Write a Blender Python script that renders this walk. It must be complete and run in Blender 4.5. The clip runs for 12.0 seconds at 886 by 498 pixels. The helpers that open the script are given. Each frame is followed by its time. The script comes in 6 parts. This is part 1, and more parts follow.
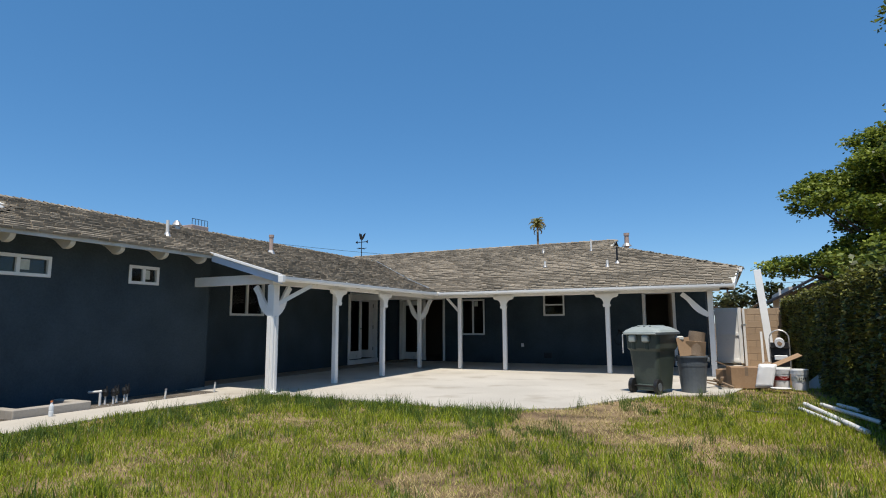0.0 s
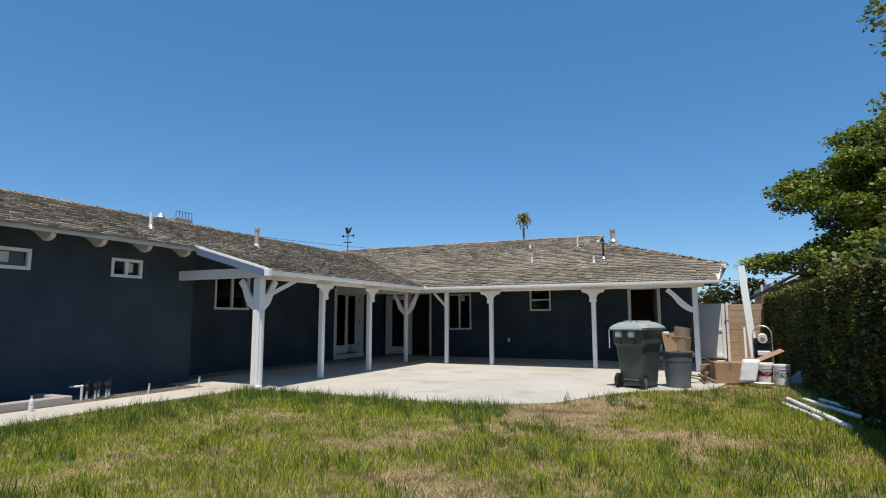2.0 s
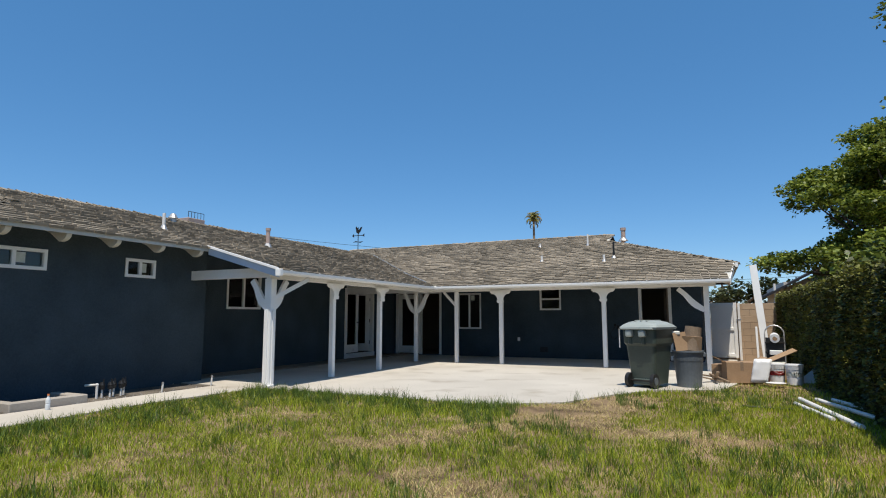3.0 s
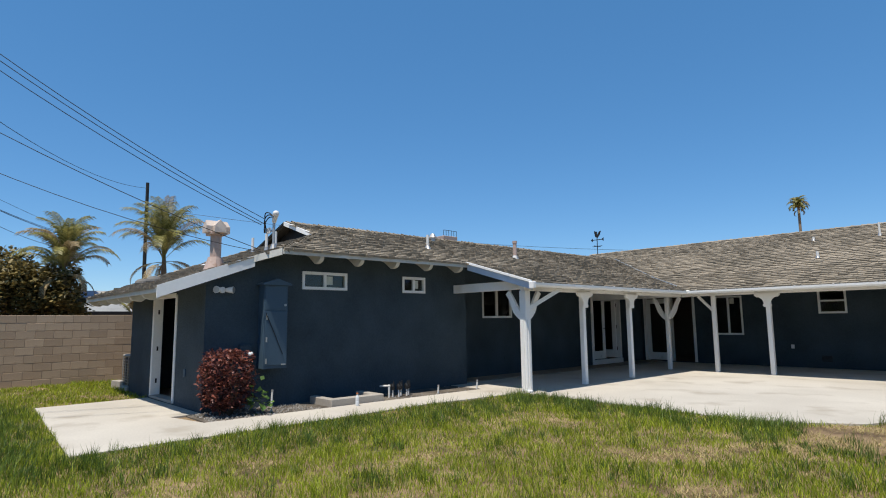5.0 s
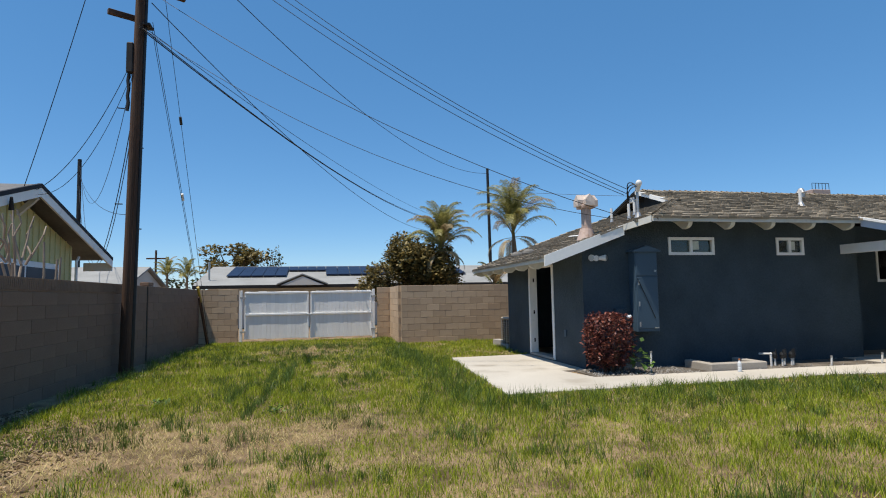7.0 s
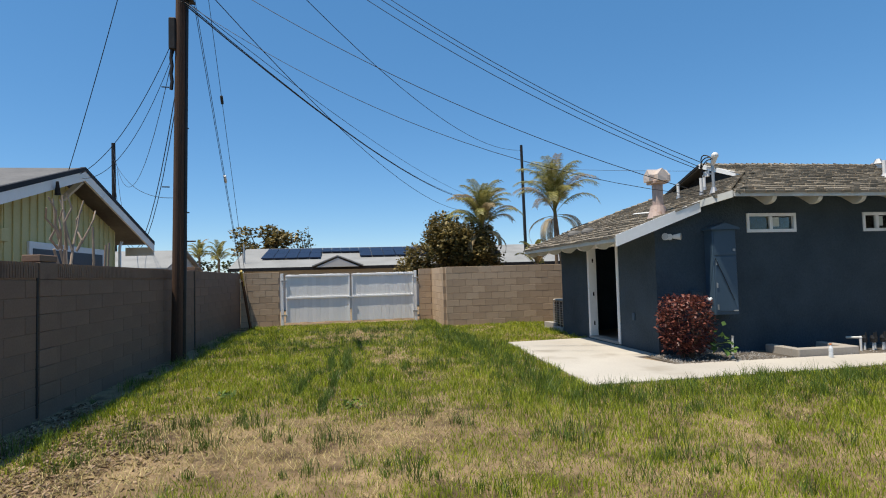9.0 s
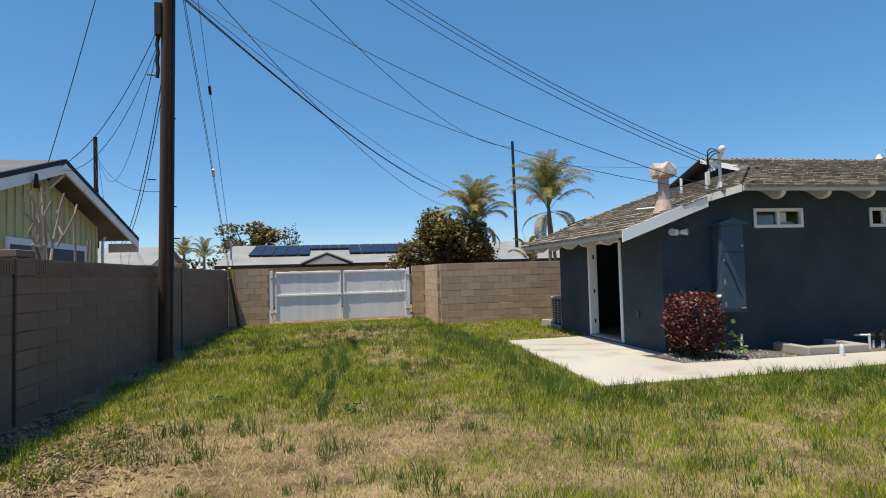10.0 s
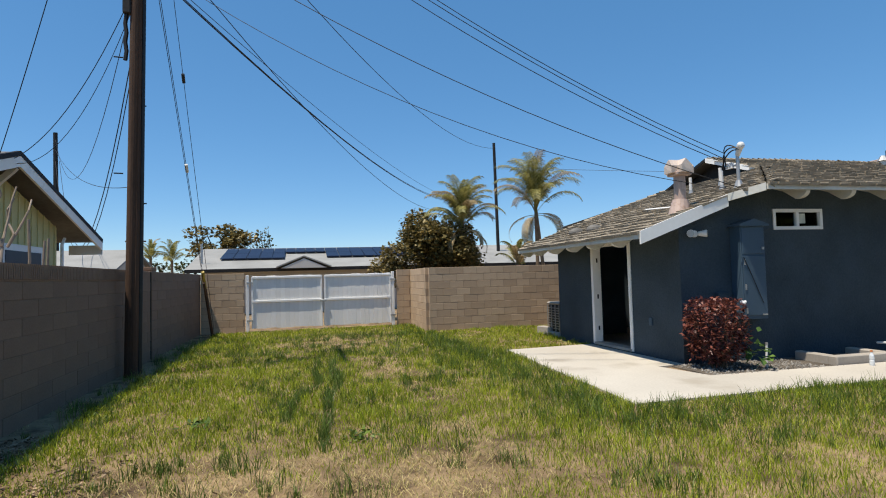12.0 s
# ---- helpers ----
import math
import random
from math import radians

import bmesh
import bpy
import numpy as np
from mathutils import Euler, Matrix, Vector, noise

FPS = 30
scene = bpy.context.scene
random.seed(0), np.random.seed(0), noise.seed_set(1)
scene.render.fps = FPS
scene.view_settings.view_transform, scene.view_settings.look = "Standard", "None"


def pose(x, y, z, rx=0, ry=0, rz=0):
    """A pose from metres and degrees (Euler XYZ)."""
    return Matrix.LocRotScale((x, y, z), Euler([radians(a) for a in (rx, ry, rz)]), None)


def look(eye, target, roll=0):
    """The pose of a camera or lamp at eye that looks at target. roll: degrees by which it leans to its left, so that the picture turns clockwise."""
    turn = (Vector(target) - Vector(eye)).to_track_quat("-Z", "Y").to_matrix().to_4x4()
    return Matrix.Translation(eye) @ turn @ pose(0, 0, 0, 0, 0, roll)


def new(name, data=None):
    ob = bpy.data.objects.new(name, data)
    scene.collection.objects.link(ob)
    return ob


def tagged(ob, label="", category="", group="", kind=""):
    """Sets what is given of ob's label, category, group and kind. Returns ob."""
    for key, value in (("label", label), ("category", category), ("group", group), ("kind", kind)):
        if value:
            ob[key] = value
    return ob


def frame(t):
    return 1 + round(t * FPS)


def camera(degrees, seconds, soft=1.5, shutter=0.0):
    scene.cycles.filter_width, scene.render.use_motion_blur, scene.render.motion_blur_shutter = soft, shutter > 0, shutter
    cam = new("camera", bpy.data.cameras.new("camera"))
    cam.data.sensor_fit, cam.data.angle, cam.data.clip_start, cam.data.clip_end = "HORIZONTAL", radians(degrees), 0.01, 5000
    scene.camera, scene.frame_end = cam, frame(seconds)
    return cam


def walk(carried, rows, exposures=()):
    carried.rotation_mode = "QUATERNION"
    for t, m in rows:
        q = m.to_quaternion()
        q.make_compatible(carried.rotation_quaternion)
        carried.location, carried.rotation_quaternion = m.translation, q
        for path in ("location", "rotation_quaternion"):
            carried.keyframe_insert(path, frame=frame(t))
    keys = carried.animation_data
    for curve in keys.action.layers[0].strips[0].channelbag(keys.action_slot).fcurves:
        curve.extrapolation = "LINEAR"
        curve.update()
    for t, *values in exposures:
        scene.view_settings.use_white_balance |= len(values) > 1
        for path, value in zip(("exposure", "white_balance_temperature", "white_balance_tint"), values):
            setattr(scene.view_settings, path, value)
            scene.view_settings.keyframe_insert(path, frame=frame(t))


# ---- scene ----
cam = camera(75.1, 12.0, 1.05)
PATH = [
    (0, (0.049, 0.616, 1.317), (-0.802, 2.407, 1.577), -0.3),
    (0.5, (0.042, 0.63, 1.315), (-0.777, 2.436, 1.575), -0.2),
    (1, (0.033, 0.631, 1.315), (-0.754, 2.452, 1.574), -0.1),
    (1.5, (-0.011, 0.632, 1.304), (-0.8, 2.452, 1.559), -0.1),
    (2, (-0.01, 0.633, 1.324), (-0.817, 2.447, 1.565), -0.1),
    (2.5, (0.018, 0.617, 1.331), (-0.808, 2.423, 1.569), -0.1),
    (4.5, (-0.014, 0.386, 1.408), (-1.176, 1.994, 1.661), -0.4),
    (5, (-0.007, 0.077, 1.478), (-1.48, 1.407, 1.729), -0.7),
    (5.5, (0.208, -0.284, 1.476), (-1.553, 0.625, 1.746), -0.8),
    (6, (0.242, -0.504, 1.468), (-1.645, 0.107, 1.723), -1.2),
    (6.5, (0.165, -0.804, 1.354), (-1.776, -0.353, 1.53), -1.1),
    (7, (0.026, -1.095, 1.4), (-1.926, -0.691, 1.565), -1.0),
    (7.5, (-0.059, -1.1, 1.466), (-2.014, -0.713, 1.635), -1.2),
    (9.5, (-0.884, -1.85, 1.491), (-2.856, -1.525, 1.57), -1.7),
    (10, (-1.082, -1.876, 1.481), (-3.045, -1.5, 1.566), -1.6),
    (10.5, (-1.356, -2.011, 1.499), (-3.297, -1.532, 1.575), -1.1),
    (11, (-1.64, -2.118, 1.457), (-3.57, -1.6, 1.53), -1.3),
    (11.5, (-1.972, -2.227, 1.476), (-3.909, -1.732, 1.54), -1.2),
    (12, (-2.023, -2.187, 1.496), (-3.964, -1.715, 1.593), -1.6),
]
walk(cam, [(t, look(eye, target, roll)) for t, eye, target, roll in PATH], exposures=[(0, 0.24, 6600, 10), (4, 0.27, 6600, 10), (7, 0.35, 6750, 10), (9.5, 0.39, 6900, 10), (12, 0.41, 6950, 10)])

# ---- light ----
world = bpy.data.worlds.new("sky")
scene.world = world
world.use_nodes = True
wn = world.node_tree
sky = wn.nodes.new("ShaderNodeTexSky")
sky.sky_type = "NISHITA"
sky.sun_disc = False
sky.sun_elevation = radians(70.5)
sky.sun_rotation = radians(160)
sky.altitude = 900
sky.air_density, sky.dust_density, sky.ozone_density = 0.9, 0.1, 4.0
wn.nodes["Background"].inputs["Strength"].default_value = 0.135
deep = wn.nodes.new("ShaderNodeHueSaturation")
deep.inputs["Hue"].default_value = 0.497
deep.inputs["Saturation"].default_value = 1.18
wn.links.new(sky.outputs["Color"], deep.inputs["Color"])
even = wn.nodes.new("ShaderNodeMix")
even.data_type = "RGBA"
even.inputs["Factor"].default_value = 0.42
even.inputs["B"].default_value = (0.44, 1.58, 3.40, 1)
wn.links.new(deep.outputs["Color"], even.inputs["A"])
wn.links.new(even.outputs["Result"], wn.nodes["Background"].inputs["Color"])
sun_data = bpy.data.lights.new("sun", "SUN")
sun_data.energy, sun_data.angle, sun_data.color = 4.3, radians(0.55), (1.0, 0.94, 0.84)
sun = new("sun", sun_data)
sun.matrix_world = look((2.5, -6.8, 20), (0, 0, 0))

# ---- materials ----
def lin(c):
    """Linear colour from 0-255 values."""
    return tuple(((v / 255 + 0.055) / 1.055) ** 2.4 if v > 10 else v / 255 / 12.92 for v in c)


def material(name, dark, light, rough=0.8, metal=0.0, big=0.6, fine=25.0, bump=0.15, depth=0.004, stain=None, stain_at=0.62, island=0.0, each=0.0, stretch=(1, 1, 1), gloss=0.4):
    """A surface with variation at two scales: broad patches and fine grain, with relief."""
    m = bpy.data.materials.new(name)
    m.use_nodes = True
    nt = m.node_tree
    n, l = nt.nodes, nt.links
    b = n["Principled BSDF"]
    b.inputs["Roughness"].default_value, b.inputs["Metallic"].default_value = rough, metal
    b.inputs["Specular IOR Level"].default_value = gloss
    co = n.new("ShaderNodeTexCoord")
    mp = n.new("ShaderNodeMapping")
    mp.inputs["Scale"].default_value = stretch
    l.new(co.outputs["Object"], mp.inputs["Vector"])
    a = n.new("ShaderNodeTexNoise")
    a.inputs["Scale"].default_value, a.inputs["Detail"].default_value = big, 6
    f = n.new("ShaderNodeTexNoise")
    f.inputs["Scale"].default_value, f.inputs["Detail"].default_value = fine, 4
    for q in (a, f):
        l.new(mp.outputs["Vector"], q.inputs["Vector"])
    mix = n.new("ShaderNodeMath")
    mix.operation = "MULTIPLY_ADD"
    l.new(f.outputs["Fac"], mix.inputs[0])
    mix.inputs[1].default_value = 0.45
    l.new(a.outputs["Fac"], mix.inputs[2])
    last = mix.outputs[0]
    if island or each:
        r = n.new("ShaderNodeNewGeometry" if island else "ShaderNodeObjectInfo")
        e = n.new("ShaderNodeMath")
        e.operation = "MULTIPLY_ADD"
        l.new(r.outputs["Random Per Island" if island else "Random"], e.inputs[0])
        e.inputs[1].default_value = island or each
        l.new(last, e.inputs[2])
        s = n.new("ShaderNodeMath")
        s.operation = "SUBTRACT"
        l.new(e.outputs[0], s.inputs[0])
        s.inputs[1].default_value = (island or each) / 2
        last = s.outputs[0]
    ramp = n.new("ShaderNodeValToRGB")
    ramp.color_ramp.elements[0].position, ramp.color_ramp.elements[1].position = 0.45, 1.0
    ramp.color_ramp.elements[0].color, ramp.color_ramp.elements[1].color = (*dark, 1), (*light, 1)
    l.new(last, ramp.inputs["Fac"])
    out = ramp.outputs["Color"]
    if stain:
        st = n.new("ShaderNodeTexNoise")
        st.inputs["Scale"].default_value, st.inputs["Detail"].default_value = big * 2.7, 8
        l.new(mp.outputs["Vector"], st.inputs["Vector"])
        sr = n.new("ShaderNodeValToRGB")
        sr.color_ramp.elements[0].position, sr.color_ramp.elements[1].position = stain_at - 0.08, stain_at + 0.1
        l.new(st.outputs["Fac"], sr.inputs["Fac"])
        mx = n.new("ShaderNodeMix")
        mx.data_type = "RGBA"
        l.new(sr.outputs["Color"], mx.inputs["Factor"])
        l.new(out, mx.inputs["A"])
        mx.inputs["B"].default_value = (*stain, 1)
        out = mx.outputs["Result"]
    l.new(out, b.inputs["Base Color"])
    if bump:
        bp = n.new("ShaderNodeBump")
        bp.inputs["Strength"].default_value, bp.inputs["Distance"].default_value = bump, depth
        l.new(f.outputs["Fac"], bp.inputs["Height"])
        l.new(bp.outputs["Normal"], b.inputs["Normal"])
    return m


def leafy(name, dark, light, rough=0.5, through_light=0.25):
    """Foliage: colour per leaf, some light passing through."""
    m = material(name, dark, light, rough, big=0.8, fine=6, bump=0, island=0.9)
    n, l = m.node_tree.nodes, m.node_tree.links
    b, o = n["Principled BSDF"], n["Material Output"]
    t = n.new("ShaderNodeBsdfTranslucent")
    src = b.inputs["Base Color"].links[0].from_socket
    l.new(src, t.inputs["Color"])
    x = n.new("ShaderNodeMixShader")
    x.inputs[0].default_value = through_light
    l.new(b.outputs[0], x.inputs[1])
    l.new(t.outputs[0], x.inputs[2])
    l.new(x.outputs[0], o.inputs["Surface"])
    return m


def plain_glass(name, tint=(0.02, 0.025, 0.03)):
    m = bpy.data.materials.new(name)
    m.use_nodes = True
    n, l = m.node_tree.nodes, m.node_tree.links
    g = n.new("ShaderNodeBsdfGlossy")
    g.inputs["Roughness"].default_value = 0.02
    t = n.new("ShaderNodeBsdfTransparent")
    t.inputs["Color"].default_value = (0.75, 0.8, 0.8, 1)
    f = n.new("ShaderNodeFresnel")
    f.inputs["IOR"].default_value = 1.45
    x = n.new("ShaderNodeMixShader")
    l.new(f.outputs[0], x.inputs[0])
    l.new(t.outputs[0], x.inputs[1])
    l.new(g.outputs[0], x.inputs[2])
    l.new(x.outputs[0], n["Material Output"].inputs["Surface"])
    return m


M_STUCCO = material("blue_stucco", (0.023, 0.038, 0.049), (0.053, 0.076, 0.094), 0.85, big=1.1, fine=32, bump=1.0, depth=0.016)
M_STUCCO_BOX = material("blue_painted_board", (0.040, 0.075, 0.110), (0.055, 0.095, 0.135), 0.6, big=1.5, fine=40, bump=0.1)
M_WHITE = material("white_paint", (0.78, 0.77, 0.74), (0.88, 0.87, 0.84), 0.5, big=1.2, fine=18, bump=0.08, stain=(0.55, 0.53, 0.48), stain_at=0.72)
M_VINYL = material("white_vinyl", (0.72, 0.72, 0.70), (0.82, 0.82, 0.81), 0.35, big=1.0, fine=12, bump=0.03)
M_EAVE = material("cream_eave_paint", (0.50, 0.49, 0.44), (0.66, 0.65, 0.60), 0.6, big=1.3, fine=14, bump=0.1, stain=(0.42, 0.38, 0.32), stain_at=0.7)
M_FASCIA_BLUE = material("pale_blue_flashing", (0.42, 0.50, 0.62), (0.55, 0.62, 0.72), 0.4, big=1, fine=10, bump=0.05)
M_SHINGLE = material("weathered_shingle", (0.165, 0.138, 0.100), (0.37, 0.312, 0.235), 0.9, big=0.7, fine=45, bump=0.5, depth=0.004, island=0.34)
M_SHINGLE_ONE = material("weathered_shingle_piece", (0.165, 0.138, 0.100), (0.37, 0.312, 0.235), 0.9, big=0.7, fine=45, bump=0.5, depth=0.004, each=0.34)
M_FELT = material("roofing_felt", (0.03, 0.028, 0.025), (0.06, 0.055, 0.05), 0.95)
M_CONCRETE = material("concrete", (0.40, 0.365, 0.31), (0.56, 0.52, 0.45), 0.85, big=0.45, fine=30, bump=0.2, depth=0.003, stain=(0.36, 0.32, 0.26), stain_at=0.63)
M_KERB = material("grey_concrete", (0.30, 0.27, 0.23), (0.42, 0.38, 0.33), 0.9, big=1.4, fine=30, bump=0.3)
M_BLOCK = material("tan_block", (0.36, 0.255, 0.165), (0.54, 0.40, 0.27), 0.9, big=1.0, fine=40, bump=0.5, depth=0.004, each=0.32, stain=(0.30, 0.20, 0.13), stain_at=0.64)
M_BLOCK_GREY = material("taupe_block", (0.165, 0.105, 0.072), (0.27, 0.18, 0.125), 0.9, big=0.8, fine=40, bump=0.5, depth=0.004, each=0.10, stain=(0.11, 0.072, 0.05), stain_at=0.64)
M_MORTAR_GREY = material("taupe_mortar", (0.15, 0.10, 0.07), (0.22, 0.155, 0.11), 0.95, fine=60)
M_MORTAR = material("mortar", (0.24, 0.175, 0.12), (0.34, 0.255, 0.18), 0.95, fine=60)
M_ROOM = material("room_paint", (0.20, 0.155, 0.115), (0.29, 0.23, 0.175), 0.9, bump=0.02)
M_GLASS = plain_glass("window_glass")
M_GALV = material("galvanised_steel", (0.36, 0.35, 0.34), (0.55, 0.54, 0.52), 0.45, 0.7, big=2, fine=20, bump=0.05)
M_VENT = material("rust_tinted_flue", (0.40, 0.29, 0.24), (0.55, 0.42, 0.36), 0.6, 0.15, big=3, fine=20, bump=0.1, stain=(0.32, 0.2, 0.14), stain_at=0.66)
M_PVC = material("white_pvc", (0.62, 0.61, 0.58), (0.76, 0.75, 0.72), 0.45, big=3, fine=15, bump=0.05)
M_BLACK = material("black_plastic", (0.008, 0.008, 0.009), (0.022, 0.022, 0.022), 0.45, big=4, fine=20, bump=0.05)
M_IRON = material("dark_iron", (0.015, 0.015, 0.015), (0.04, 0.036, 0.033), 0.6, 0.5, big=4, fine=20, bump=0.05)
M_POLE = material("creosote_pole", (0.018, 0.009, 0.006), (0.115, 0.060, 0.034), 0.85, big=1.0, fine=30, bump=0.7, depth=0.01, stretch=(6, 6, 0.35))
M_CABLE = material("black_cable", (0.008, 0.008, 0.009), (0.016, 0.016, 0.017), 0.6, bump=0)
M_GATE = material("whitewashed_board", (0.74, 0.73, 0.70), (0.87, 0.86, 0.83), 0.7, big=0.9, fine=12, bump=0.2, stretch=(1, 1, 0.25), each=0.3, stain=(0.55, 0.54, 0.51), stain_at=0.66)
M_SOIL = material("dry_soil", (0.13, 0.082, 0.042), (0.36, 0.255, 0.14), 0.95, big=0.9, fine=16, bump=1.0, depth=0.03, stain=(0.085, 0.052, 0.028), stain_at=0.57)
M_GRAVEL = material("grey_gravel", (0.10, 0.09, 0.08), (0.36, 0.34, 0.31), 0.95, big=3, fine=70, bump=1.0, depth=0.02, island=0.6)

# ---- mesh helpers ----
def mesh_of(name, bm, mat):
    me = bpy.data.meshes.new(name)
    bm.to_mesh(me)
    bm.free()
    for m in mat if isinstance(mat, (list, tuple)) else [mat]:
        me.materials.append(m)
    return me


def raw_mesh(name, verts, faces, mat):
    me = bpy.data.meshes.new(name)
    me.from_pydata([tuple(v) for v in verts], [], faces)
    for m in mat if isinstance(mat, (list, tuple)) else [mat]:
        me.materials.append(m)
    return me


def thing(name, at, label, category, group="", kind="", turn=0.0):
    """An Empty at the base of a thing."""
    ob = new(name)
    ob.empty_display_size = 0.1
    ob.matrix_basis = pose(*at, 0, 0, turn)
    return tagged(ob, label, category, group, kind)


def part(name, bm, mat, parent=None, label=""):
    """One mesh under a thing or part, in the thing's own coordinates."""
    me = mesh_of(name, bm, mat) if isinstance(bm, bmesh.types.BMesh) else bm
    ob = new(name, me)
    ob.parent = parent
    return tagged(ob, label)


def solid(name, bm, mat, label, category, group="", kind=""):
    """A thing or piece of the setting that is one mesh."""
    me = mesh_of(name, bm, mat) if isinstance(bm, bmesh.types.BMesh) else bm
    return tagged(new(name, me), label, category, group, kind)


def box(bm, x0, x1, y0, y1, z0, z1, bevel=0.0, m=None):
    r = bmesh.ops.create_cube(bm, size=1)["verts"]
    for v in r:
        v.co = Vector(((x0 + x1) / 2 + v.co.x * (x1 - x0), (y0 + y1) / 2 + v.co.y * (y1 - y0), (z0 + z1) / 2 + v.co.z * (z1 - z0)))
    if bevel:
        es = list({e for v in r for e in v.link_edges})
        nv = bmesh.ops.bevel(bm, geom=es, offset=bevel, segments=1, affect="EDGES")["verts"]
        r = list({v for v in nv})
    if m is not None:
        bmesh.ops.transform(bm, matrix=m, verts=[v for v in r if v.is_valid])
    return r


def boxed(x0, x1, y0, y1, z0, z1, bevel=0.0):
    bm = bmesh.new()
    box(bm, x0, x1, y0, y1, z0, z1, bevel)
    return bm


def tube(bm, a, b, r0, r1=None, seg=10, caps=True):
    """A round bar from a to b."""
    a, b = Vector(a), Vector(b)
    r1 = r0 if r1 is None else r1
    d = b - a
    m = Matrix.Translation((a + b) / 2) @ d.to_track_quat("Z", "Y").to_matrix().to_4x4()
    return bmesh.ops.create_cone(bm, cap_ends=caps, segments=seg, radius1=r0, radius2=r1, depth=d.length, matrix=m)["verts"]


def tubed(a, b, r0, r1=None, seg=10):
    bm = bmesh.new()
    tube(bm, a, b, r0, r1, seg)
    return bm


def slab(bm, pts, thick):
    """A prism under the polygon pts, thick along -z."""
    top = [bm.verts.new(p) for p in pts]
    low = [bm.verts.new((p[0], p[1], p[2] - thick)) for p in pts]
    bm.faces.new(top)
    bm.faces.new(low[::-1])
    for i in range(len(pts)):
        j = (i + 1) % len(pts)
        bm.faces.new((top[j], top[i], low[i], low[j]))
    bmesh.ops.recalc_face_normals(bm, faces=bm.faces)


def plate(bm, pts, axis, thick):
    """A prism on the polygon pts, thick along a vector."""
    ax = Vector(axis) * thick
    a = [bm.verts.new(p) for p in pts]
    b = [bm.verts.new(Vector(p) + ax) for p in pts]
    bm.faces.new(a)
    bm.faces.new(b[::-1])
    for i in range(len(pts)):
        j = (i + 1) % len(pts)
        bm.faces.new((a[j], a[i], b[i], b[j]))
    bmesh.ops.recalc_face_normals(bm, faces=bm.faces)


def pipe_along(name, pts, r, mat, parent=None, label="", smooth=True, seg=2):
    """A cable or bent pipe through points, as a mesh."""
    vs, fs = [], []
    k = 6
    pts = [Vector(p) for p in pts]
    for i, p in enumerate(pts):
        d = (pts[min(i + 1, len(pts) - 1)] - pts[max(i - 1, 0)]).normalized()
        u = d.cross(Vector((0, 0, 1)) if abs(d.z) < 0.95 else Vector((1, 0, 0))).normalized()
        w = d.cross(u)
        for j in range(k):
            t = 2 * math.pi * j / k
            vs.append(p + (u * math.cos(t) + w * math.sin(t)) * r)
    for i in range(len(pts) - 1):
        for j in range(k):
            a, b = i * k + j, i * k + (j + 1) % k
            fs.append((a, b, b + k, a + k))
    fs += [tuple(range(k))[::-1], tuple(range((len(pts) - 1) * k, len(pts) * k))]
    me = raw_mesh(name, vs, fs, mat)
    ob = new(name, me)
    ob.parent = parent
    return tagged(ob, label)


def wall(name, axis, face, back, lo, hi, z0, z1, holes, mat, label):
    """A straight wall with thickness and openings (a, b, z0, z1). axis: the axis that it runs along."""
    bm = bmesh.new()
    us = sorted({lo, hi, *[h[0] for h in holes], *[h[1] for h in holes]})
    for u0, u1 in zip(us, us[1:]):
        cuts = sorted((h[2], h[3]) for h in holes if h[0] < (u0 + u1) / 2 < h[1])
        z = z0
        for c0, c1 in cuts + [(z1, z1)]:
            if c0 - z > 0.001:
                if axis == "y":
                    box(bm, min(face, back), max(face, back), u0, u1, z, c0)
                else:
                    box(bm, u0, u1, min(face, back), max(face, back), z, c0)
            z = c1
    bmesh.ops.remove_doubles(bm, verts=bm.verts, dist=0.0005)
    bm.verts.index_update()
    seen = {}
    for f in list(bm.faces):
        seen.setdefault(tuple(sorted(v.index for v in f.verts)), []).append(f)
    for twins in seen.values():
        if len(twins) > 1:
            for f in twins:
                bm.faces.remove(f)
    return solid(name, bm, mat, label, "wall", kind="structure")

# ---- the house: walls ----
WX, RX, BY, DY = -10.14, -11.0, 19.8, 3.7          # window wall, patio side wall, patio back wall, door wall
wall("wall_east", "y", WX, WX - 0.15, 5.45, 9.95, -0.05, 2.96, [(5.54, 6.54, 2.15, 2.48), (8.0, 8.64, 2.14, 2.48)], M_STUCCO, "dark blue stucco house wall with two high windows")
wall("wall_patio_side", "y", RX, RX - 0.15, 9.95, BY, -0.05, 2.85, [(11.42, 12.6, 1.58, 2.45), (16.55, 18.35, 0.17, 2.33)], M_STUCCO, "dark blue stucco wall under the patio roof")
wall("wall_step", "x", 9.95, 9.80, RX - 0.15, WX - 0.15, -0.05, 2.96, [], M_STUCCO, "short dark blue stucco return wall")
wall("wall_patio_back", "x", BY, BY + 0.15, RX - 0.15, -0.3, -0.05, 2.85, [(-10.9, -9.0, 0.02, 2.27), (-8.34, -7.46, 0.96, 2.2), (-5.3, -4.6, 1.6, 2.32), (-2.09, -1.18, 0.03, 2.28)], M_STUCCO, "dark blue stucco back wall of the patio")
wall("wall_south", "x", DY, DY + 0.15, -14.7, WX - 0.15, -0.05, 2.33, [(-13.06, -11.58, 0.03, 2.06)], M_STUCCO, "dark blue stucco wall with a doorway")
wall("wall_west", "y", -14.7, -14.55, 3.85, 5.2, -0.05, 2.36, [], M_STUCCO, "dark blue stucco side wall")
wall("wall_south_far", "x", 5.2, 5.35, -16.0, -14.55, -0.05, 2.7, [], M_STUCCO, "dark blue stucco wall set back")
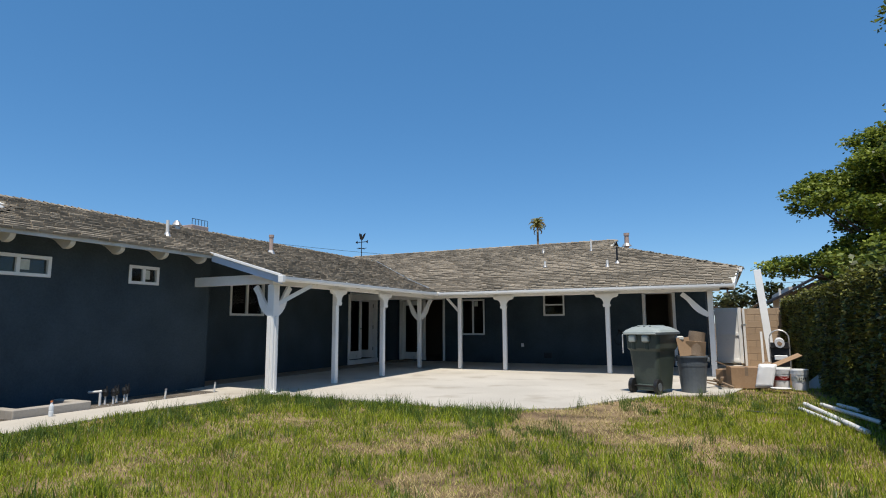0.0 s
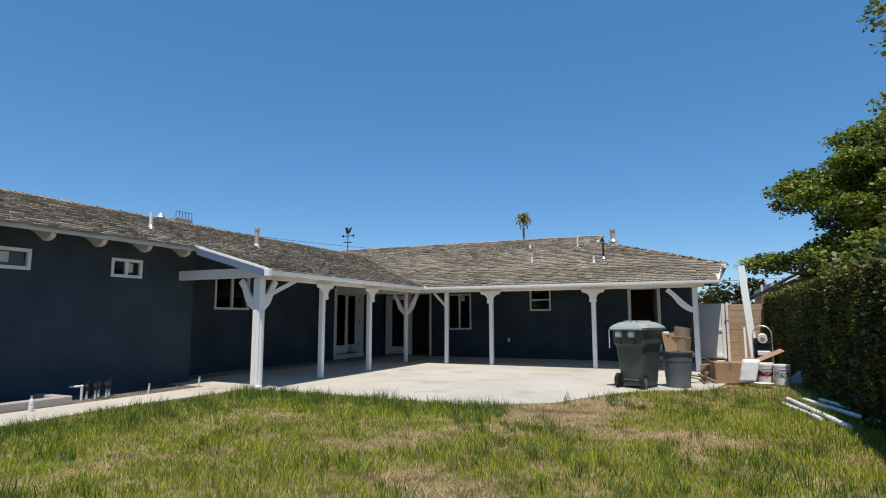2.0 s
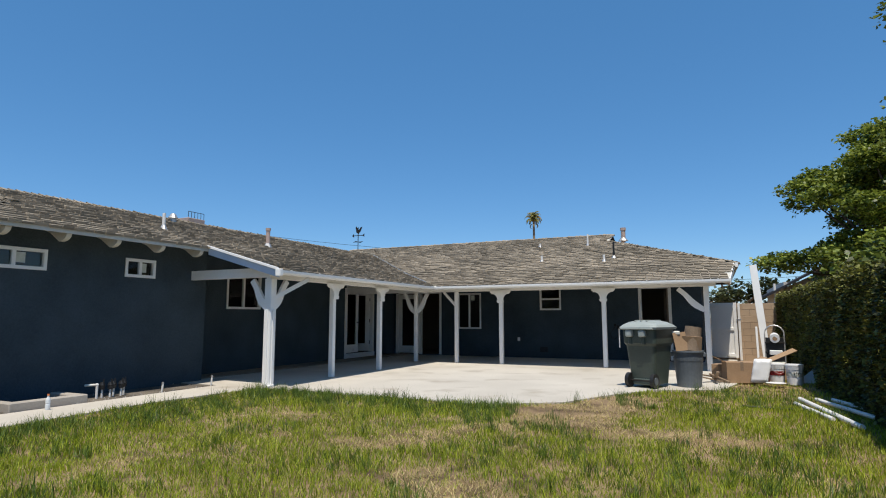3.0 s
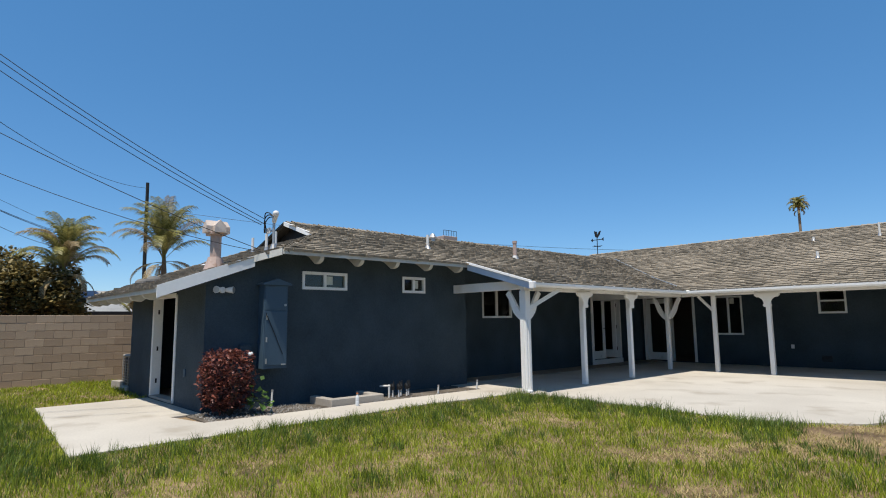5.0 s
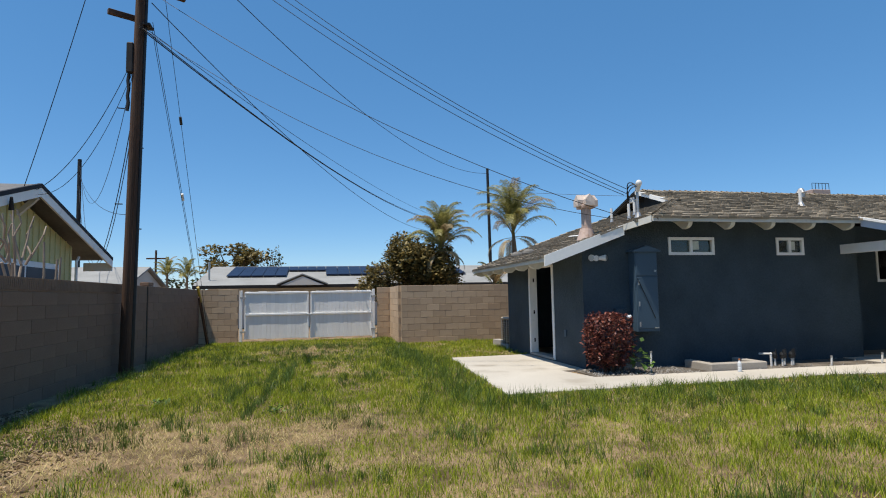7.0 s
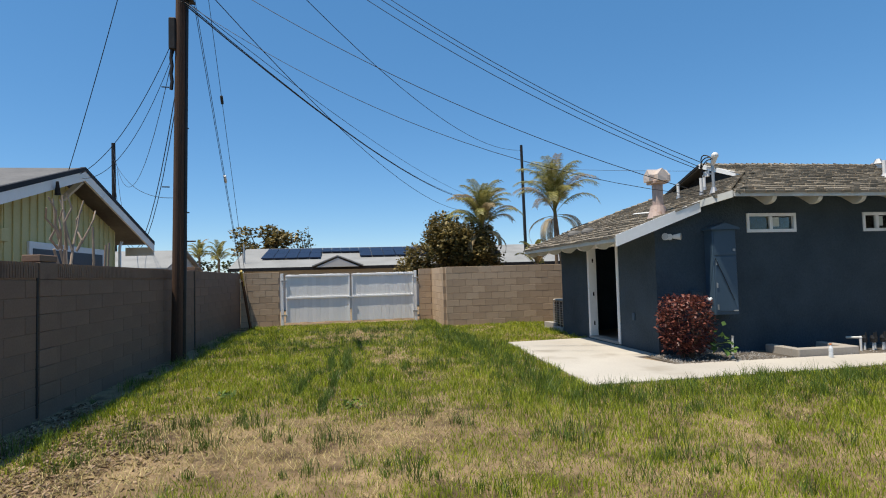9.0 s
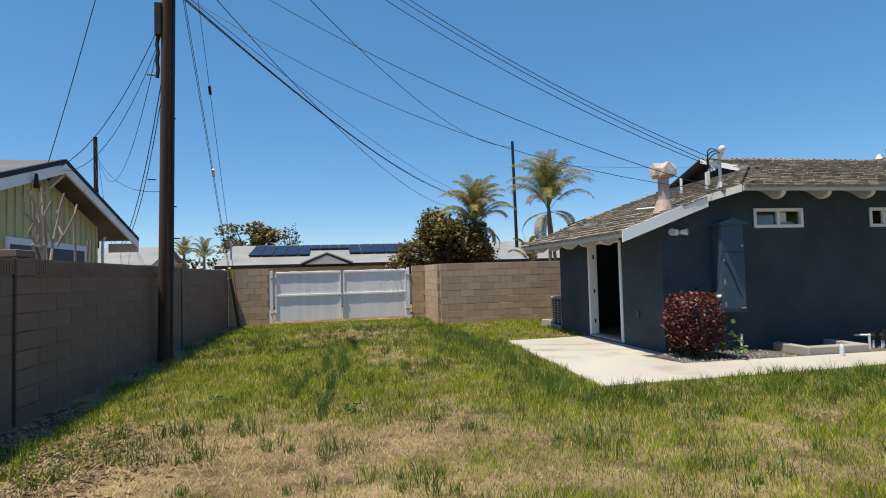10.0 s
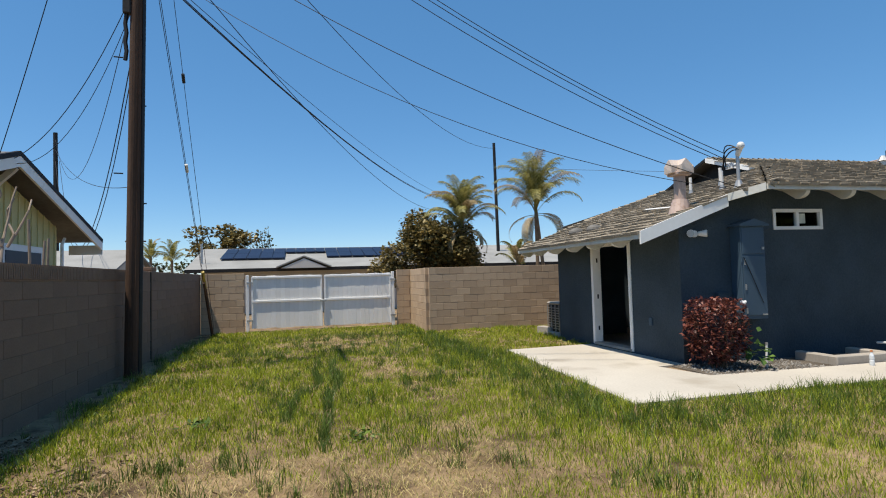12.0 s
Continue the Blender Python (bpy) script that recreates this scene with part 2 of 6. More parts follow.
wall("wall_right_end", "y", -0.3, -0.45, BY + 0.15, 27.5, -0.05, 2.85, [], M_STUCCO, "dark blue stucco end wall of the house")
wall("wall_west_end", "y", -16.0, -15.85, 5.35, 27.5, -0.05, 2.8, [], M_STUCCO, "dark blue stucco rear wall")
wall("wall_north", "x", 27.5, 27.35, -15.85, -0.45, -0.05, 2.85, [], M_STUCCO, "dark blue stucco front wall")
bm = bmesh.new()
plate(bm, [(WX, 3.7, -0.05), (WX, 5.45, -0.05), (WX, 5.45, 2.96), (WX, 4.75, 2.715), (WX, 3.7, 2.33)], (-1, 0, 0), 0.15)
solid("wall_east_end", bm, M_STUCCO, "dark blue stucco wall under the sloping door-end roof", "wall", kind="structure")
# rooms inside
solid("floor", boxed(-15.85, -10.29, 3.85, 27.3, -0.04, 0.02), M_ROOM, "bare grey room floor", "floor", kind="structure")
solid("floor_back", boxed(-10.29, -0.45, 19.95, 27.3, -0.04, 0.02), M_ROOM, "bare grey room floor", "floor", kind="structure")
wall("wall_room_a", "x", 9.6, 9.5, -15.8, -11.2, 0.02, 2.8, [], M_ROOM, "plain room partition")
wall("wall_room_b", "y", -13.6, -13.5, 9.6, 19.0, 0.02, 2.8, [], M_ROOM, "plain room partition")
wall("wall_room_c", "x", 23.4, 23.5, -15.8, -0.5, 0.02, 2.8, [], M_ROOM, "plain room partition")
wall("wall_room_d", "y", -3.2, -3.1, 19.95, 23.4, 0.02, 2.8, [], M_ROOM, "plain room partition")
wall("wall_room_e", "y", -8.8, -8.7, 19.95, 23.4, 0.02, 2.8, [], M_ROOM, "plain room partition")
wall("wall_room_f", "x", 6.9, 7.0, -15.8, -10.3, 0.02, 2.9, [], M_ROOM, "plain room partition")
solid("ceiling", boxed(-15.85, -11.16, 7.0, 27.3, 2.6, 2.64), M_ROOM, "plain ceiling", "ceiling", kind="structure")
solid("ceiling_back", boxed(-11.0, -0.45, 19.95, 27.3, 2.6, 2.64), M_ROOM, "plain ceiling", "ceiling", kind="structure")

# ---- roofs ----
EX, EZ, PX, PZ, RGX, RGZ = -9.4, 2.78, -7.5, 2.25, -13.0, 3.95
EY, PY, RGY, RGZ2 = 17.9, 16.0, 23.0, 4.45
S = 0.325
GY = 6.6                                             # end of the wing's ridge
GZ = 3.46
GXR = EX - (GZ - EZ) / S
GXL = 2 * RGX - GXR
HX, HXE = -3.3, 0.65                                 # end of the back wing's ridge, its end eave
HZ = EZ + (HXE - HX) * S
PLANES = {
    "wing_east": [(EX, 4.75, EZ), (EX, EY, EZ), (RGX, EY + (EX - RGX), RGZ), (RGX, GY, RGZ), (GXR, GY, GZ)],
    "wing_patio": [(PX, 9.3, PZ), (PX, PY, PZ), (EX, EY, EZ), (EX, 9.3, EZ)],
    "wing_hip": [(-15.0, 2.85, 2.08), (-9.90, 2.85, 2.08), (-9.90, 4.45, 2.669), (EX, 4.75, EZ), (GXR, GY, GZ), (GXL, GY, GZ), (-15.3, 4.75, EZ)],
    "back_south": [(EX, EY, EZ), (HXE, EY, EZ), (HX, 23.0 - (RGZ2 - HZ) / S, HZ), (HX, RGY, RGZ2), (-15.2, RGY, RGZ2), (RGX, EY + (EX - RGX), RGZ)],
    "back_patio": [(PX, PY, PZ), (0.39, PY, PZ), (0.55, EY, EZ), (EX, EY, EZ)],
    "back_hip": [(HXE, EY, EZ), (HXE, 28.1, EZ), (HX, 23.0 + (RGZ2 - HZ) / S, HZ), (HX, 23.0 - (RGZ2 - HZ) / S, HZ)],
}
HIDDEN = {
    "wing_west": [(RGX, GY, RGZ), (RGX, 23, RGZ), (-16.6, 23, EZ), (-16.6, 4.75, EZ), (GXL, GY, GZ)],
    "back_north": [(HX, RGY, RGZ2), (HX, 23.0 + (RGZ2 - HZ) / S, HZ), (HXE, 28.1, EZ), (-16.6, 28.1, EZ), (-15.2, RGY, RGZ2)],
    "back_west": [(-15.2, RGY, RGZ2), (-16.6, 28.1, EZ), (-16.6, 21.0, EZ), (RGX, EY + (EX - RGX), RGZ)],
}
roof = thing("roof", (0, 0, 0), "weathered brown-grey shingle roof with hips and a valley", "roof", kind="structure")
for key, pts in {**PLANES, **HIDDEN}.items():
    bm = bmesh.new()
    slab(bm, pts, 0.05)
    part("roof_deck", bm, M_EAVE if key in PLANES else M_FELT, roof)
# gable triangles at the ridge ends
bm = bmesh.new()
plate(bm, [(GXR, GY + 0.25, GZ), (GXL, GY + 0.25, GZ), (RGX, GY + 0.25, RGZ - 0.03)], (0, 1, 0), 0.05)
part("gable_vent", bm, M_IRON, roof, "dark louvred gable vent")
bm = bmesh.new()
w = (RGZ2 - HZ) / S
plate(bm, [(HX - 0.2, 23 - w, HZ), (HX - 0.2, 23 + w, HZ), (HX - 0.2, 23, RGZ2 - 0.03)], (-1, 0, 0), 0.05)
part("gable_vent", bm, M_IRON, roof)

# ---- ground ----
bm = bmesh.new()
bmesh.ops.create_grid(bm, x_segments=60, y_segments=60, size=1)
for v in bm.verts:
    for i in (0, 1):
        c = v.co[i]
        v.co[i] = math.copysign(abs(c) ** 3 * 1500 + abs(c) * 40, c)
    v.co.z = -0.03
solid("ground", bm, M_SOIL, "dry lawn soil with sparse straw", "ground", kind="structure")
bm = bmesh.new()
slab(bm, [(-10.99, 9.45, 0), (-8.2, 9.38, 0), (-6.5, 9.4, 0), (-3.5, 9.2, 0), (-2.9, 9.45, 0), (-2.2, 9.95, 0), (-1.6, 11.3, 0), (-1.1, 12.1, 0), (0.1, 12.7, 0), (0.5, 14.5, 0), (0.62, 21.4, 0), (-0.29, 21.4, 0), (-0.29, 19.79, 0), (-10.99, 19.79, 0)], 0.12)
solid("patio_floor", bm, M_CONCRETE, "pale worn concrete patio slab", "pavement", kind="structure")
bm = bmesh.new()
slab(bm, [(-13.05, 1.75, 0.002), (-7.95, 1.45, 0.002), (-8.05, 5.0, 0.002), (-8.2, 7.0, 0.002), (-8.0, 9.37, 0.002), (-9.1, 9.44, 0.002), (-9.15, 3.4, 0.002), (-10.1, 3.2, 0.002), (-10.14, 3.69, 0.002), (-13.2, 3.69, 0.002)], 0.12)
solid("pavement", bm, M_CONCRETE, "pale concrete walkway and door pad", "pavement", kind="structure")

# ---- property walls ----
def block_wall(name, a, b, z0, z1, thick, mat, label, course=0.203, length=0.406, mortar=None, gap=0.005):
    """A block wall from a to b, each block its own piece with recessed joints."""
    a, b = Vector((*a, 0)), Vector((*b, 0))
    d = (b - a)
    run = d.length
    ang = math.degrees(math.atan2(d.y, d.x))
    root = thing(name, (a.x, a.y, 0), label, "wall", kind="structure", turn=ang)
    part("mortar", boxed(0.004, run - 0.004, -thick / 2 + 0.005, thick / 2 - 0.005, z0 - 0.05, z1 - 0.012), mortar or M_MORTAR, root)
    bm = bmesh.new()
    box(bm, -length / 2 + gap, length / 2 - gap, -thick / 2, thick / 2, gap, course - gap, 0.005)
    full = mesh_of("block", bm, mat)
    n = int(round((z1 - z0) / course))
    for r in range(n):
        u = 0.0 if r % 2 else -length / 2
        while u < run - 0.02:
            u0, u1 = max(u, 0), min(u + length, run)
            if u1 - u0 > 0.05:
                ob = new("block", full)
                ob.parent = root
                ob.matrix_basis = Matrix.Translation(((u0 + u1) / 2, random.uniform(-0.002, 0.002), z0 + r * course)) @ Matrix.Diagonal(((u1 - u0) / length, 1, 1, 1))
            u += length
    return root


block_wall("wall_block_rear", (-18.1, 1.27), (-18.1, 6.5), -0.05, 1.78, 0.15, M_BLOCK, "tan concrete block wall in running bond")
block_wall("wall_block_return", (-20.65, 1.27), (-18.18, 1.27), -0.05, 1.78, 0.15, M_BLOCK, "tan concrete block return wall")
block_wall("wall_block_gate_stub", (-20.65, 0.75), (-20.65, 1.19), -0.05, 1.78, 0.15, M_BLOCK, "tan block gate pier")
block_wall("wall_block_corner_stub", (-20.65, -5.2), (-20.65, -3.95), -0.05, 1.78, 0.15, M_BLOCK, "tan block wall stub beside the gate")
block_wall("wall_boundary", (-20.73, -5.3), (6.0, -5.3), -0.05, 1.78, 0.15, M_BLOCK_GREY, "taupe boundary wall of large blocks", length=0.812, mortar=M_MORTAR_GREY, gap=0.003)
block_wall("wall_block_side", (0.65, 21.5), (2.6, 21.5), -0.05, 1.78, 0.15, M_BLOCK, "tan block wall beside the side gate")

# ---- openings ----
def window(name, axis, face, u0, u1, z0, z1, inward, split="v", label="", blind=False, sticker=True):
    """A white vinyl window in a wall: frame ring, middle bar, two panes."""
    root = thing(name, ((face, u0, z0) if axis == "y" else (u0, face, z0)), label, "window", kind="structure")
    w, h = u1 - u0, z1 - z0

    def put(bm, a0, a1, d0, d1, h0, h1, bev=0.004):
        if axis == "y":
            box(bm, min(d0 * inward, d1 * inward), max(d0 * inward, d1 * inward), a0, a1, h0, h1, bev)
        else:
            box(bm, a0, a1, min(d0 * inward, d1 * inward), max(d0 * inward, d1 * inward), h0, h1, bev)

    t = 0.045
    bm = bmesh.new()
    for a0, a1, h0, h1 in ((-0.012, t, -0.012, h + 0.012), (w - t, w + 0.012, -0.012, h + 0.012), (t, w - t, -0.012, t), (t, w - t, h - t, h + 0.012)):
        put(bm, a0, a1, -0.02, 0.07, h0, h1)
    part("window_frame", bm, M_VINYL, root)
    bm = bmesh.new()
    if split == "v":
        put(bm, w / 2 - 0.03, w / 2 + 0.03, -0.008, 0.06, t, h - t)
        part("meeting_rail", bm, M_VINYL, root)
        sashes = ((t, w / 2 - 0.03, t, h - t), (w / 2 + 0.03, w - t, t, h - t))
    else:
        put(bm, t, w - t, -0.008, 0.06, h * 0.5 - 0.025, h * 0.5 + 0.025)
        part("meeting_rail", bm, M_VINYL, root)
        sashes = ((t, w - t, t, h * 0.5 - 0.025), (t, w - t, h * 0.5 + 0.025, h - t))
    for i, (a0, a1, h0, h1) in enumerate(sashes):
        bm = bmesh.new()
        put(bm, a0, a1, 0.035, 0.04, h0, h1, 0)
        g = part("pane", bm, M_GLASS, root)
        g.visible_shadow = False
    if sticker:
        bm = bmesh.new()
        a0 = sashes[1][0] + 0.02
        put(bm, a0, a0 + min(0.14, w * 0.16), 0.030, 0.034, h - t - 0.2 if h > 0.4 else t + 0.05, h - t - 0.02, 0)
        part("sticker", bm, M_STICKER, root, "pale glazing sticker")
    return root


M_STICKER = material("glazing_sticker", (0.45, 0.48, 0.42), (0.6, 0.62, 0.55), 0.6, big=20, fine=80, bump=0)
window("window_1", "y", WX, 5.54, 6.54, 2.15, 2.48, -1, label="white vinyl slider window set high in blue stucco")
window("window_2", "y", WX, 8.0, 8.64, 2.14, 2.48, -1, label="small white vinyl slider window set high")
window("window_3", "y", RX, 11.42, 12.6, 1.58, 2.45, -1, label="white-framed slider window under the patio roof", sticker=False)
window("window_4", "x", BY, -8.34, -7.46, 0.96, 2.2, 1, label="white slider window in the patio back wall")
window("window_5", "x", BY, -5.3, -4.6, 1.6, 2.32, 1, split="h", label="small white single-hung window in the patio back wall", sticker=False)


def glazed_leaf(name, width, height, parent, m, hinges=False):
    """A white door leaf with one tall glass light; local x along its width."""
    root = new(name)
    root.empty_display_size = 0.1
    root.parent = parent
    root.matrix_basis = m
    bm = bmesh.new()
    s, b = 0.14, 0.26
    for x0, x1, z0, z1 in ((0, s, 0, height), (width - s, width, 0, height), (s, width - s, 0, b), (s, width - s, height - 0.16, height)):
        box(bm, x0, x1, 0, 0.045, z0, z1, 0.003)
    me = mesh_of("door_frame", bm, M_WHITE)
    f = part("leaf_frame", me, None, root)
    bm = boxed(s, width - s, 0.018, 0.026, b, height - 0.16)
    g = part("pane", bm, M_GLASS, root)
    g.visible_shadow = False
    bm = bmesh.new()
    tube(bm, (width - 0.07, -0.05, 1.0), (width - 0.07, 0.09, 1.0), 0.012)
    tube(bm, (width - 0.07, -0.05, 1.0), (width - 0.18, -0.05, 1.0), 0.010)
    part("lever", bm, M_IRON, root, "dark lever handle")
    if hinges:
        for z in (0.3, 1.05, 1.8):
            part("hinge", boxed(-0.02, 0.02, -0.012, 0.0, z - 0.06, z + 0.06), M_IRON, root, "black hinge")
    return root


def casing(root, u0, u1, z0, z1, axis, face, out, sill=0.0, head=0.09):
    """Trim and jambs round a doorway, in the wall's coordinates, lying on the root."""
    def b3(bm, a0, a1, d0, d1, h0, h1):
        d0, d1 = sorted((face + d0 * out, face + d1 * out))
        if axis == "y":
            box(bm, d0, d1, a0, a1, h0, h1, 0.003)
        else:
            box(bm, a0, a1, d0, d1, h0, h1, 0.003)
    for nm, q in (("jamb", (u0 - 0.07, u0 + 0.02, -0.16, 0.02, z0, z1)), ("jamb", (u1 - 0.02, u1 + 0.07, -0.16, 0.02, z0, z1)), ("head_jamb", (u0 + 0.02, u1 - 0.02, -0.16, 0.02, z1 - 0.02, z1 + head))):
        bm = bmesh.new()
        b3(bm, *q)
        part(nm, bm, M_WHITE, root)
    if sill:
        bm = bmesh.new()
        b3(bm, u0 - 0.07, u1 + 0.07, -0.16, 0.05, z0 - sill, z0)
        part("door_sill", bm, M_WHITE, root)


d = thing("door_2", (0, 0, 0), "white french doors, one leaf standing open, onto the patio", "door", kind="structure")
casing(d, 16.62, 18.28, 0.17, 2.31, "y", RX, 1, sill=0.15)
glazed_leaf("door_leaf", 0.80, 2.10, d, pose(RX - 0.05, 16.65, 0.19, 0, 0, 90))
glazed_leaf("door_leaf", 0.80, 2.10, d, pose(RX - 0.10, 18.22, 0.19, 0, 0, 190), True)
d = thing("door_3", (0, 0, 0), "white french door beside a dark open doorway", "door", kind="structure")
casing(d, -10.83, -9.07, 0.02, 2.25, "x", BY, -1)
glazed_leaf("door_leaf", 0.86, 2.15, d, pose(-10.80, BY + 0.03, 0.05))
part("jamb", boxed(-9.92, -9.84, BY - 0.01, BY + 0.12, 0.02, 2.23), M_WHITE, d)
d = thing("door_4", (0, 0, 0), "open back doorway with pale jambs and a dark room behind", "door", kind="structure")
casing(d, -2.05, -1.22, 0.03, 2.26, "x", BY, -1)
bm = boxed(0, 0.80, 0, 0.045, 0, 2.18)
lf = part("door_leaf", bm, M_ROOM, d, "tan slab door swung inwards")
lf.matrix_basis = pose(-1.25, BY + 0.16, 0.05, 0, 0, 100)
d = thing("door_1", (0, 0, 0), "open utility doorway with white trim and a concrete step", "door", kind="structure")
casing(d, -13.0, -11.64, 0.03, 2.04, "x", DY, -1, head=0.05)
part("door_sill", boxed(-13.02, -11.62, DY - 0.03, DY + 0.2, 0.02, 0.07, 0.005), M_KERB, d, "worn concrete sill")
for z in (0.35, 1.0, 1.75):
    part("hinge", boxed(-12.982, -12.972, DY + 0.06, DY + 0.09, z - 0.045, z + 0.045), M_IRON, d)

# ---- patio structure ----
def scroll(bm, half, neck, h, t, axis):
    """A flat bracket board: wide at the top, curving in to the post."""
    prof = [(half, 0), (half, -0.05), (half - 0.05, -0.10)]
    for i in range(7):
        a = i / 6 * math.pi / 2
        prof.append((neck + (half - 0.07 - neck) * (1 - math.sin(a)), -0.10 - (h - 0.18) * (1 - math.cos(a))))
    prof += [(neck + 0.02, -h + 0.07), (neck + 0.02, -h + 0.03), (neck, -h)]
    pts = prof + [(-x, z) for x, z in prof[::-1]]
    if axis == "x":
        plate(bm, [(x, -t / 2, z) for x, z in pts], (0, 1, 0), t)
    else:
        plate(bm, [(-t / 2, x, z) for x, z in pts], (1, 0, 0), t)


def brace(bm, dx, dy, z0, reach, rise, w=0.09, t=0.05, curve=0.10):
    """A knee brace leaving the post at z0 and rising to the beam, belly hanging down."""
    dv = Vector((dx, dy, 0)).normalized()
    side = Vector((-dv.y, dv.x, 0))
    lo, up = [], []
    for i in range(9):
        s = i / 8
        p = dv * (0.04 + reach * s) + Vector((0, 0, z0 + rise * s))
        n = (dv * rise - Vector((0, 0, reach))).normalized()
        belly = math.sin(min(1, s * 1.4) * math.pi) * curve * 0.5
        lo.append(p + n * (w * 0.55 + belly))
        up.append(p - n * (w * 0.45 - belly * 0.35))
    pts = lo + up[::-1]
    plate(bm, [q - side * t / 2 for q in pts], side, t)


TOP = 2.12


def patio_post(x, y, wide, kind, label):
    root = thing("patio_post", (x, y, 0), label, "post", "white patio posts")
    h = wide / 2
    part("shaft", boxed(-h, h, -h, h, 0.0, TOP, 0.012), M_WHITE, root)
    if kind == "double":
        part("moulding", boxed(h - 0.002, h + 0.02, -0.03, 0.03, 0.05, 1.5, 0.006), M_WHITE, root)
        part("moulding", boxed(-0.03, 0.03, -h - 0.02, -h + 0.002, 0.05, 1.5, 0.006), M_WHITE, root)
        part("post_foot", boxed(h - 0.02, h + 0.05, -h - 0.03, h - 0.05, 0.0, 0.05, 0.01), M_WHITE, root)
        for dx, dy in ((-1, 0), (0, 1)):
            bm = bmesh.new()
            brace(bm, dx, dy, 1.52, 0.42, 0.58, 0.12, 0.06, 0.13)
            part("knee_brace", bm, M_WHITE, root)
        bm = bmesh.new()
        brace(bm, 0.35, 0.6, 1.72, 0.75, 0.42, 0.08, 0.05, 0.0)
        part("strut", bm, M_WHITE, root)
    elif kind in "xy":
        bm = bmesh.new()
        scroll(bm, 0.31, h + 0.025, 0.36, 0.05, kind)
        me = part("bracket", bm, M_WHITE, root)
        me.location = (0, 0, TOP + 0.01) if kind == "y" else (0, -h - 0.02, TOP + 0.01)
        if kind == "y":
            me.location = (h + 0.02, 0, TOP + 0.01)
    elif kind == "fork":
        for dx in (-1, 1):
            bm = bmesh.new()
            brace(bm, dx, 0, 1.5, 0.36, 0.60, 0.11, 0.05, 0.10)
            part("knee_brace", bm, M_WHITE, root)
    elif kind == "left":
        bm = bmesh.new()
        brace(bm, -1, 0, 1.72, 0.38, 0.40, 0.07, 0.05, 0.0)
        part("knee_brace", bm, M_WHITE, root)
    elif kind == "end":
        bm = bmesh.new()
        brace(bm, -1, 0, 1.52, 0.62, 0.56, 0.12, 0.05, 0.12)
        part("knee_brace", bm, M_WHITE, root)
    return root


patio_post(-7.98, 9.6, 0.17, "double", "thick white corner post with curved knee braces")
for y in (11.69, 13.77):
    patio_post(-7.98, y, 0.115, "y", "white square patio post with a scroll bracket")
patio_post(-8.45, 16.75, 0.11, "fork", "white patio post with forked knee braces")
patio_post(-7.06, 16.75, 0.11, "left", "white patio post with one straight brace")
for x in (-5.63, -2.68):
    patio_post(x, 16.75, 0.115, "x", "white square patio post with a scroll bracket")
patio_post(-0.13, 16.75, 0.13, "end", "white end post with one curved brace")
solid("patio_beam", boxed(-8.03, -7.93, 9.52, 16.69, TOP, 2.31, 0.006), M_WHITE, "long white timber patio beam", "beam", "white patio beams")
solid("patio_beam", boxed(-10.99, 0.1, 16.70, 16.80, TOP, 2.31, 0.006), M_WHITE, "long white timber patio beam", "beam", "white patio beams")
solid("patio_beam", boxed(-10.35, -8.04, 9.55, 9.65, 2.15, 2.345, 0.006), M_WHITE, "short white timber cross beam at the roof end", "beam", "white patio beams")


def tail(name, at, turn, length, drop, mat, depth=0.15, thick=0.085):
    """A rafter tail under the eave with a rounded lower end; it runs from the wall (local 0) out along local x."""
    root = thing(name, at, "cream painted rafter tail with a rounded end", "rafter", "rafter tails", turn=turn)
    pts = [(0, 0), (length, -drop), (length, -drop - 0.03)]
    for i in range(7):
        a = i / 6 * math.pi / 2
        pts.append((length - 0.005 - 0.20 * (1 - math.cos(a)), -drop - 0.03 - depth * math.sin(a) * 0.85))
    pts += [(length - 0.45, -drop * (length - 0.45) / length - depth), (0, -depth)]
    bm = bmesh.new()
    plate(bm, [(x, -thick / 2, z) for x, z in pts], (0, 1, 0), thick)
    part("rafter_body", bm, mat, root)
    return root


for y in (5.55, 6.45, 7.33, 8.24, 9.15):
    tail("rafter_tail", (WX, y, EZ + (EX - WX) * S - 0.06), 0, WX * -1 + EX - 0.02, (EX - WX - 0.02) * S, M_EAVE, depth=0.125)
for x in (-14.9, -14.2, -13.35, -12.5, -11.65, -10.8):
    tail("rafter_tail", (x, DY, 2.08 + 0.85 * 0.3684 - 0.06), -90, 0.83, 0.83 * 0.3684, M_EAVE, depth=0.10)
for y in (10.4, 11.25, 12.1, 12.95, 13.8, 14.65, 15.5):
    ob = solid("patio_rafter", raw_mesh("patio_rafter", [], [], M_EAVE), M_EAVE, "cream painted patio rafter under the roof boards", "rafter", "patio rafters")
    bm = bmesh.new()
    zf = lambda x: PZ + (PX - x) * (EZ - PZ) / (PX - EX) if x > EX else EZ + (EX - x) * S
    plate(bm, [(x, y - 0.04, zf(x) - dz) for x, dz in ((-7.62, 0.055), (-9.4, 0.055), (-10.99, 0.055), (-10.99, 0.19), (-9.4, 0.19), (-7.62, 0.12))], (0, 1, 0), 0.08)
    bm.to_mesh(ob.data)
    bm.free()
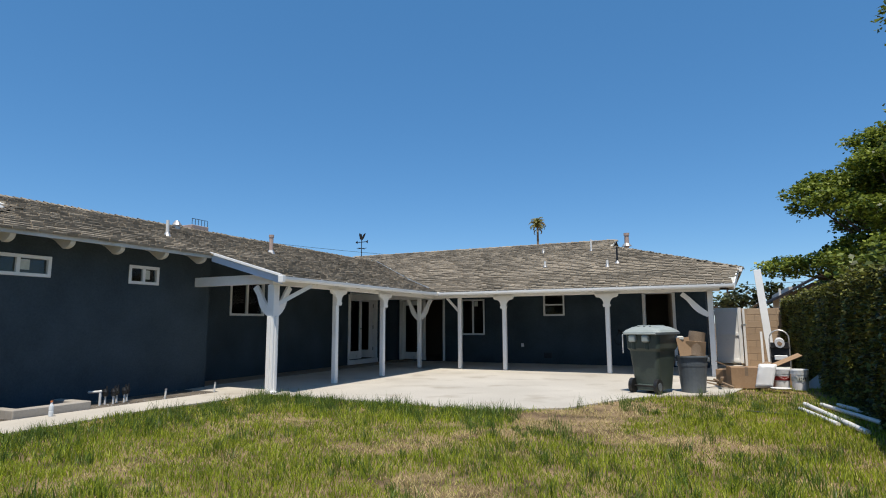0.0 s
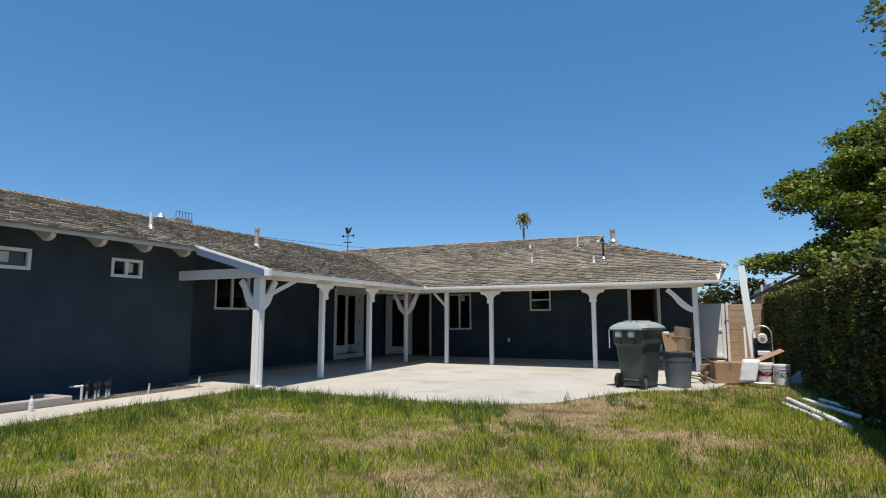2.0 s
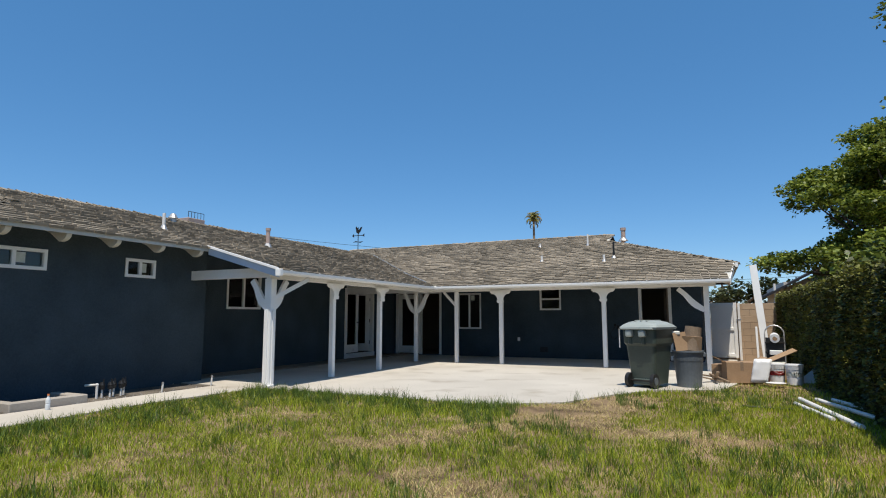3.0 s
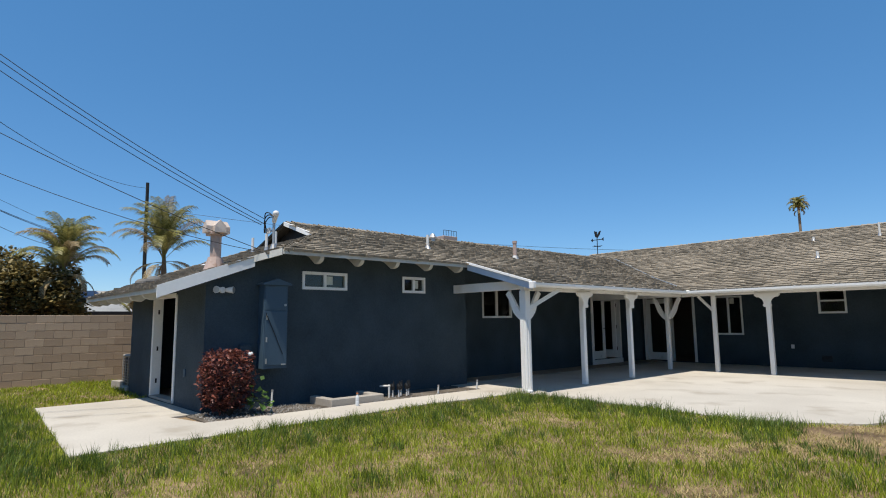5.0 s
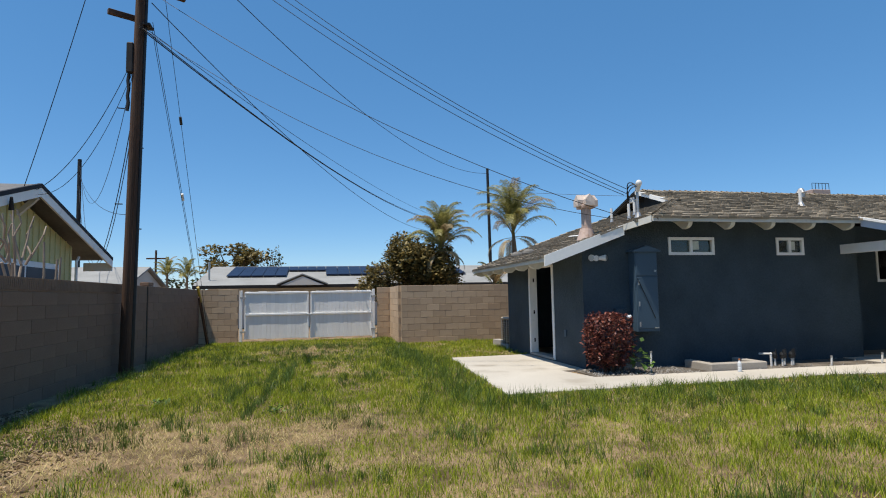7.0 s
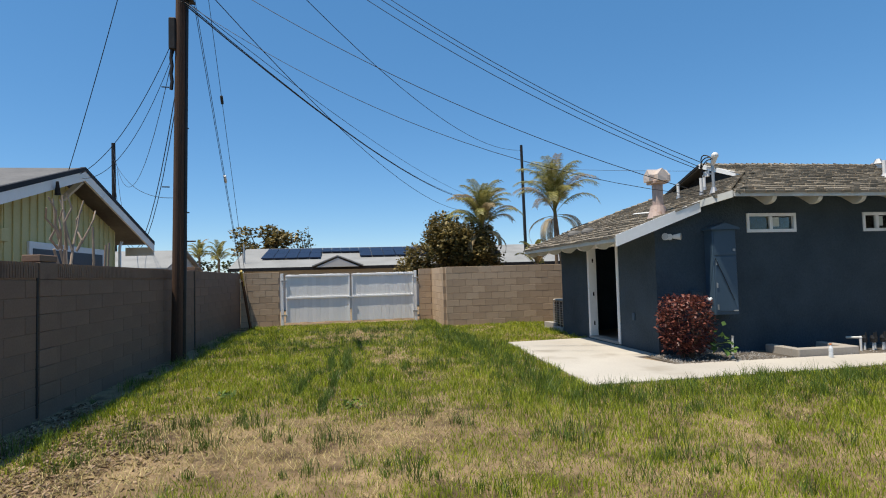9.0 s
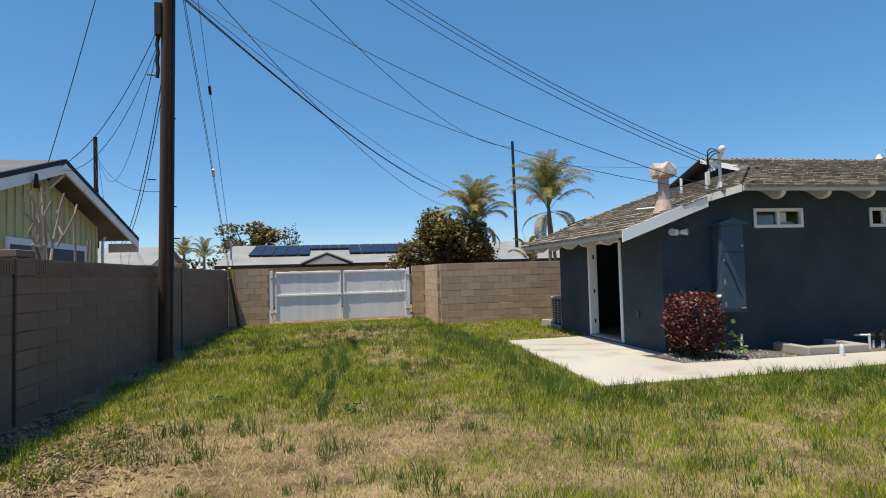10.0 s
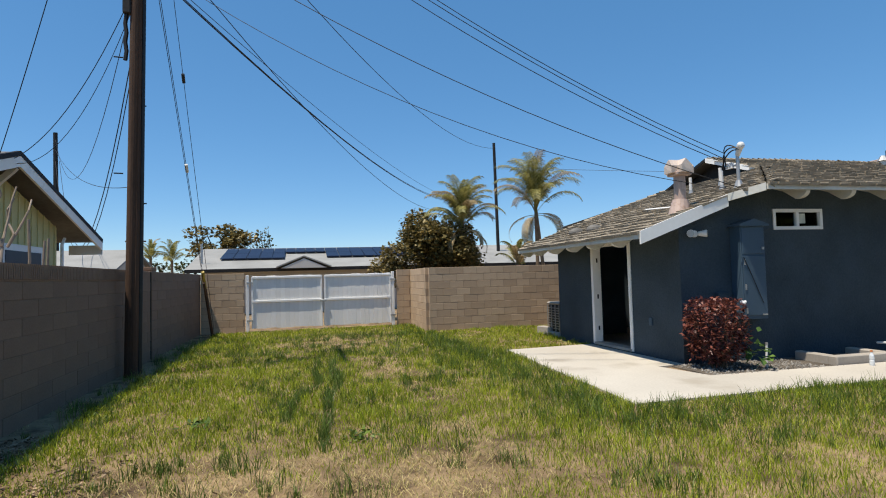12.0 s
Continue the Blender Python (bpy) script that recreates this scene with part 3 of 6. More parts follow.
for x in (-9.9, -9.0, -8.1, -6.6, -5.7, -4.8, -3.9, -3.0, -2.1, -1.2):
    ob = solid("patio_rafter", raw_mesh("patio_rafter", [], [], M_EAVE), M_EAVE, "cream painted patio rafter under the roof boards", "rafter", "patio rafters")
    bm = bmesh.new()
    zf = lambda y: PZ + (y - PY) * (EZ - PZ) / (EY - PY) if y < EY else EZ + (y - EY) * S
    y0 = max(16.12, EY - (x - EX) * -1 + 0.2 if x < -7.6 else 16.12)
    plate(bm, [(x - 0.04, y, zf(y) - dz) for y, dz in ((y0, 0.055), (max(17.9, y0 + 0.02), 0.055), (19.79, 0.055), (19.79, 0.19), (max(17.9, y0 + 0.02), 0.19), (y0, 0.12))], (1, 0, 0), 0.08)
    bm.to_mesh(ob.data)
    bm.free()

# ---- eave trim ----
def board(name, a, b, down, thick, out, mat, label):
    """A board between two top points, hanging down, thick towards out."""
    a, b, o = Vector(a), Vector(b), Vector(out)
    bm = bmesh.new()
    plate(bm, [a, b, b - Vector((0, 0, down)), a - Vector((0, 0, down))], o, thick)
    return solid(name, bm, mat, label, "trim", kind="structure")


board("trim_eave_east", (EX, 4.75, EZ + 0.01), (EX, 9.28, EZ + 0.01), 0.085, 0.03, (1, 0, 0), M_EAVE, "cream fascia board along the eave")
board("trim_rake_patio", (EX + 0.03, 9.3, EZ + 0.02), (PX, 9.3, PZ + 0.02), 0.16, 0.03, (0, -1, 0), M_FASCIA_BLUE, "pale blue-white rake board of the patio roof")
board("trim_rake_cap", (EX + 0.03, 9.27, EZ + 0.05), (PX, 9.27, PZ + 0.05), 0.045, 0.05, (0, -1, 0), M_WHITE, "white metal drip edge on the rake")
board("trim_rake_door", (-9.90, 2.84, 2.115), (-9.90, 4.45, 2.70), 0.20, 0.03, (1, 0, 0), M_WHITE, "broad white rake board over the door end")
# darker cream here offsets the stronger sun on this board's facing
board("trim_rake_corner", (-9.87, 4.45, 2.70), (EX, 4.75, EZ + 0.03), 0.12, 0.03, (0.6, -0.8, 0), M_EAVE, "cream return board at the roof corner, darkened against the sun on it")
board("trim_eave_south", (-15.0, 2.85, 2.09), (-9.91, 2.85, 2.09), 0.09, 0.03, (0, -1, 0), M_EAVE, "cream fascia board over the doorway")
board("trim_rake_back", (0.40, PY, PZ + 0.02), (0.56, EY, EZ + 0.02), 0.15, 0.03, (1, 0, 0), M_WHITE, "white rake board at the end of the patio roof")
board("trim_eave_back", (HXE, EY - 0.02, EZ + 0.02), (HXE, 28.1, EZ + 0.02), 0.12, 0.03, (1, 0, 0), M_EAVE, "cream fascia at the end of the roof")
board("trim_eave_corner", (0.56, EY - 0.02, EZ + 0.02), (HXE + 0.03, EY - 0.02, EZ + 0.02), 0.12, 0.03, (0, -1, 0), M_WHITE, "white fascia corner piece")
board("trim_gable", (RGX, GY - 0.02, RGZ + 0.02), (GXR, GY - 0.02, GZ + 0.02), 0.10, 0.04, (0, -1, 0), M_WHITE, "white gable board under the ridge end")
board("trim_gable_far", (RGX, GY - 0.02, RGZ + 0.02), (GXL, GY - 0.02, GZ + 0.02), 0.06, 0.04, (0, -1, 0), M_IRON, "dark gable board under the ridge end")


def gutter(a, b, out, label):
    """A white eaves gutter with straps."""
    a, b, o = Vector(a), Vector(b), Vector(out)
    root = thing("gutter", a, label, "gutter", "white eaves gutters")
    d = (b - a)
    t = d.normalized()
    prof = [(0, 0), (0, -0.085), (0.055, -0.085), (0.085, -0.05), (0.09, 0.0), (0.082, 0.0), (0.075, -0.045), (0.05, -0.077), (0.008, -0.077), (0.008, 0)]
    bm = bmesh.new()
    plate(bm, [o * u + Vector((0, 0, z)) for u, z in prof], t, d.length)
    part("trough", bm, M_WHITE, root)
    n = int(d.length / 0.85)
    for i in range(n + 1):
        p = t * (d.length * (i + 0.3) / (n + 0.6))
        bm = bmesh.new()
        plate(bm, [p + o * u + Vector((0, 0, z)) for u, z in ((-0.06, 0.035), (0.095, 0.004), (0.095, 0.010), (-0.06, 0.041))], t, 0.035)
        part("strap", bm, M_WHITE, root)
    return root


gutter((PX, 9.25, PZ + 0.0), (PX, PY + 0.05, PZ + 0.0), (1, 0, 0), "white metal gutter on the side eave of the patio roof")
gutter((0.42, PY, PZ + 0.0), (PX + 0.1, PY, PZ + 0.0), (0, -1, 0), "white metal gutter on the back eave of the patio roof")
bm = bmesh.new()
box(bm, PX + 0.0, PX + 0.12, 9.16, 9.25, PZ - 0.12, PZ + 0.02, 0.01)
solid("gutter_end_cap", bm, M_WHITE, "white gutter end cap", "gutter")
pipe_along("valley_flashing", [(-8.0, 16.53, 2.44), (EX + 0.02, EY, EZ + 0.035), (RGX, EY + (EX - RGX), RGZ + 0.045)], 0.018, M_GALV)
tagged(bpy.data.objects["valley_flashing"], "pale metal flashing strip in the roof valley", "flashing", kind="structure")

# ---- roof fixtures ----
def roof_pipe(x, y, z, h, r, mat, label, cap=None, flare=2.2):
    root = thing("roof_pipe", (x, y, z), label, "roof vent", "roof vent pipes")
    part("pipe", tubed((0, 0, -0.1), (0, 0, h), r), mat, root)
    part("flashing", tubed((0, 0, -0.04), (0, 0, 0.07), r * flare, r * 1.15), M_GALV, root)
    if cap:
        part("cap", tubed((0, 0, h), (0, 0, h + cap), r * 1.25, r * 1.25), mat, root)
    return root


def on_east(x):
    return EZ + (EX - x) * S + 0.03


def on_back(y):
    return EZ + (y - EY) * S + 0.03


def on_hip(y):
    return 2.08 + (y - 2.85) * 0.3684 + 0.03


roof_pipe(-11.01, 9.49, on_east(-11.01), 0.34, 0.035, M_PVC, "white plumbing vent pipe with a flashing on the shingles", flare=2.8)
roof_pipe(-10.82, 12.62, on_east(-10.82), 0.42, 0.055, M_VENT, "rusty metal flue with a capped top", 0.07)
for x, y, h, r in ((-5.67, 21.3, 0.14, 0.035), (-4.97, 18.92, 0.20, 0.035), (-3.91, 21.2, 0.40, 0.03), (-2.95, 18.67, 0.20, 0.035)):
    roof_pipe(x, y, on_back(y), h, r, M_PVC, "pale plumbing vent pipe on the back roof", flare=2.4)
roof_pipe(-2.71, 19.06, on_back(19.06), 0.50, 0.03, M_BLACK, "black plumbing vent pipe with white flashing", flare=3.2)
roof_pipe(-2.95, 23.2, on_back(22.4), 0.36, 0.085, M_VENT, "round tan metal flue behind the ridge", 0.10)
for x, y in ((-11.84, 5.26), (-11.34, 5.54), (-10.72, 5.05)):
    roof_pipe(x, y, on_hip(y), 0.32, 0.028, M_PVC, "short pale vent pipe near the service mast", flare=1.9)
t = thing("roof_turbine", (-12.55, 11.0, on_east(-12.55)), "small dented metal roof vent", "roof vent")
part("neck", tubed((0, 0, -0.1), (0, 0, 0.08), 0.08), M_GALV, t)
part("hood", tubed((0, 0, 0.08), (0, 0, 0.2), 0.13, 0.05), M_GALV, t)
t = thing("chimney", (-13.75, 12.6, 3.6), "low brick chimney with a wire spark cage", "chimney")
part("stack", boxed(-0.25, 0.25, -0.3, 0.3, 0, 0.62, 0.01), M_VENT, t)
for i in range(6):
    y = -0.28 + i * 0.112
    part("wire", tubed((0.22, y, 0.62), (0.22, y, 0.80), 0.008, seg=5), M_IRON, t)
part("rail", tubed((0.22, -0.28, 0.80), (0.22, 0.28, 0.80), 0.008, seg=5), M_IRON, t)
# large flue over the door end
# cowl metal, paler than the tan of the stack
M_COWL = material("pale_tan_flue_metal", (0.46, 0.37, 0.31), (0.64, 0.55, 0.48), 0.6, 0.1, big=3, fine=20, bump=0.1)
t = thing("roof_flue", (-10.35, 3.92, on_hip(3.92)), "large tan metal flue with a faceted cowl", "chimney")
part("flue_base", tubed((0, -0.02, -0.1), (0, 0, 0.16), 0.19, 0.125, 14), M_VENT, t)
part("stack", tubed((0, 0, 0.12), (0, 0, 0.58), 0.095, 0.095, 14), M_VENT, t)
bm = bmesh.new()
box(bm, -0.14, 0.14, -0.14, 0.14, 0.56, 0.62, 0.01)
part("collar", bm, M_VENT, t)
bm = bmesh.new()
for k in range(4):
    m = Matrix.Rotation(k * math.pi / 2, 4, "Z")
    pts = [(-0.10, -0.21, 0.60), (0.10, -0.21, 0.60), (0.10, -0.21, 0.72), (0, -0.19, 0.83), (-0.10, -0.21, 0.72)]
    plate(bm, [m @ Vector(p) for p in pts], (m @ Vector((0, 1, 0))), 0.19)
part("cowl", bm, M_COWL, t, "pale tan cowl")
# service mast
t = thing("service_mast", (-10.2, 4.95, on_hip(4.95)), "electric service mast with weatherhead and insulators", "mast")
part("conduit", tubed((0, 0, -0.1), (0, 0, 0.54), 0.027), M_GALV, t)
part("flashing", tubed((0, 0, -0.04), (0, 0, 0.10), 0.085, 0.04), M_GALV, t)
bm = bmesh.new()
tube(bm, (0, 0, 0.52), (0.10, -0.02, 0.66), 0.038, 0.058)
bmesh.ops.create_uvsphere(bm, u_segments=12, v_segments=8, radius=0.062, matrix=Matrix.Translation((0.11, -0.02, 0.665)))
part("weatherhead", bm, M_PVC, t, "pale rounded weatherhead")
part("bracket", tubed((-0.03, 0, 0.36), (-0.22, -0.05, 0.36), 0.018, seg=6), M_GALV, t)
for i in range(3):
    part("insulator", tubed((-0.10 - i * 0.06, -0.03, 0.32), (-0.10 - i * 0.06, -0.03, 0.42), 0.025, seg=8), M_PVC, t)
for k in range(3):
    pts = []
    for i in range(9):
        s = i / 8
        pts.append((0.05 - 0.3 * s + 0.05 * math.sin(s * 5 + k), -0.05 - 0.06 * math.sin(s * math.pi), 0.60 - 0.26 * s + 0.16 * math.sin(s * math.pi) * (0.6 + 0.4 * k)))
    pipe_along("drip_loop", pts, 0.011, M_CABLE, t)
# domed vents and loose flashing on the door end
M_DOME = material("dull_grey_metal", (0.10, 0.095, 0.088), (0.19, 0.18, 0.165), 0.75, 0.1, big=4, fine=30, bump=0.1)
for x, y in ((-13.4, 3.55), (-12.6, 3.55)):
    t = thing("roof_dome_vent", (x, y, on_hip(y)), "low grey half-round roof vent", "roof vent", "half-round roof vents")
    bm = bmesh.new()
    bmesh.ops.create_uvsphere(bm, u_segments=14, v_segments=8, radius=0.14)
    for v in bm.verts:
        v.co.z = max(v.co.z * 0.75, -0.06)
        v.co.y *= 1.2
    part("hood", bm, M_DOME, t)
bm = boxed(-0.35, 0.35, -0.035, 0.035, 0, 0.008)
bmesh.ops.transform(bm, matrix=pose(-11.45, 4.25, on_hip(4.25) + 0.03, 20, 3, 8), verts=bm.verts)
solid("loose_flashing", bm, M_PVC, "loose white flashing strip lying on the shingles", "flashing")
# weather vane
t = thing("weather_vane", (-14.75, 22.95, 4.42), "black iron weather vane on the ridge", "weather vane")
part("rod", tubed((0, 0, -0.1), (0, 0, 1.1), 0.018, seg=6), M_IRON, t)
part("arm", tubed((-0.26, 0, 0.42), (0.26, 0, 0.42), 0.014, seg=5), M_IRON, t)
part("arm", tubed((0, -0.26, 0.42), (0, 0.26, 0.42), 0.014, seg=5), M_IRON, t)
bm = bmesh.new()
plate(bm, [(-0.34, 0, 0.72), (-0.24, 0, 0.80), (-0.24, 0, 0.735), (0.24, 0, 0.735), (0.33, 0, 0.80), (0.33, 0, 0.64), (0.24, 0, 0.705), (-0.24, 0, 0.705), (-0.24, 0, 0.64)], (0, 1, 0), 0.02)
part("arrow", bm, M_IRON, t)
bm = bmesh.new()
plate(bm, [(-0.10, 0, 0.86), (0.02, 0, 0.80), (0.12, 0, 0.90), (0.22, 0, 1.12), (0.12, 0, 1.10), (0.02, 0, 0.96), (-0.04, 0, 1.08), (-0.12, 0, 1.16), (-0.15, 0, 1.06), (-0.12, 0, 0.98)], (0, 1, 0), 0.015)
part("figure", bm, M_IRON, t)

# ---- wall fixtures ----
t = thing("meter_cabinet", (WX, 4.66, 0.68), "tall blue-painted electrical cabinet with a small gabled hood", "cabinet")
part("body", boxed(0.0, 0.24, 0.0, 0.46, 0.0, 1.52, 0.006), M_STUCCO_BOX, t)
part("door", boxed(0.241, 0.256, 0.02, 0.44, 0.06, 1.02, 0.004), M_STUCCO_BOX, t)
part("upper_door", boxed(0.241, 0.252, 0.02, 0.44, 1.05, 1.50, 0.004), M_STUCCO_BOX, t)
bm = bmesh.new()
plate(bm, [(0.0, -0.05, 1.50), (0.0, 0.51, 1.50), (0.0, 0.51, 1.53), (0.0, 0.23, 1.62), (0.0, -0.05, 1.53)], (1, 0, 0), 0.30)
part("hood", bm, M_STUCCO_BOX, t)
for z in (0.14, 0.52, 0.92):
    part("hinge", boxed(0.256, 0.266, 0.035, 0.06, z - 0.045, z + 0.045), M_GALV, t)
part("latch", boxed(0.256, 0.28, 0.34, 0.42, 0.06, 0.08), M_GALV, t)
part("latch", boxed(0.252, 0.27, 0.38, 0.42, 1.12, 1.16), M_GALV, t)
pipe_along("hanging_wire", [(0.27, 0.02, 1.0), (0.275, 0.12, 0.78), (0.27, 0.25, 0.5), (0.272, 0.36, 0.25)], 0.006, M_CABLE, t)
t = thing("utility_box", (WX, 4.42, 0.86), "small dark wall box behind the shrub", "electrical box")
part("body", boxed(0, 0.09, -0.11, 0.11, 0, 0.26, 0.01), M_STUCCO, t)
t = thing("flood_light", (WX, 3.98, 2.08), "white twin-head security light on the corner", "lamp")
part("base", tubed((0, 0, 0), (0.04, 0, 0), 0.055), M_VINYL, t)
for s in (-1, 1):
    bm = bmesh.new()
    tube(bm, (0.05, s * 0.05, 0), (0.13, s * 0.15, 0.0), 0.035, 0.062, 12)
    part("lamp_head", bm, M_VINYL, t)
    bm = bmesh.new()
    tube(bm, (0.13, s * 0.15, 0.0), (0.137, s * 0.157, 0), 0.054, 0.054, 12)
    part("lens", bm, M_GALV, t)
pipe_along("wall_cable", [(WX + 0.02, 4.9, 2.82), (WX + 0.015, 4.6, 2.62), (WX + 0.015, 4.3, 2.66), (WX + 0.015, 4.1, 2.45)], 0.008, M_CABLE)
tagged(bpy.data.objects["wall_cable"], "thin dark cable clipped under the eave", "cable")
t = thing("wall_outlet", (-6.07, BY, 0.61), "white weatherproof outlet on the patio wall", "outlet")
part("cover", boxed(-0.045, 0.045, -0.03, 0, -0.06, 0.06, 0.008), M_VINYL, t)
t = thing("wall_vent", (-5.2, BY, 0.2), "small dark vent grille low on the patio wall", "vent")
for i in range(5):
    part("slat", boxed(-0.13, 0.13, -0.02, 0, i * 0.035, i * 0.035 + 0.022), M_IRON, t)
t = thing("outlet_box", (-11.0, DY, 0.62), "small blue-painted outlet cover beside the doorway", "outlet")
part("cover", boxed(-0.045, 0.045, -0.025, 0, -0.07, 0.07, 0.008), M_STUCCO_BOX, t)
t = thing("patio_outlet", (RX, 12.3, 0.45), "dark outlet cover on the patio side wall", "outlet")
part("cover", boxed(0, 0.02, -0.05, 0.05, -0.06, 0.06, 0.006), M_STUCCO, t)
t = thing("hose_bib", (-2.85, BY, 0.95), "dark hose tap with a short hanging hose", "tap")
part("valve", tubed((0, 0, 0.1), (0, -0.09, 0.1), 0.02), M_IRON, t)
part("wheel", tubed((0, -0.07, 0.15), (0, -0.085, 0.15), 0.04), M_IRON, t)
part("socket", boxed(0.04, 0.12, -0.05, 0, 0.02, 0.14, 0.01), M_IRON, t)
pipe_along("hose", [(0, -0.09, 0.1), (-0.05, -0.11, 0.02), (-0.16, -0.1, -0.1), (-0.12, -0.1, -0.24), (-0.02, -0.08, -0.30), (0.05, -0.06, -0.2)], 0.013, M_BLACK, t)

# ---- beds and small things along the house ----
M_BEDSOIL = material("dark_bed_soil", (0.045, 0.036, 0.028), (0.20, 0.17, 0.135), 0.95, big=2.2, fine=40, bump=1.0, depth=0.02)
solid("gravel_bed", boxed(-10.12, -9.16, 3.45, 9.42, -0.06, -0.008), M_BEDSOIL, "grey gravel and soil bed along the wall", "ground", kind="structure")
vs, fs = [], []
for i in range(2600):
    x, y, r = random.uniform(-10.1, -9.1), random.uniform(3.5, 9.4), random.uniform(0.008, 0.024)
    if random.random() < (0.2 if y < 5.4 else 0.86) or (y > 5.4 and x < -9.3 and random.random() < 0.8):
        continue
    k = len(vs)
    vs += [(x + r, y, 0), (x - r * 0.6, y + r * 0.9, 0), (x - r * 0.6, y - r * 0.9, 0), (x + r * 0.1, y, r * 1.1)]
    fs += [(k, k + 1, k + 3), (k + 1, k + 2, k + 3), (k + 2, k, k + 3)]
solid("gravel", raw_mesh("gravel", vs, fs, M_GRAVEL), None, "loose grey gravel stones in the bed", "gravel", kind="stuff")
t = thing("concrete_curb", (-9.32, 5.62, 0.0), "low U-shaped concrete curb beside the walkway", "curb")
part("curb_side", boxed(0.0, 0.16, 0, 1.16, -0.02, 0.13, 0.015), M_KERB, t)
part("curb_side", boxed(-0.62, -0.002, 0.0, 0.14, -0.02, 0.13, 0.015), M_KERB, t)
part("curb_side", boxed(-0.62, -0.002, 1.02, 1.16, -0.02, 0.13, 0.015), M_KERB, t)
part("curb_soil", boxed(-0.62, -0.002, 0.142, 1.018, -0.02, 0.03), M_BEDSOIL, t)
M_CLEAR = material("clear_plastic", (0.55, 0.58, 0.6), (0.75, 0.78, 0.8), 0.15, big=8, fine=40, bump=0.1)
M_ORANGE = material("orange_cap", (0.55, 0.16, 0.05), (0.7, 0.25, 0.08), 0.4, bump=0)
t = thing("water_bottle", (-8.95, 6.03, 0.0), "clear plastic water bottle with an orange cap standing on the walkway", "bottle")
bm = bmesh.new()
for z0, z1, r0, r1 in ((0, 0.02, 0.03, 0.034), (0.02, 0.075, 0.034, 0.034), (0.075, 0.085, 0.034, 0.03), (0.085, 0.10, 0.03, 0.034), (0.10, 0.15, 0.034, 0.033), (0.15, 0.19, 0.033, 0.014), (0.19, 0.205, 0.014, 0.014)):
    tube(bm, (0, 0, z0), (0, 0, z1), r0, r1, 14)
part("bottle_body", bm, M_CLEAR, t)
part("cap", tubed((0, 0, 0.205), (0, 0, 0.228), 0.017, 0.017, 12), M_ORANGE, t)
t = thing("irrigation_manifold", (-9.5, 7.15, 0.0), "white pvc irrigation pipes with black sprinkler valves", "irrigation valves")
bm = bmesh.new()
tube(bm, (0, 0, -0.05), (0, 0, 0.22), 0.02)
tube(bm, (0, 0, 0.22), (-0.25, -0.04, 0.20), 0.02)
bmesh.ops.create_uvsphere(bm, u_segments=8, v_segments=6, radius=0.027, matrix=Matrix.Translation((0, 0, 0.22)))
part("riser", bm, M_PVC, t)
for i, (dx, dy) in enumerate(((-0.04, 0.12), (0.03, 0.22), (-0.04, 0.33), (0.02, 0.43), (-0.06, 0.54))):
    v = part("valve_pipe", tubed((dx, dy, -0.05), (dx, dy, 0.13), 0.017), M_PVC, t)
    bm = bmesh.new()
    tube(bm, (dx, dy, 0.13), (dx, dy, 0.20), 0.04, 0.045, 10)
    tube(bm, (dx, dy, 0.20), (dx, dy, 0.25), 0.05, 0.03, 10)
    tube(bm, (dx - 0.05, dy, 0.16), (dx + 0.05, dy, 0.16), 0.02, 0.02, 8)
    tube(bm, (dx + 0.03, dy, 0.2), (dx + 0.03, dy, 0.30), 0.018, 0.014, 8)
    part("valve", bm, M_BLACK, t, "black plastic valve")
for y, h in ((8.2, 0.14), (9.35, 0.16), (4.62, 0.33)):
    t = thing("pipe_stub", (-9.22 if y > 5 else -9.45, y, 0), "short white pipe stub rising from the bed", "pipe", "pipe stubs")
    part("stub", tubed((0, 0, -0.05), (0.01, 0.01, h), 0.017), M_PVC, t)
    part("stub_cap", tubed((0.01, 0.01, h), (0.01, 0.01, h + 0.035), 0.021), M_GALV, t)

# ---- air conditioner and low block by the far corner ----
t = thing("air_conditioner", (-15.2, 4.1, 0.0), "grey outdoor air-conditioning unit on a concrete pad", "air conditioner")
part("pad", boxed(-0.42, 0.42, -0.42, 0.42, -0.02, 0.09, 0.01), M_KERB, t)
part("case", boxed(-0.33, 0.33, -0.33, 0.33, 0.09, 0.74, 0.03), M_IRON, t)
part("lid", boxed(-0.36, 0.36, -0.36, 0.36, 0.742, 0.81, 0.03), M_KERB, t)
for i in range(9):
    z = 0.16 + i * 0.062
    part("grille_bar", boxed(-0.345, 0.345, -0.345, 0.345, z, z + 0.012, 0), M_GALV, t)
for x in (-0.34, -0.11, 0.11, 0.34):
    part("grille_post", boxed(x - 0.012, x + 0.012, -0.35, -0.33, 0.09, 0.74), M_GALV, t)
block = boxed(-0.3, 0.3, -0.1, 0.1, 0, 0.2, 0.01)
bmesh.ops.transform(block, matrix=pose(-15.6, 3.75, -0.02, 0, 0, 10), verts=block.verts)
solid("concrete_block_loose", block, M_KERB, "loose concrete block beside the air conditioner", "block")

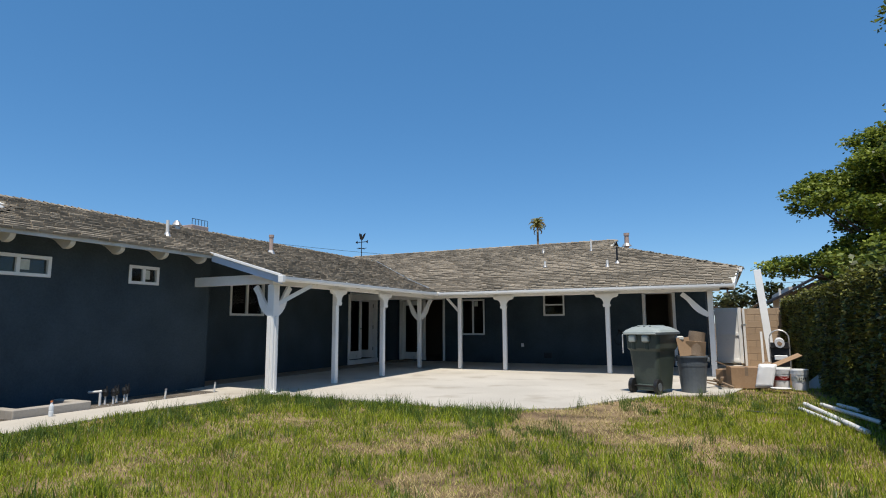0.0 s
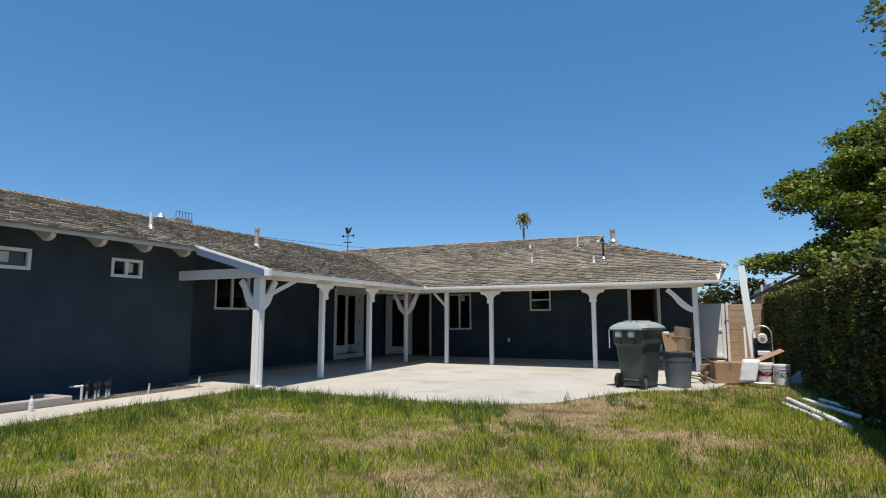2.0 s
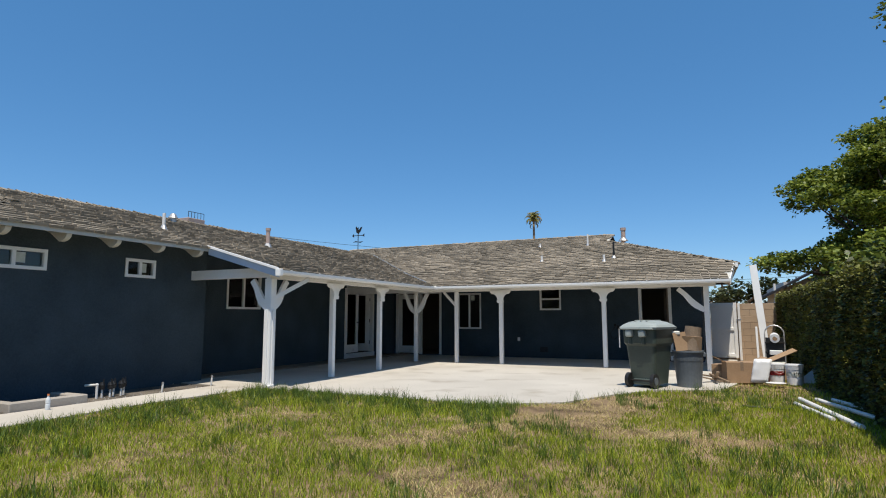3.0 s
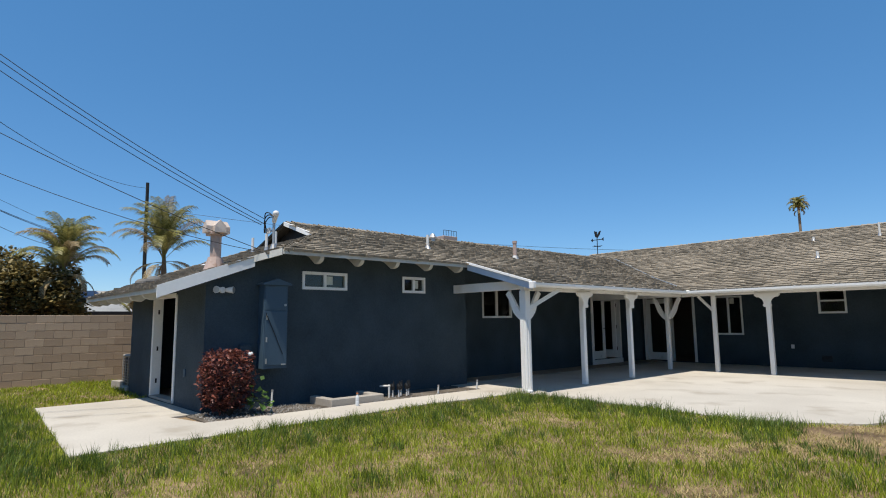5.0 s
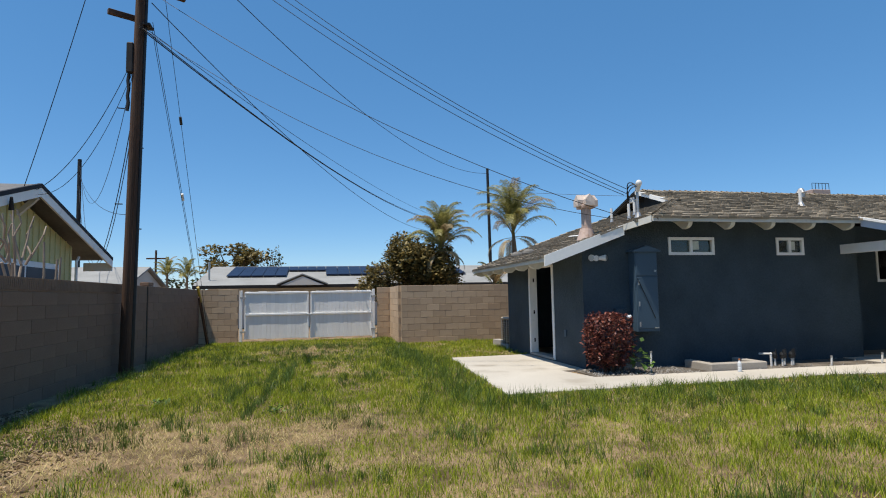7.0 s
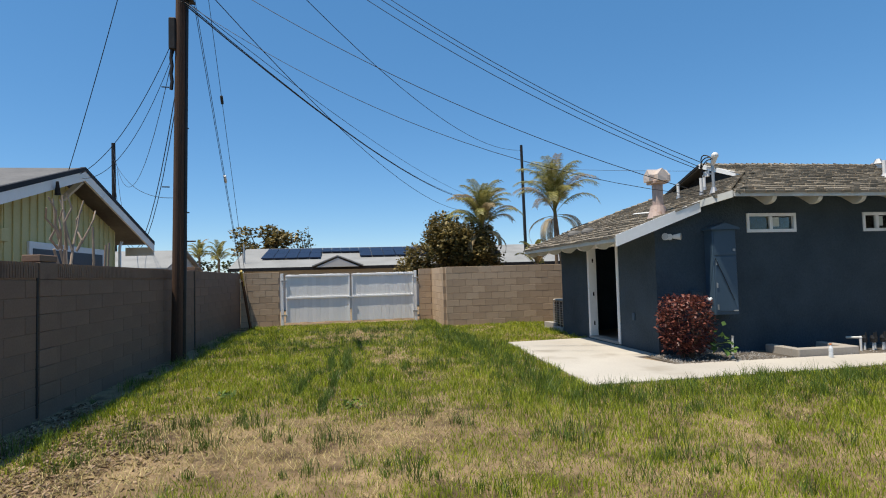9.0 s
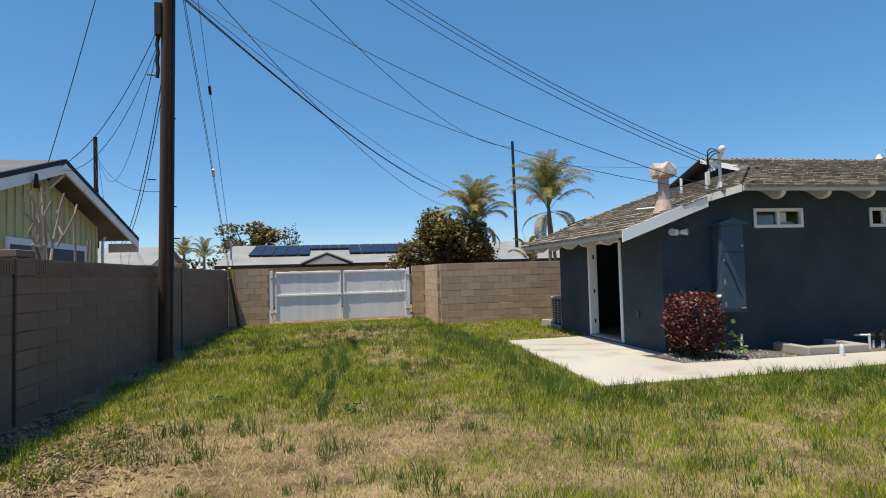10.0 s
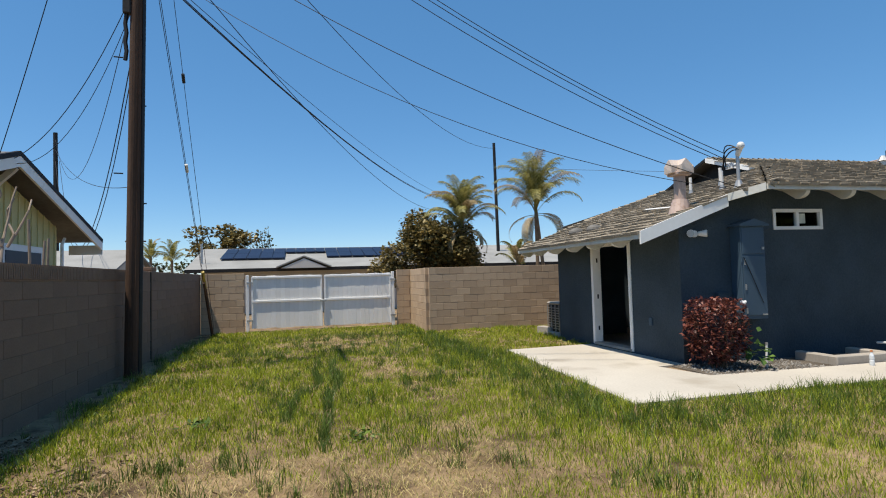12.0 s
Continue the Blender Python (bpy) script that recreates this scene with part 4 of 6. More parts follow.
# ---- double gate ----
t = thing("double_gate", (-20.6, -3.84, 0.0), "whitewashed double board gate between block walls", "gate")
bm = bmesh.new()
box(bm, -0.011, 0.011, -0.068, 0.068, 0, 1.60, 0.003)
gate_board = mesh_of("board", bm, M_GATE)
for leaf_y, leaf_w in ((0.10, 2.12), (2.28, 2.12)):
    leaf = part("gate_leaf", boxed(-0.07, -0.03, leaf_y, leaf_y + leaf_w, 0.86, 0.93, 0.004), M_WHITE, t)
    n = 15
    for i in range(n):
        b = part("board", gate_board, None, leaf)
        b.matrix_basis = Matrix.Translation((random.uniform(-0.003, 0.003), leaf_y + 0.03 + (i + 0.5) * (leaf_w - 0.06) / n, 0.08 + random.uniform(-0.01, 0.01)))
    for z in (0.87, 1.60):
        part("gate_rail", boxed(0.014, 0.05, leaf_y, leaf_y + leaf_w, z, z + 0.06, 0.004), M_WHITE, leaf)
    part("stile", boxed(0.013, 0.045, leaf_y, leaf_y + 0.05, 0.07, 1.60, 0.004), M_WHITE, leaf)
    part("stile", boxed(0.013, 0.045, leaf_y + leaf_w - 0.05, leaf_y + leaf_w, 0.07, 1.60, 0.004), M_WHITE, leaf)
for y in (-0.02, 4.46):
    part("gate_post", boxed(-0.05, 0.05, y - 0.045, y + 0.045, -0.05, 1.72, 0.006), M_WHITE, t)
part("latch", boxed(0.05, 0.08, 2.15, 2.34, 0.84, 0.9, 0.004), M_GALV, t)
part("drop_bolt", tubed((0.065, 2.27, 0.1), (0.065, 2.27, 0.8), 0.012, seg=6), M_GALV, t)
for y in (0.02, 4.42):
    for z in (0.3, 1.45):
        part("hinge", boxed(0.05, 0.07, y - 0.06, y + 0.12, z, z + 0.05), M_GALV, t)

# boundary wall: ribbed cap course and pilasters
cap = thing("wall_cap_course", (0, 0, 0), "ribbed taupe cap course on the boundary wall", "wall", kind="structure")
bm = bmesh.new()
x = -13.7
while x < 6.0:
    box(bm, x, x + 0.038, -5.222, -5.214, 1.60, 1.775)
    x += 0.052
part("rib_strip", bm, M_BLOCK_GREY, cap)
for x in (-15.1, -8.2, -1.3, 5.6):
    p = thing("wall_pilaster", (x, -5.3, 0), "taupe block pilaster in the boundary wall", "pilaster", "wall pilasters", kind="structure")
    for r in range(9):
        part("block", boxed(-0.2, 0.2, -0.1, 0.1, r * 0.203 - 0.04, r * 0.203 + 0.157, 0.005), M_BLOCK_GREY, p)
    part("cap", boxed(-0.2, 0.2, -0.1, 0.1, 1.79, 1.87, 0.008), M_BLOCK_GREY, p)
    part("control_joint", boxed(0.202, 0.232, 0.06, 0.085, 0.0, 1.77), M_FELT, p, "dark control joint")

# ---- utility pole ----
pole = thing("utility_pole", (-12.75, -5.03, 0.0), "dark brown creosoted utility pole with conduit and crossarms", "utility pole")
TOPP = Vector((0.05, 0.18, 10.6))
part("pole_shaft", tubed((0, 0, -0.2), TOPP, 0.108, 0.085, 16), M_POLE, pole)
part("conduit", tubed((-0.06, 0.115, 0.0), (-0.03, 0.235, 8.4), 0.045, 0.04, 10), M_BLACK, pole, "black riser conduit")
part("conduit", tubed((0.08, 0.10, 1.4), (0.08, 0.19, 7.2), 0.018, 0.018, 8), M_POLE, pole)
for z, y0, y1, off in ((7.98, -0.9, 0.98, 0.1), (7.36, -0.45, 0.12, -0.2)):
    bm = boxed(off, off + 0.1, y0, y1, z, z + 0.11, 0.01)
    bmesh.ops.rotate(bm, verts=bm.verts, cent=(0, 0.1, 0), matrix=Matrix.Rotation(radians(31), 3, "Z"))
    part("crossarm", bm, M_POLE, pole)
part("crossarm", boxed(-1.0, 1.1, 0.10, 0.2, 10.0, 10.12, 0.01), M_POLE, pole)
part("terminal_box", boxed(0.0, 0.13, -0.09, 0.045, 6.15, 6.8, 0.02), M_IRON, pole, "dark terminal box")
part("bracket", boxed(-0.18, 0.1, 0.1, 0.35, 7.2, 7.26, 0.01), M_IRON, pole)
pipe_along("drop_cable", [(0.06, -0.04 - 0.02 * (i % 2), 6.15 - i * 0.16) for i in range(6)], 0.035, M_CABLE, pole)
part("insulator", tubed((-0.28, 0.82, 8.09), (-0.28, 0.82, 8.33), 0.05, 0.035, 10), M_PVC, pole)
part("insulator", tubed((0.64, -0.72, 8.09), (0.64, -0.72, 8.33), 0.05, 0.035, 10), M_PVC, pole)
for z, s in ((2.9, 1), (3.4, -1), (4.6, 1), (5.4, -1)):
    part("step_bolt", tubed((-0.04 * s, 0.10 * s, z), (-0.06 * s, 0.24 * s, z), 0.012, seg=6), M_IRON, pole)
for nm, at, h, r in (("utility_pole_far", (-34.0, 8.85, 0), 9.3, 0.17), ("utility_pole_far", (-32.0, -13.3, 0), 8.7, 0.19)):
    q = thing("distant_utility_pole", at, "thin dark distant utility pole", "utility pole", "distant utility poles")
    part("pole_shaft", tubed((0, 0.1, 0), (0, 0, h), r * 0.65, r * 0.5, 10), M_IRON, q)
q = thing("distant_power_pole", (-75.0, -21.0, 0), "tiny distant power pole with crossarm", "utility pole")
part("pole_shaft", tubed((0, 0, 0), (0, 0, 7.6), 0.16, 0.12, 8), M_POLE, q)
part("crossarm", tubed((-0.1, -1.1, 6.6), (-0.1, 1.1, 6.6), 0.09, 0.09, 6), M_POLE, q)


def cable(label, a, b, sag, r=0.012, n=18):
    a, b = Vector(a), Vector(b)
    pts = [a.lerp(b, i / n) - Vector((0, 0, 4 * sag * (i / n) * (1 - i / n))) for i in range(n + 1)]
    ob = pipe_along("overhead_cable", pts, r, M_CABLE)
    return tagged(ob, label, "cable", "overhead cables")


PB = Vector((-12.72, -4.85, 0))
for a, b, sg in (((-12.36, -4.69, 9.67), (-10.51, 4.84, 3.38), 0.53), ((-12.31, -5.04, 10.07), (-10.40, 4.84, 3.39), 0.50), ((-12.51, -4.83, 10.29), (-10.40, 4.86, 3.48), 0.56)):
    cable("black service wire slung from the pole to the house mast", a, b, sg, 0.0065)
cable("thin black wire slung from the pole to the roof corner", (-12.55, -5.04, 8.13), (-9.67, 4.46, 2.78), 0.47, 0.0065)
cable("thin black wire slung from the pole to the roof corner", (-12.49, -4.78, 7.05), (-9.73, 4.60, 2.74), 0.71, 0.0055)
cable("thin black wire slung between utility poles", (-12.62, -4.03, 8.97), (-33.82, 8.71, 8.95), 1.26, 0.010)
for dz, sg, r in ((0.0, 0.82, 0.013), (0.10, 0.86, 0.010), (0.2, 0.55, 0.007)):
    cable("black telephone cable sagging past the palms", (-12.43, -4.82, 7.03 + dz * 0.4), (-37.76, 6.99, 6.36 + dz), sg, r)
cable("thin black wire sagging past the palms", (-12.65, -4.66, 7.69), (-40.08, 7.15, 6.05), 1.35, 0.010)
for a, b, sg, r in (((0, -0.9, 8.55), (-14.1, -7.6, 3.85), 0.1, 0.012), ((0, 0, 6.9), (-14.5, -7.55, 3.95), 0.55, 0.010), ((0, 0, 6.7), (-14.6, -7.55, 3.9), 0.85, 0.008), ((0, 0, 7.2), (-32.0, -13.3, 8.4), 2.8, 0.010), ((0, 0, 6.4), (-32.0, -13.3, 7.4), 4.2, 0.014), ((0, 0, 6.1), (-30.0, -12.4, 7.0), 3.9, 0.012), ((0, 0, 3.2), (-32.0, -13.3, 7.9), 0.6, 0.010)):
    cable("thin black wire slung from the utility pole", PB + Vector(a), b, sg, r * 0.75)
cable("thin distant wire past the far pole", (-34.0, 9.2, 7.9), (-9.9, 40.0, 5.5), 0.9, 0.010)
for x in (1.3, 46.0):
    q = thing("distant_power_pole", (x, 90.0, 0), "tiny distant power pole with crossarm", "utility pole", "distant power poles")
    part("pole_shaft", tubed((0, 0, 0), (0, 0, 6.6 if x < 9 else 10.6), 0.16, 0.12, 8), M_POLE, q)
    part("crossarm", tubed((-1.3, 0, 6.0), (1.3, 0, 6.0), 0.09, 0.09, 6), M_POLE, q)
cable("thin distant wire over the neighbouring roof", (1.3, 90.0, 6.5), (46.0, 90.0, 10.5), 0.9, 0.03)
cable("thin distant wire over the neighbouring roof", (1.3, 90.0, 5.9), (46.0, 90.0, 6.0), 0.5, 0.03)
# guy wires with strain insulators
for k, (za, dx, up) in enumerate(((7.3, 0.0, 0.44), (9.6, 0.3, 0.38), (7.1, 0.12, 0))):
    a, b = PB + Vector((0, 0.2, za)), Vector((-19.75 + dx, -4.75 + 0.1 * (k == 1), 0.0))
    g = pipe_along("guy_wire", [a, b], 0.006, M_CABLE)
    tagged(g, "steel guy wire from the pole to its ground anchor", "guy wire", "guy wires")
    if k < 2:
        c = a.lerp(b, up)
        d = (b - a).normalized()
        bm = bmesh.new()
        tube(bm, c - d * 0.10, c + d * 0.10, 0.035, 0.035, 10)
        solid("strain_insulator", bm, M_BLACK if k else M_PVC, "strain insulator on a guy wire" if k else "pale strain insulator on a guy wire", "insulator")
M_YELLOW = material("weathered_yellow", (0.35, 0.24, 0.03), (0.5, 0.36, 0.06), 0.5, big=3)
d = (PB + Vector((0, 0.2, 7.3)) - Vector((-19.75, -4.75, 0))).normalized()
g = thing("guy_guard", (-19.75, -4.75, 0), "weathered yellow and brown guy wire guard leaning by the wall", "guy guard")
part("guard_tube", tubed((0, 0, 0), d * 1.9, 0.04, 0.04, 8), M_POLE, g)
part("guard_top", tubed(d * 1.9, d * 2.5, 0.042, 0.042, 8), M_YELLOW, g, "yellow guard top")
part("guard_tube", tubed((0.2, 0.02, 0), Vector((0.2, 0.02, 0)) + d * 2.1, 0.03, 0.03, 8), M_POLE, g)

# ---- bins and clutter by the side gate ----
M_BIN = material("dark_green_plastic", (0.040, 0.054, 0.044), (0.072, 0.092, 0.077), 0.38, big=2, fine=30, bump=0.06, stain=(0.06, 0.065, 0.055), stain_at=0.68)
M_BINLID = material("sun_bleached_green_lid", (0.25, 0.28, 0.26), (0.37, 0.40, 0.375), 0.42, big=2, fine=30, bump=0.06)
M_CAN = material("grey_blue_can", (0.085, 0.10, 0.115), (0.14, 0.16, 0.175), 0.5, big=2, fine=20, bump=0.08)
M_CARD = material("brown_cardboard", (0.27, 0.17, 0.095), (0.38, 0.25, 0.145), 0.8, big=2, fine=30, bump=0.08)
M_BARK = material("dark_bark", (0.05, 0.035, 0.022), (0.13, 0.09, 0.06), 0.9, big=3, fine=20, bump=0.6, depth=0.01)
M_SCRAP = material("weathered_wood", (0.16, 0.11, 0.07), (0.30, 0.22, 0.15), 0.85, big=4, fine=40, bump=0.2)
M_RED = material("dark_red_print", (0.20, 0.015, 0.015), (0.30, 0.03, 0.025), 0.5, bump=0)
M_INK = material("black_print", (0.01, 0.01, 0.01), (0.02, 0.02, 0.02), 0.6, bump=0)


def taper_box(bm, z0, z1, w0, d0, w1, d1, r=0.05):
    """A tapered box with rounded corners."""
    rings = []
    for z, w, d in ((z0, w0, d0), (z1, w1, d1)):
        ring = []
        for sx, sy, a0 in ((1, 1, 0), (-1, 1, 90), (-1, -1, 180), (1, -1, 270)):
            for k in range(4):
                a = radians(a0 + k * 30)
                ring.append(bm.verts.new((sx * (w / 2 - r) + r * math.cos(a), sy * (d / 2 - r) + r * math.sin(a), z)))
        rings.append(ring)
    n = len(rings[0])
    for i in range(n):
        j = (i + 1) % n
        bm.faces.new((rings[0][i], rings[0][j], rings[1][j], rings[1][i]))
    bm.faces.new(rings[0][::-1])
    bm.faces.new(rings[1])


b = thing("wheelie_bin", (-1.17, 12.7, 0.0), "dark green wheeled refuse bin with a faded grey-green lid", "bin", turn=-22)
bm = bmesh.new()
for z0, z1, w0, d0, w1, d1 in ((0.06, 0.30, 0.50, 0.54, 0.54, 0.60), (0.30, 0.76, 0.54, 0.60, 0.61, 0.70), (0.74, 0.79, 0.61, 0.70, 0.67, 0.78), (0.79, 1.04, 0.67, 0.78, 0.69, 0.80)):
    taper_box(bm, z0, z1, w0, d0, w1, d1, 0.06)
part("body", bm, M_BIN, b)
bm = bmesh.new()
for z0, z1, w0, d0, w1, d1, r in ((1.035, 1.075, 0.76, 0.90, 0.78, 0.92, 0.07), (1.075, 1.12, 0.78, 0.92, 0.70, 0.82, 0.10), (1.12, 1.165, 0.70, 0.82, 0.56, 0.64, 0.12), (1.165, 1.19, 0.56, 0.64, 0.34, 0.38, 0.10)):
    taper_box(bm, z0, z1, w0, d0, w1, d1, r)
part("lid", bm, M_BINLID, b, "faded grey-green domed lid")
for x in (-0.12, 0.0, 0.12):
    part("lid_rib", boxed(x - 0.012, x + 0.012, -0.30, 0.30, 1.175, 1.2, 0.006), M_BINLID, b)
part("handle", tubed((-0.33, -0.47, 1.05), (0.33, -0.47, 1.05), 0.018), M_BINLID, b)
for x in (-0.25, 0.02):
    part("hinge_lug", boxed(x, x + 0.15, -0.47, -0.36, 0.90, 1.03, 0.025), M_BINLID, b, "pale hinge lug")
    part("hinge_web", boxed(x + 0.03, x + 0.12, -0.41, -0.33, 0.76, 0.90, 0.02), M_BIN, b)
for s in (-1, 1):
    w = part("wheel", tubed((s * 0.22, -0.33, 0.13), (s * 0.29, -0.33, 0.13), 0.13, 0.13, 20), M_BLACK, b)
    part("rim", tubed((s * 0.22 - 0.005, -0.33, 0.13), (s * 0.29 + 0.008, -0.33, 0.13), 0.07, 0.07, 14), M_CAN, w, "grey wheel hub")
part("axle", tubed((-0.29, -0.33, 0.13), (0.29, -0.33, 0.13), 0.016), M_IRON, b)
part("foot_plate", boxed(-0.18, 0.18, -0.33, -0.24, 0.05, 0.16, 0.015), M_BIN, b)
part("strap", boxed(-0.41, -0.395, -0.40, -0.38, 0.70, 1.04), M_PVC, b, "thin pale hanging strap")
b.scale = (1.0, 1.0, 1.07)

b = thing("trash_can", (-0.48, 13.0, 0.0), "round grey-blue plastic trash can stuffed with cardboard", "bin")
bm = bmesh.new()
for z0, z1, r0, r1 in ((0.0, 0.50, 0.22, 0.265), (0.50, 0.56, 0.27, 0.275), (0.56, 0.66, 0.265, 0.275), (0.66, 0.69, 0.295, 0.295)):
    tube(bm, (0, 0, z0), (0, 0, z1), r0, r1, 24)
part("drum", bm, M_CAN, b)
for s in (-1, 1):
    part("grip", boxed(s * 0.29 - 0.03, s * 0.29 + 0.03, -0.07, 0.07, 0.58, 0.66, 0.012), M_CAN, b)
c = thing("cardboard_scrap", (-0.48, 13.0, 0.69), "torn brown cardboard sticking out of the trash can", "cardboard")
bm = bmesh.new()
box(bm, -0.12, 0.24, -0.05, -0.035, 0.0, 0.30, 0.002, pose(0, 0, 0, 12, 4, 8))
box(bm, -0.28, -0.02, -0.10, -0.088, 0.0, 0.36, 0.002, pose(0, 0, 0, -10, -6, 30))
part("sheet", bm, M_CARD, c)
bm = bmesh.new()
tube(bm, (0.05, 0.05, 0.0), (0.12, 0.08, 0.46), 0.17, 0.15, 14)
part("liner", bm, M_SCRAP, c, "brown rolled carpet scrap")
part("torn_edge", boxed(-0.30, -0.12, -0.16, -0.05, 0.30, 0.38, 0.02), M_EAVE, c)

# side gate
g = thing("side_gate", (-0.12, 21.35, 0.0), "white board side gate with rails, half in shade", "gate")
part("panel", boxed(0.04, 0.80, 0, 0.025, 0.06, 1.80, 0.003), M_WHITE, g)
for z in (0.10, 0.92, 1.66):
    part("gate_rail", boxed(0.04, 0.80, -0.032, -0.002, z, z + 0.09, 0.004), M_WHITE, g)
part("stile", boxed(0.70, 0.80, -0.034, -0.003, 0.06, 1.80, 0.004), M_WHITE, g)
part("gate_post", boxed(0.83, 0.90, -0.06, 0.04, -0.02, 1.78, 0.006), M_WHITE, g)
part("latch", boxed(0.78, 0.93, -0.07, -0.05, 1.25, 1.29), M_GALV, g)
block_wall("wall_footing", (-0.28, 21.55), (0.62, 21.55), -0.05, 0.15, 0.15, M_BLOCK, "low tan block footing under the gate")

# leaning boards, hand truck
bm = bmesh.new()
box(bm, -0.09, 0.09, -0.02, 0.02, 0.0, 2.80, 0.004)
bmesh.ops.transform(bm, matrix=pose(1.26, 18.2, 0.0, -8, -4, 0), verts=bm.verts)
solid("leaning_plank", bm, M_VINYL, "long white board leaning upright by the hedge", "plank")
bm = bmesh.new()
box(bm, -0.025, 0.025, -0.02, 0.02, 0.0, 1.1, 0.004)
bmesh.ops.transform(bm, matrix=pose(1.0, 17.6, 0.0, -6, 0, 0), verts=bm.verts)
solid("leaning_plank", bm, M_WHITE, "short white board leaning upright", "plank")
h = thing("hand_truck", (1.28, 16.3, 0.0), "black steel hand truck holding rolls", "hand truck", turn=-8)
pts = [(-0.2, 0, 0.1), (-0.2, 0.02, 0.95)] + [(-0.2 * math.cos(a), 0.03, 0.95 + 0.2 * math.sin(a)) for a in (0.4, 0.8, 1.2, 1.6, 2.0, 2.4, 2.8)] + [(0.2, 0.02, 0.95), (0.2, 0, 0.1)]
pipe_along("truck_frame", pts, 0.016, M_GALV, h)
for z in (0.25, 0.5, 0.72):
    part("crossbar", boxed(-0.2, 0.2, -0.01, 0.01, z, z + 0.04, 0.004), M_IRON, h)
part("toe_plate", boxed(-0.2, 0.2, -0.22, 0.0, 0.02, 0.035), M_IRON, h)
part("back_plate", boxed(-0.19, 0.19, 0.02, 0.04, 0.12, 0.86, 0.004), M_BLACK, h)
for s in (-1, 1):
    part("wheel", tubed((s * 0.22, 0.06, 0.12), (s * 0.28, 0.06, 0.12), 0.12, 0.12, 16), M_BLACK, h)
r = thing("paper_roll", (1.28, 16.05, 0.30), "white paper roll seen end-on on the hand truck", "roll")
part("roll", tubed((-0.02, -0.1, 0.55), (0.0, 0.22, 0.58), 0.10, 0.10, 16), M_VINYL, r)
part("core", tubed((-0.02, -0.104, 0.55), (-0.02, -0.09, 0.55), 0.05, 0.05, 12), M_CARD, r)
part("packet", boxed(-0.14, 0.12, -0.16, -0.02, 0.18, 0.28, 0.01), M_VINYL, r)
part("packet", boxed(-0.16, 0.16, -0.18, -0.02, -0.12, 0.02, 0.01), M_STICKER, r)
bm = bmesh.new()
tube(bm, (1.75, 16.4, 0.0), (2.0, 16.9, 1.25), 0.014, 0.014, 6)
solid("leaning_rod", bm, M_GALV, "thin metal rod leaning into the hedge", "rod")

# boxes, bag, buckets
def carton(at, w, d, hgt, turn, label, flaps=True):
    c = thing("cardboard_box", at, label, "box", "cardboard boxes", turn=turn)
    part("carton", boxed(-w / 2, w / 2, -d / 2, d / 2, 0, hgt, 0.006), M_CARD, c)
    if flaps:
        for s in (-1, 1):
            bm = bmesh.new()
            box(bm, 0, 0.22, -d / 2 + 0.01, d / 2 - 0.01, -0.004, 0.004, 0, pose(s * w / 2, 0, hgt + 0.004, 0, -25 if s > 0 else 205, 0))
            part("flap", bm, M_CARD, c)
    part("tape", boxed(-0.03, 0.03, -d / 2 - 0.002, d / 2 + 0.002, hgt * 0.6, hgt + 0.002), M_SCRAP, c)
    return c


carton((0.44, 14.25, 0.0), 0.58, 0.42, 0.42, 12, "brown cardboard box with open flaps")
carton((0.12, 14.55, 0.0), 0.34, 0.30, 0.34, -18, "small crumpled brown cardboard box", False)
carton((1.10, 15.2, 0.0), 0.62, 0.45, 0.34, 6, "brown cardboard box under flattened sheets", False)
bm = bmesh.new()
box(bm, -0.45, 0.45, -0.11, 0.11, 0, 0.012, 0.002, pose(1.15, 15.0, 0.46, 12, -24, 12))
solid("cardboard_strip", bm, M_CARD, "flattened strip of cardboard propped on the pile", "cardboard")
bm = bmesh.new()
bmesh.ops.create_cube(bm, size=1)
bmesh.ops.subdivide_edges(bm, edges=bm.edges, cuts=5, use_grid_fill=True)
for v in bm.verts:
    k = 1 - 0.35 * abs(v.co.x) - 0.25 * abs(v.co.y)
    v.co = Vector((v.co.x * 0.30 + 0.10 * v.co.z, v.co.y * 0.16 * k, v.co.z * 0.46)) + noise.noise_vector(v.co * 4) * 0.025
    v.co += Vector((0.82, 13.95, 0.27))
bag = solid("paper_sack", bm, M_VINYL, "crumpled white paper sack leaning on the boxes", "sack")
for p in bag.data.polygons:
    p.use_smooth = True


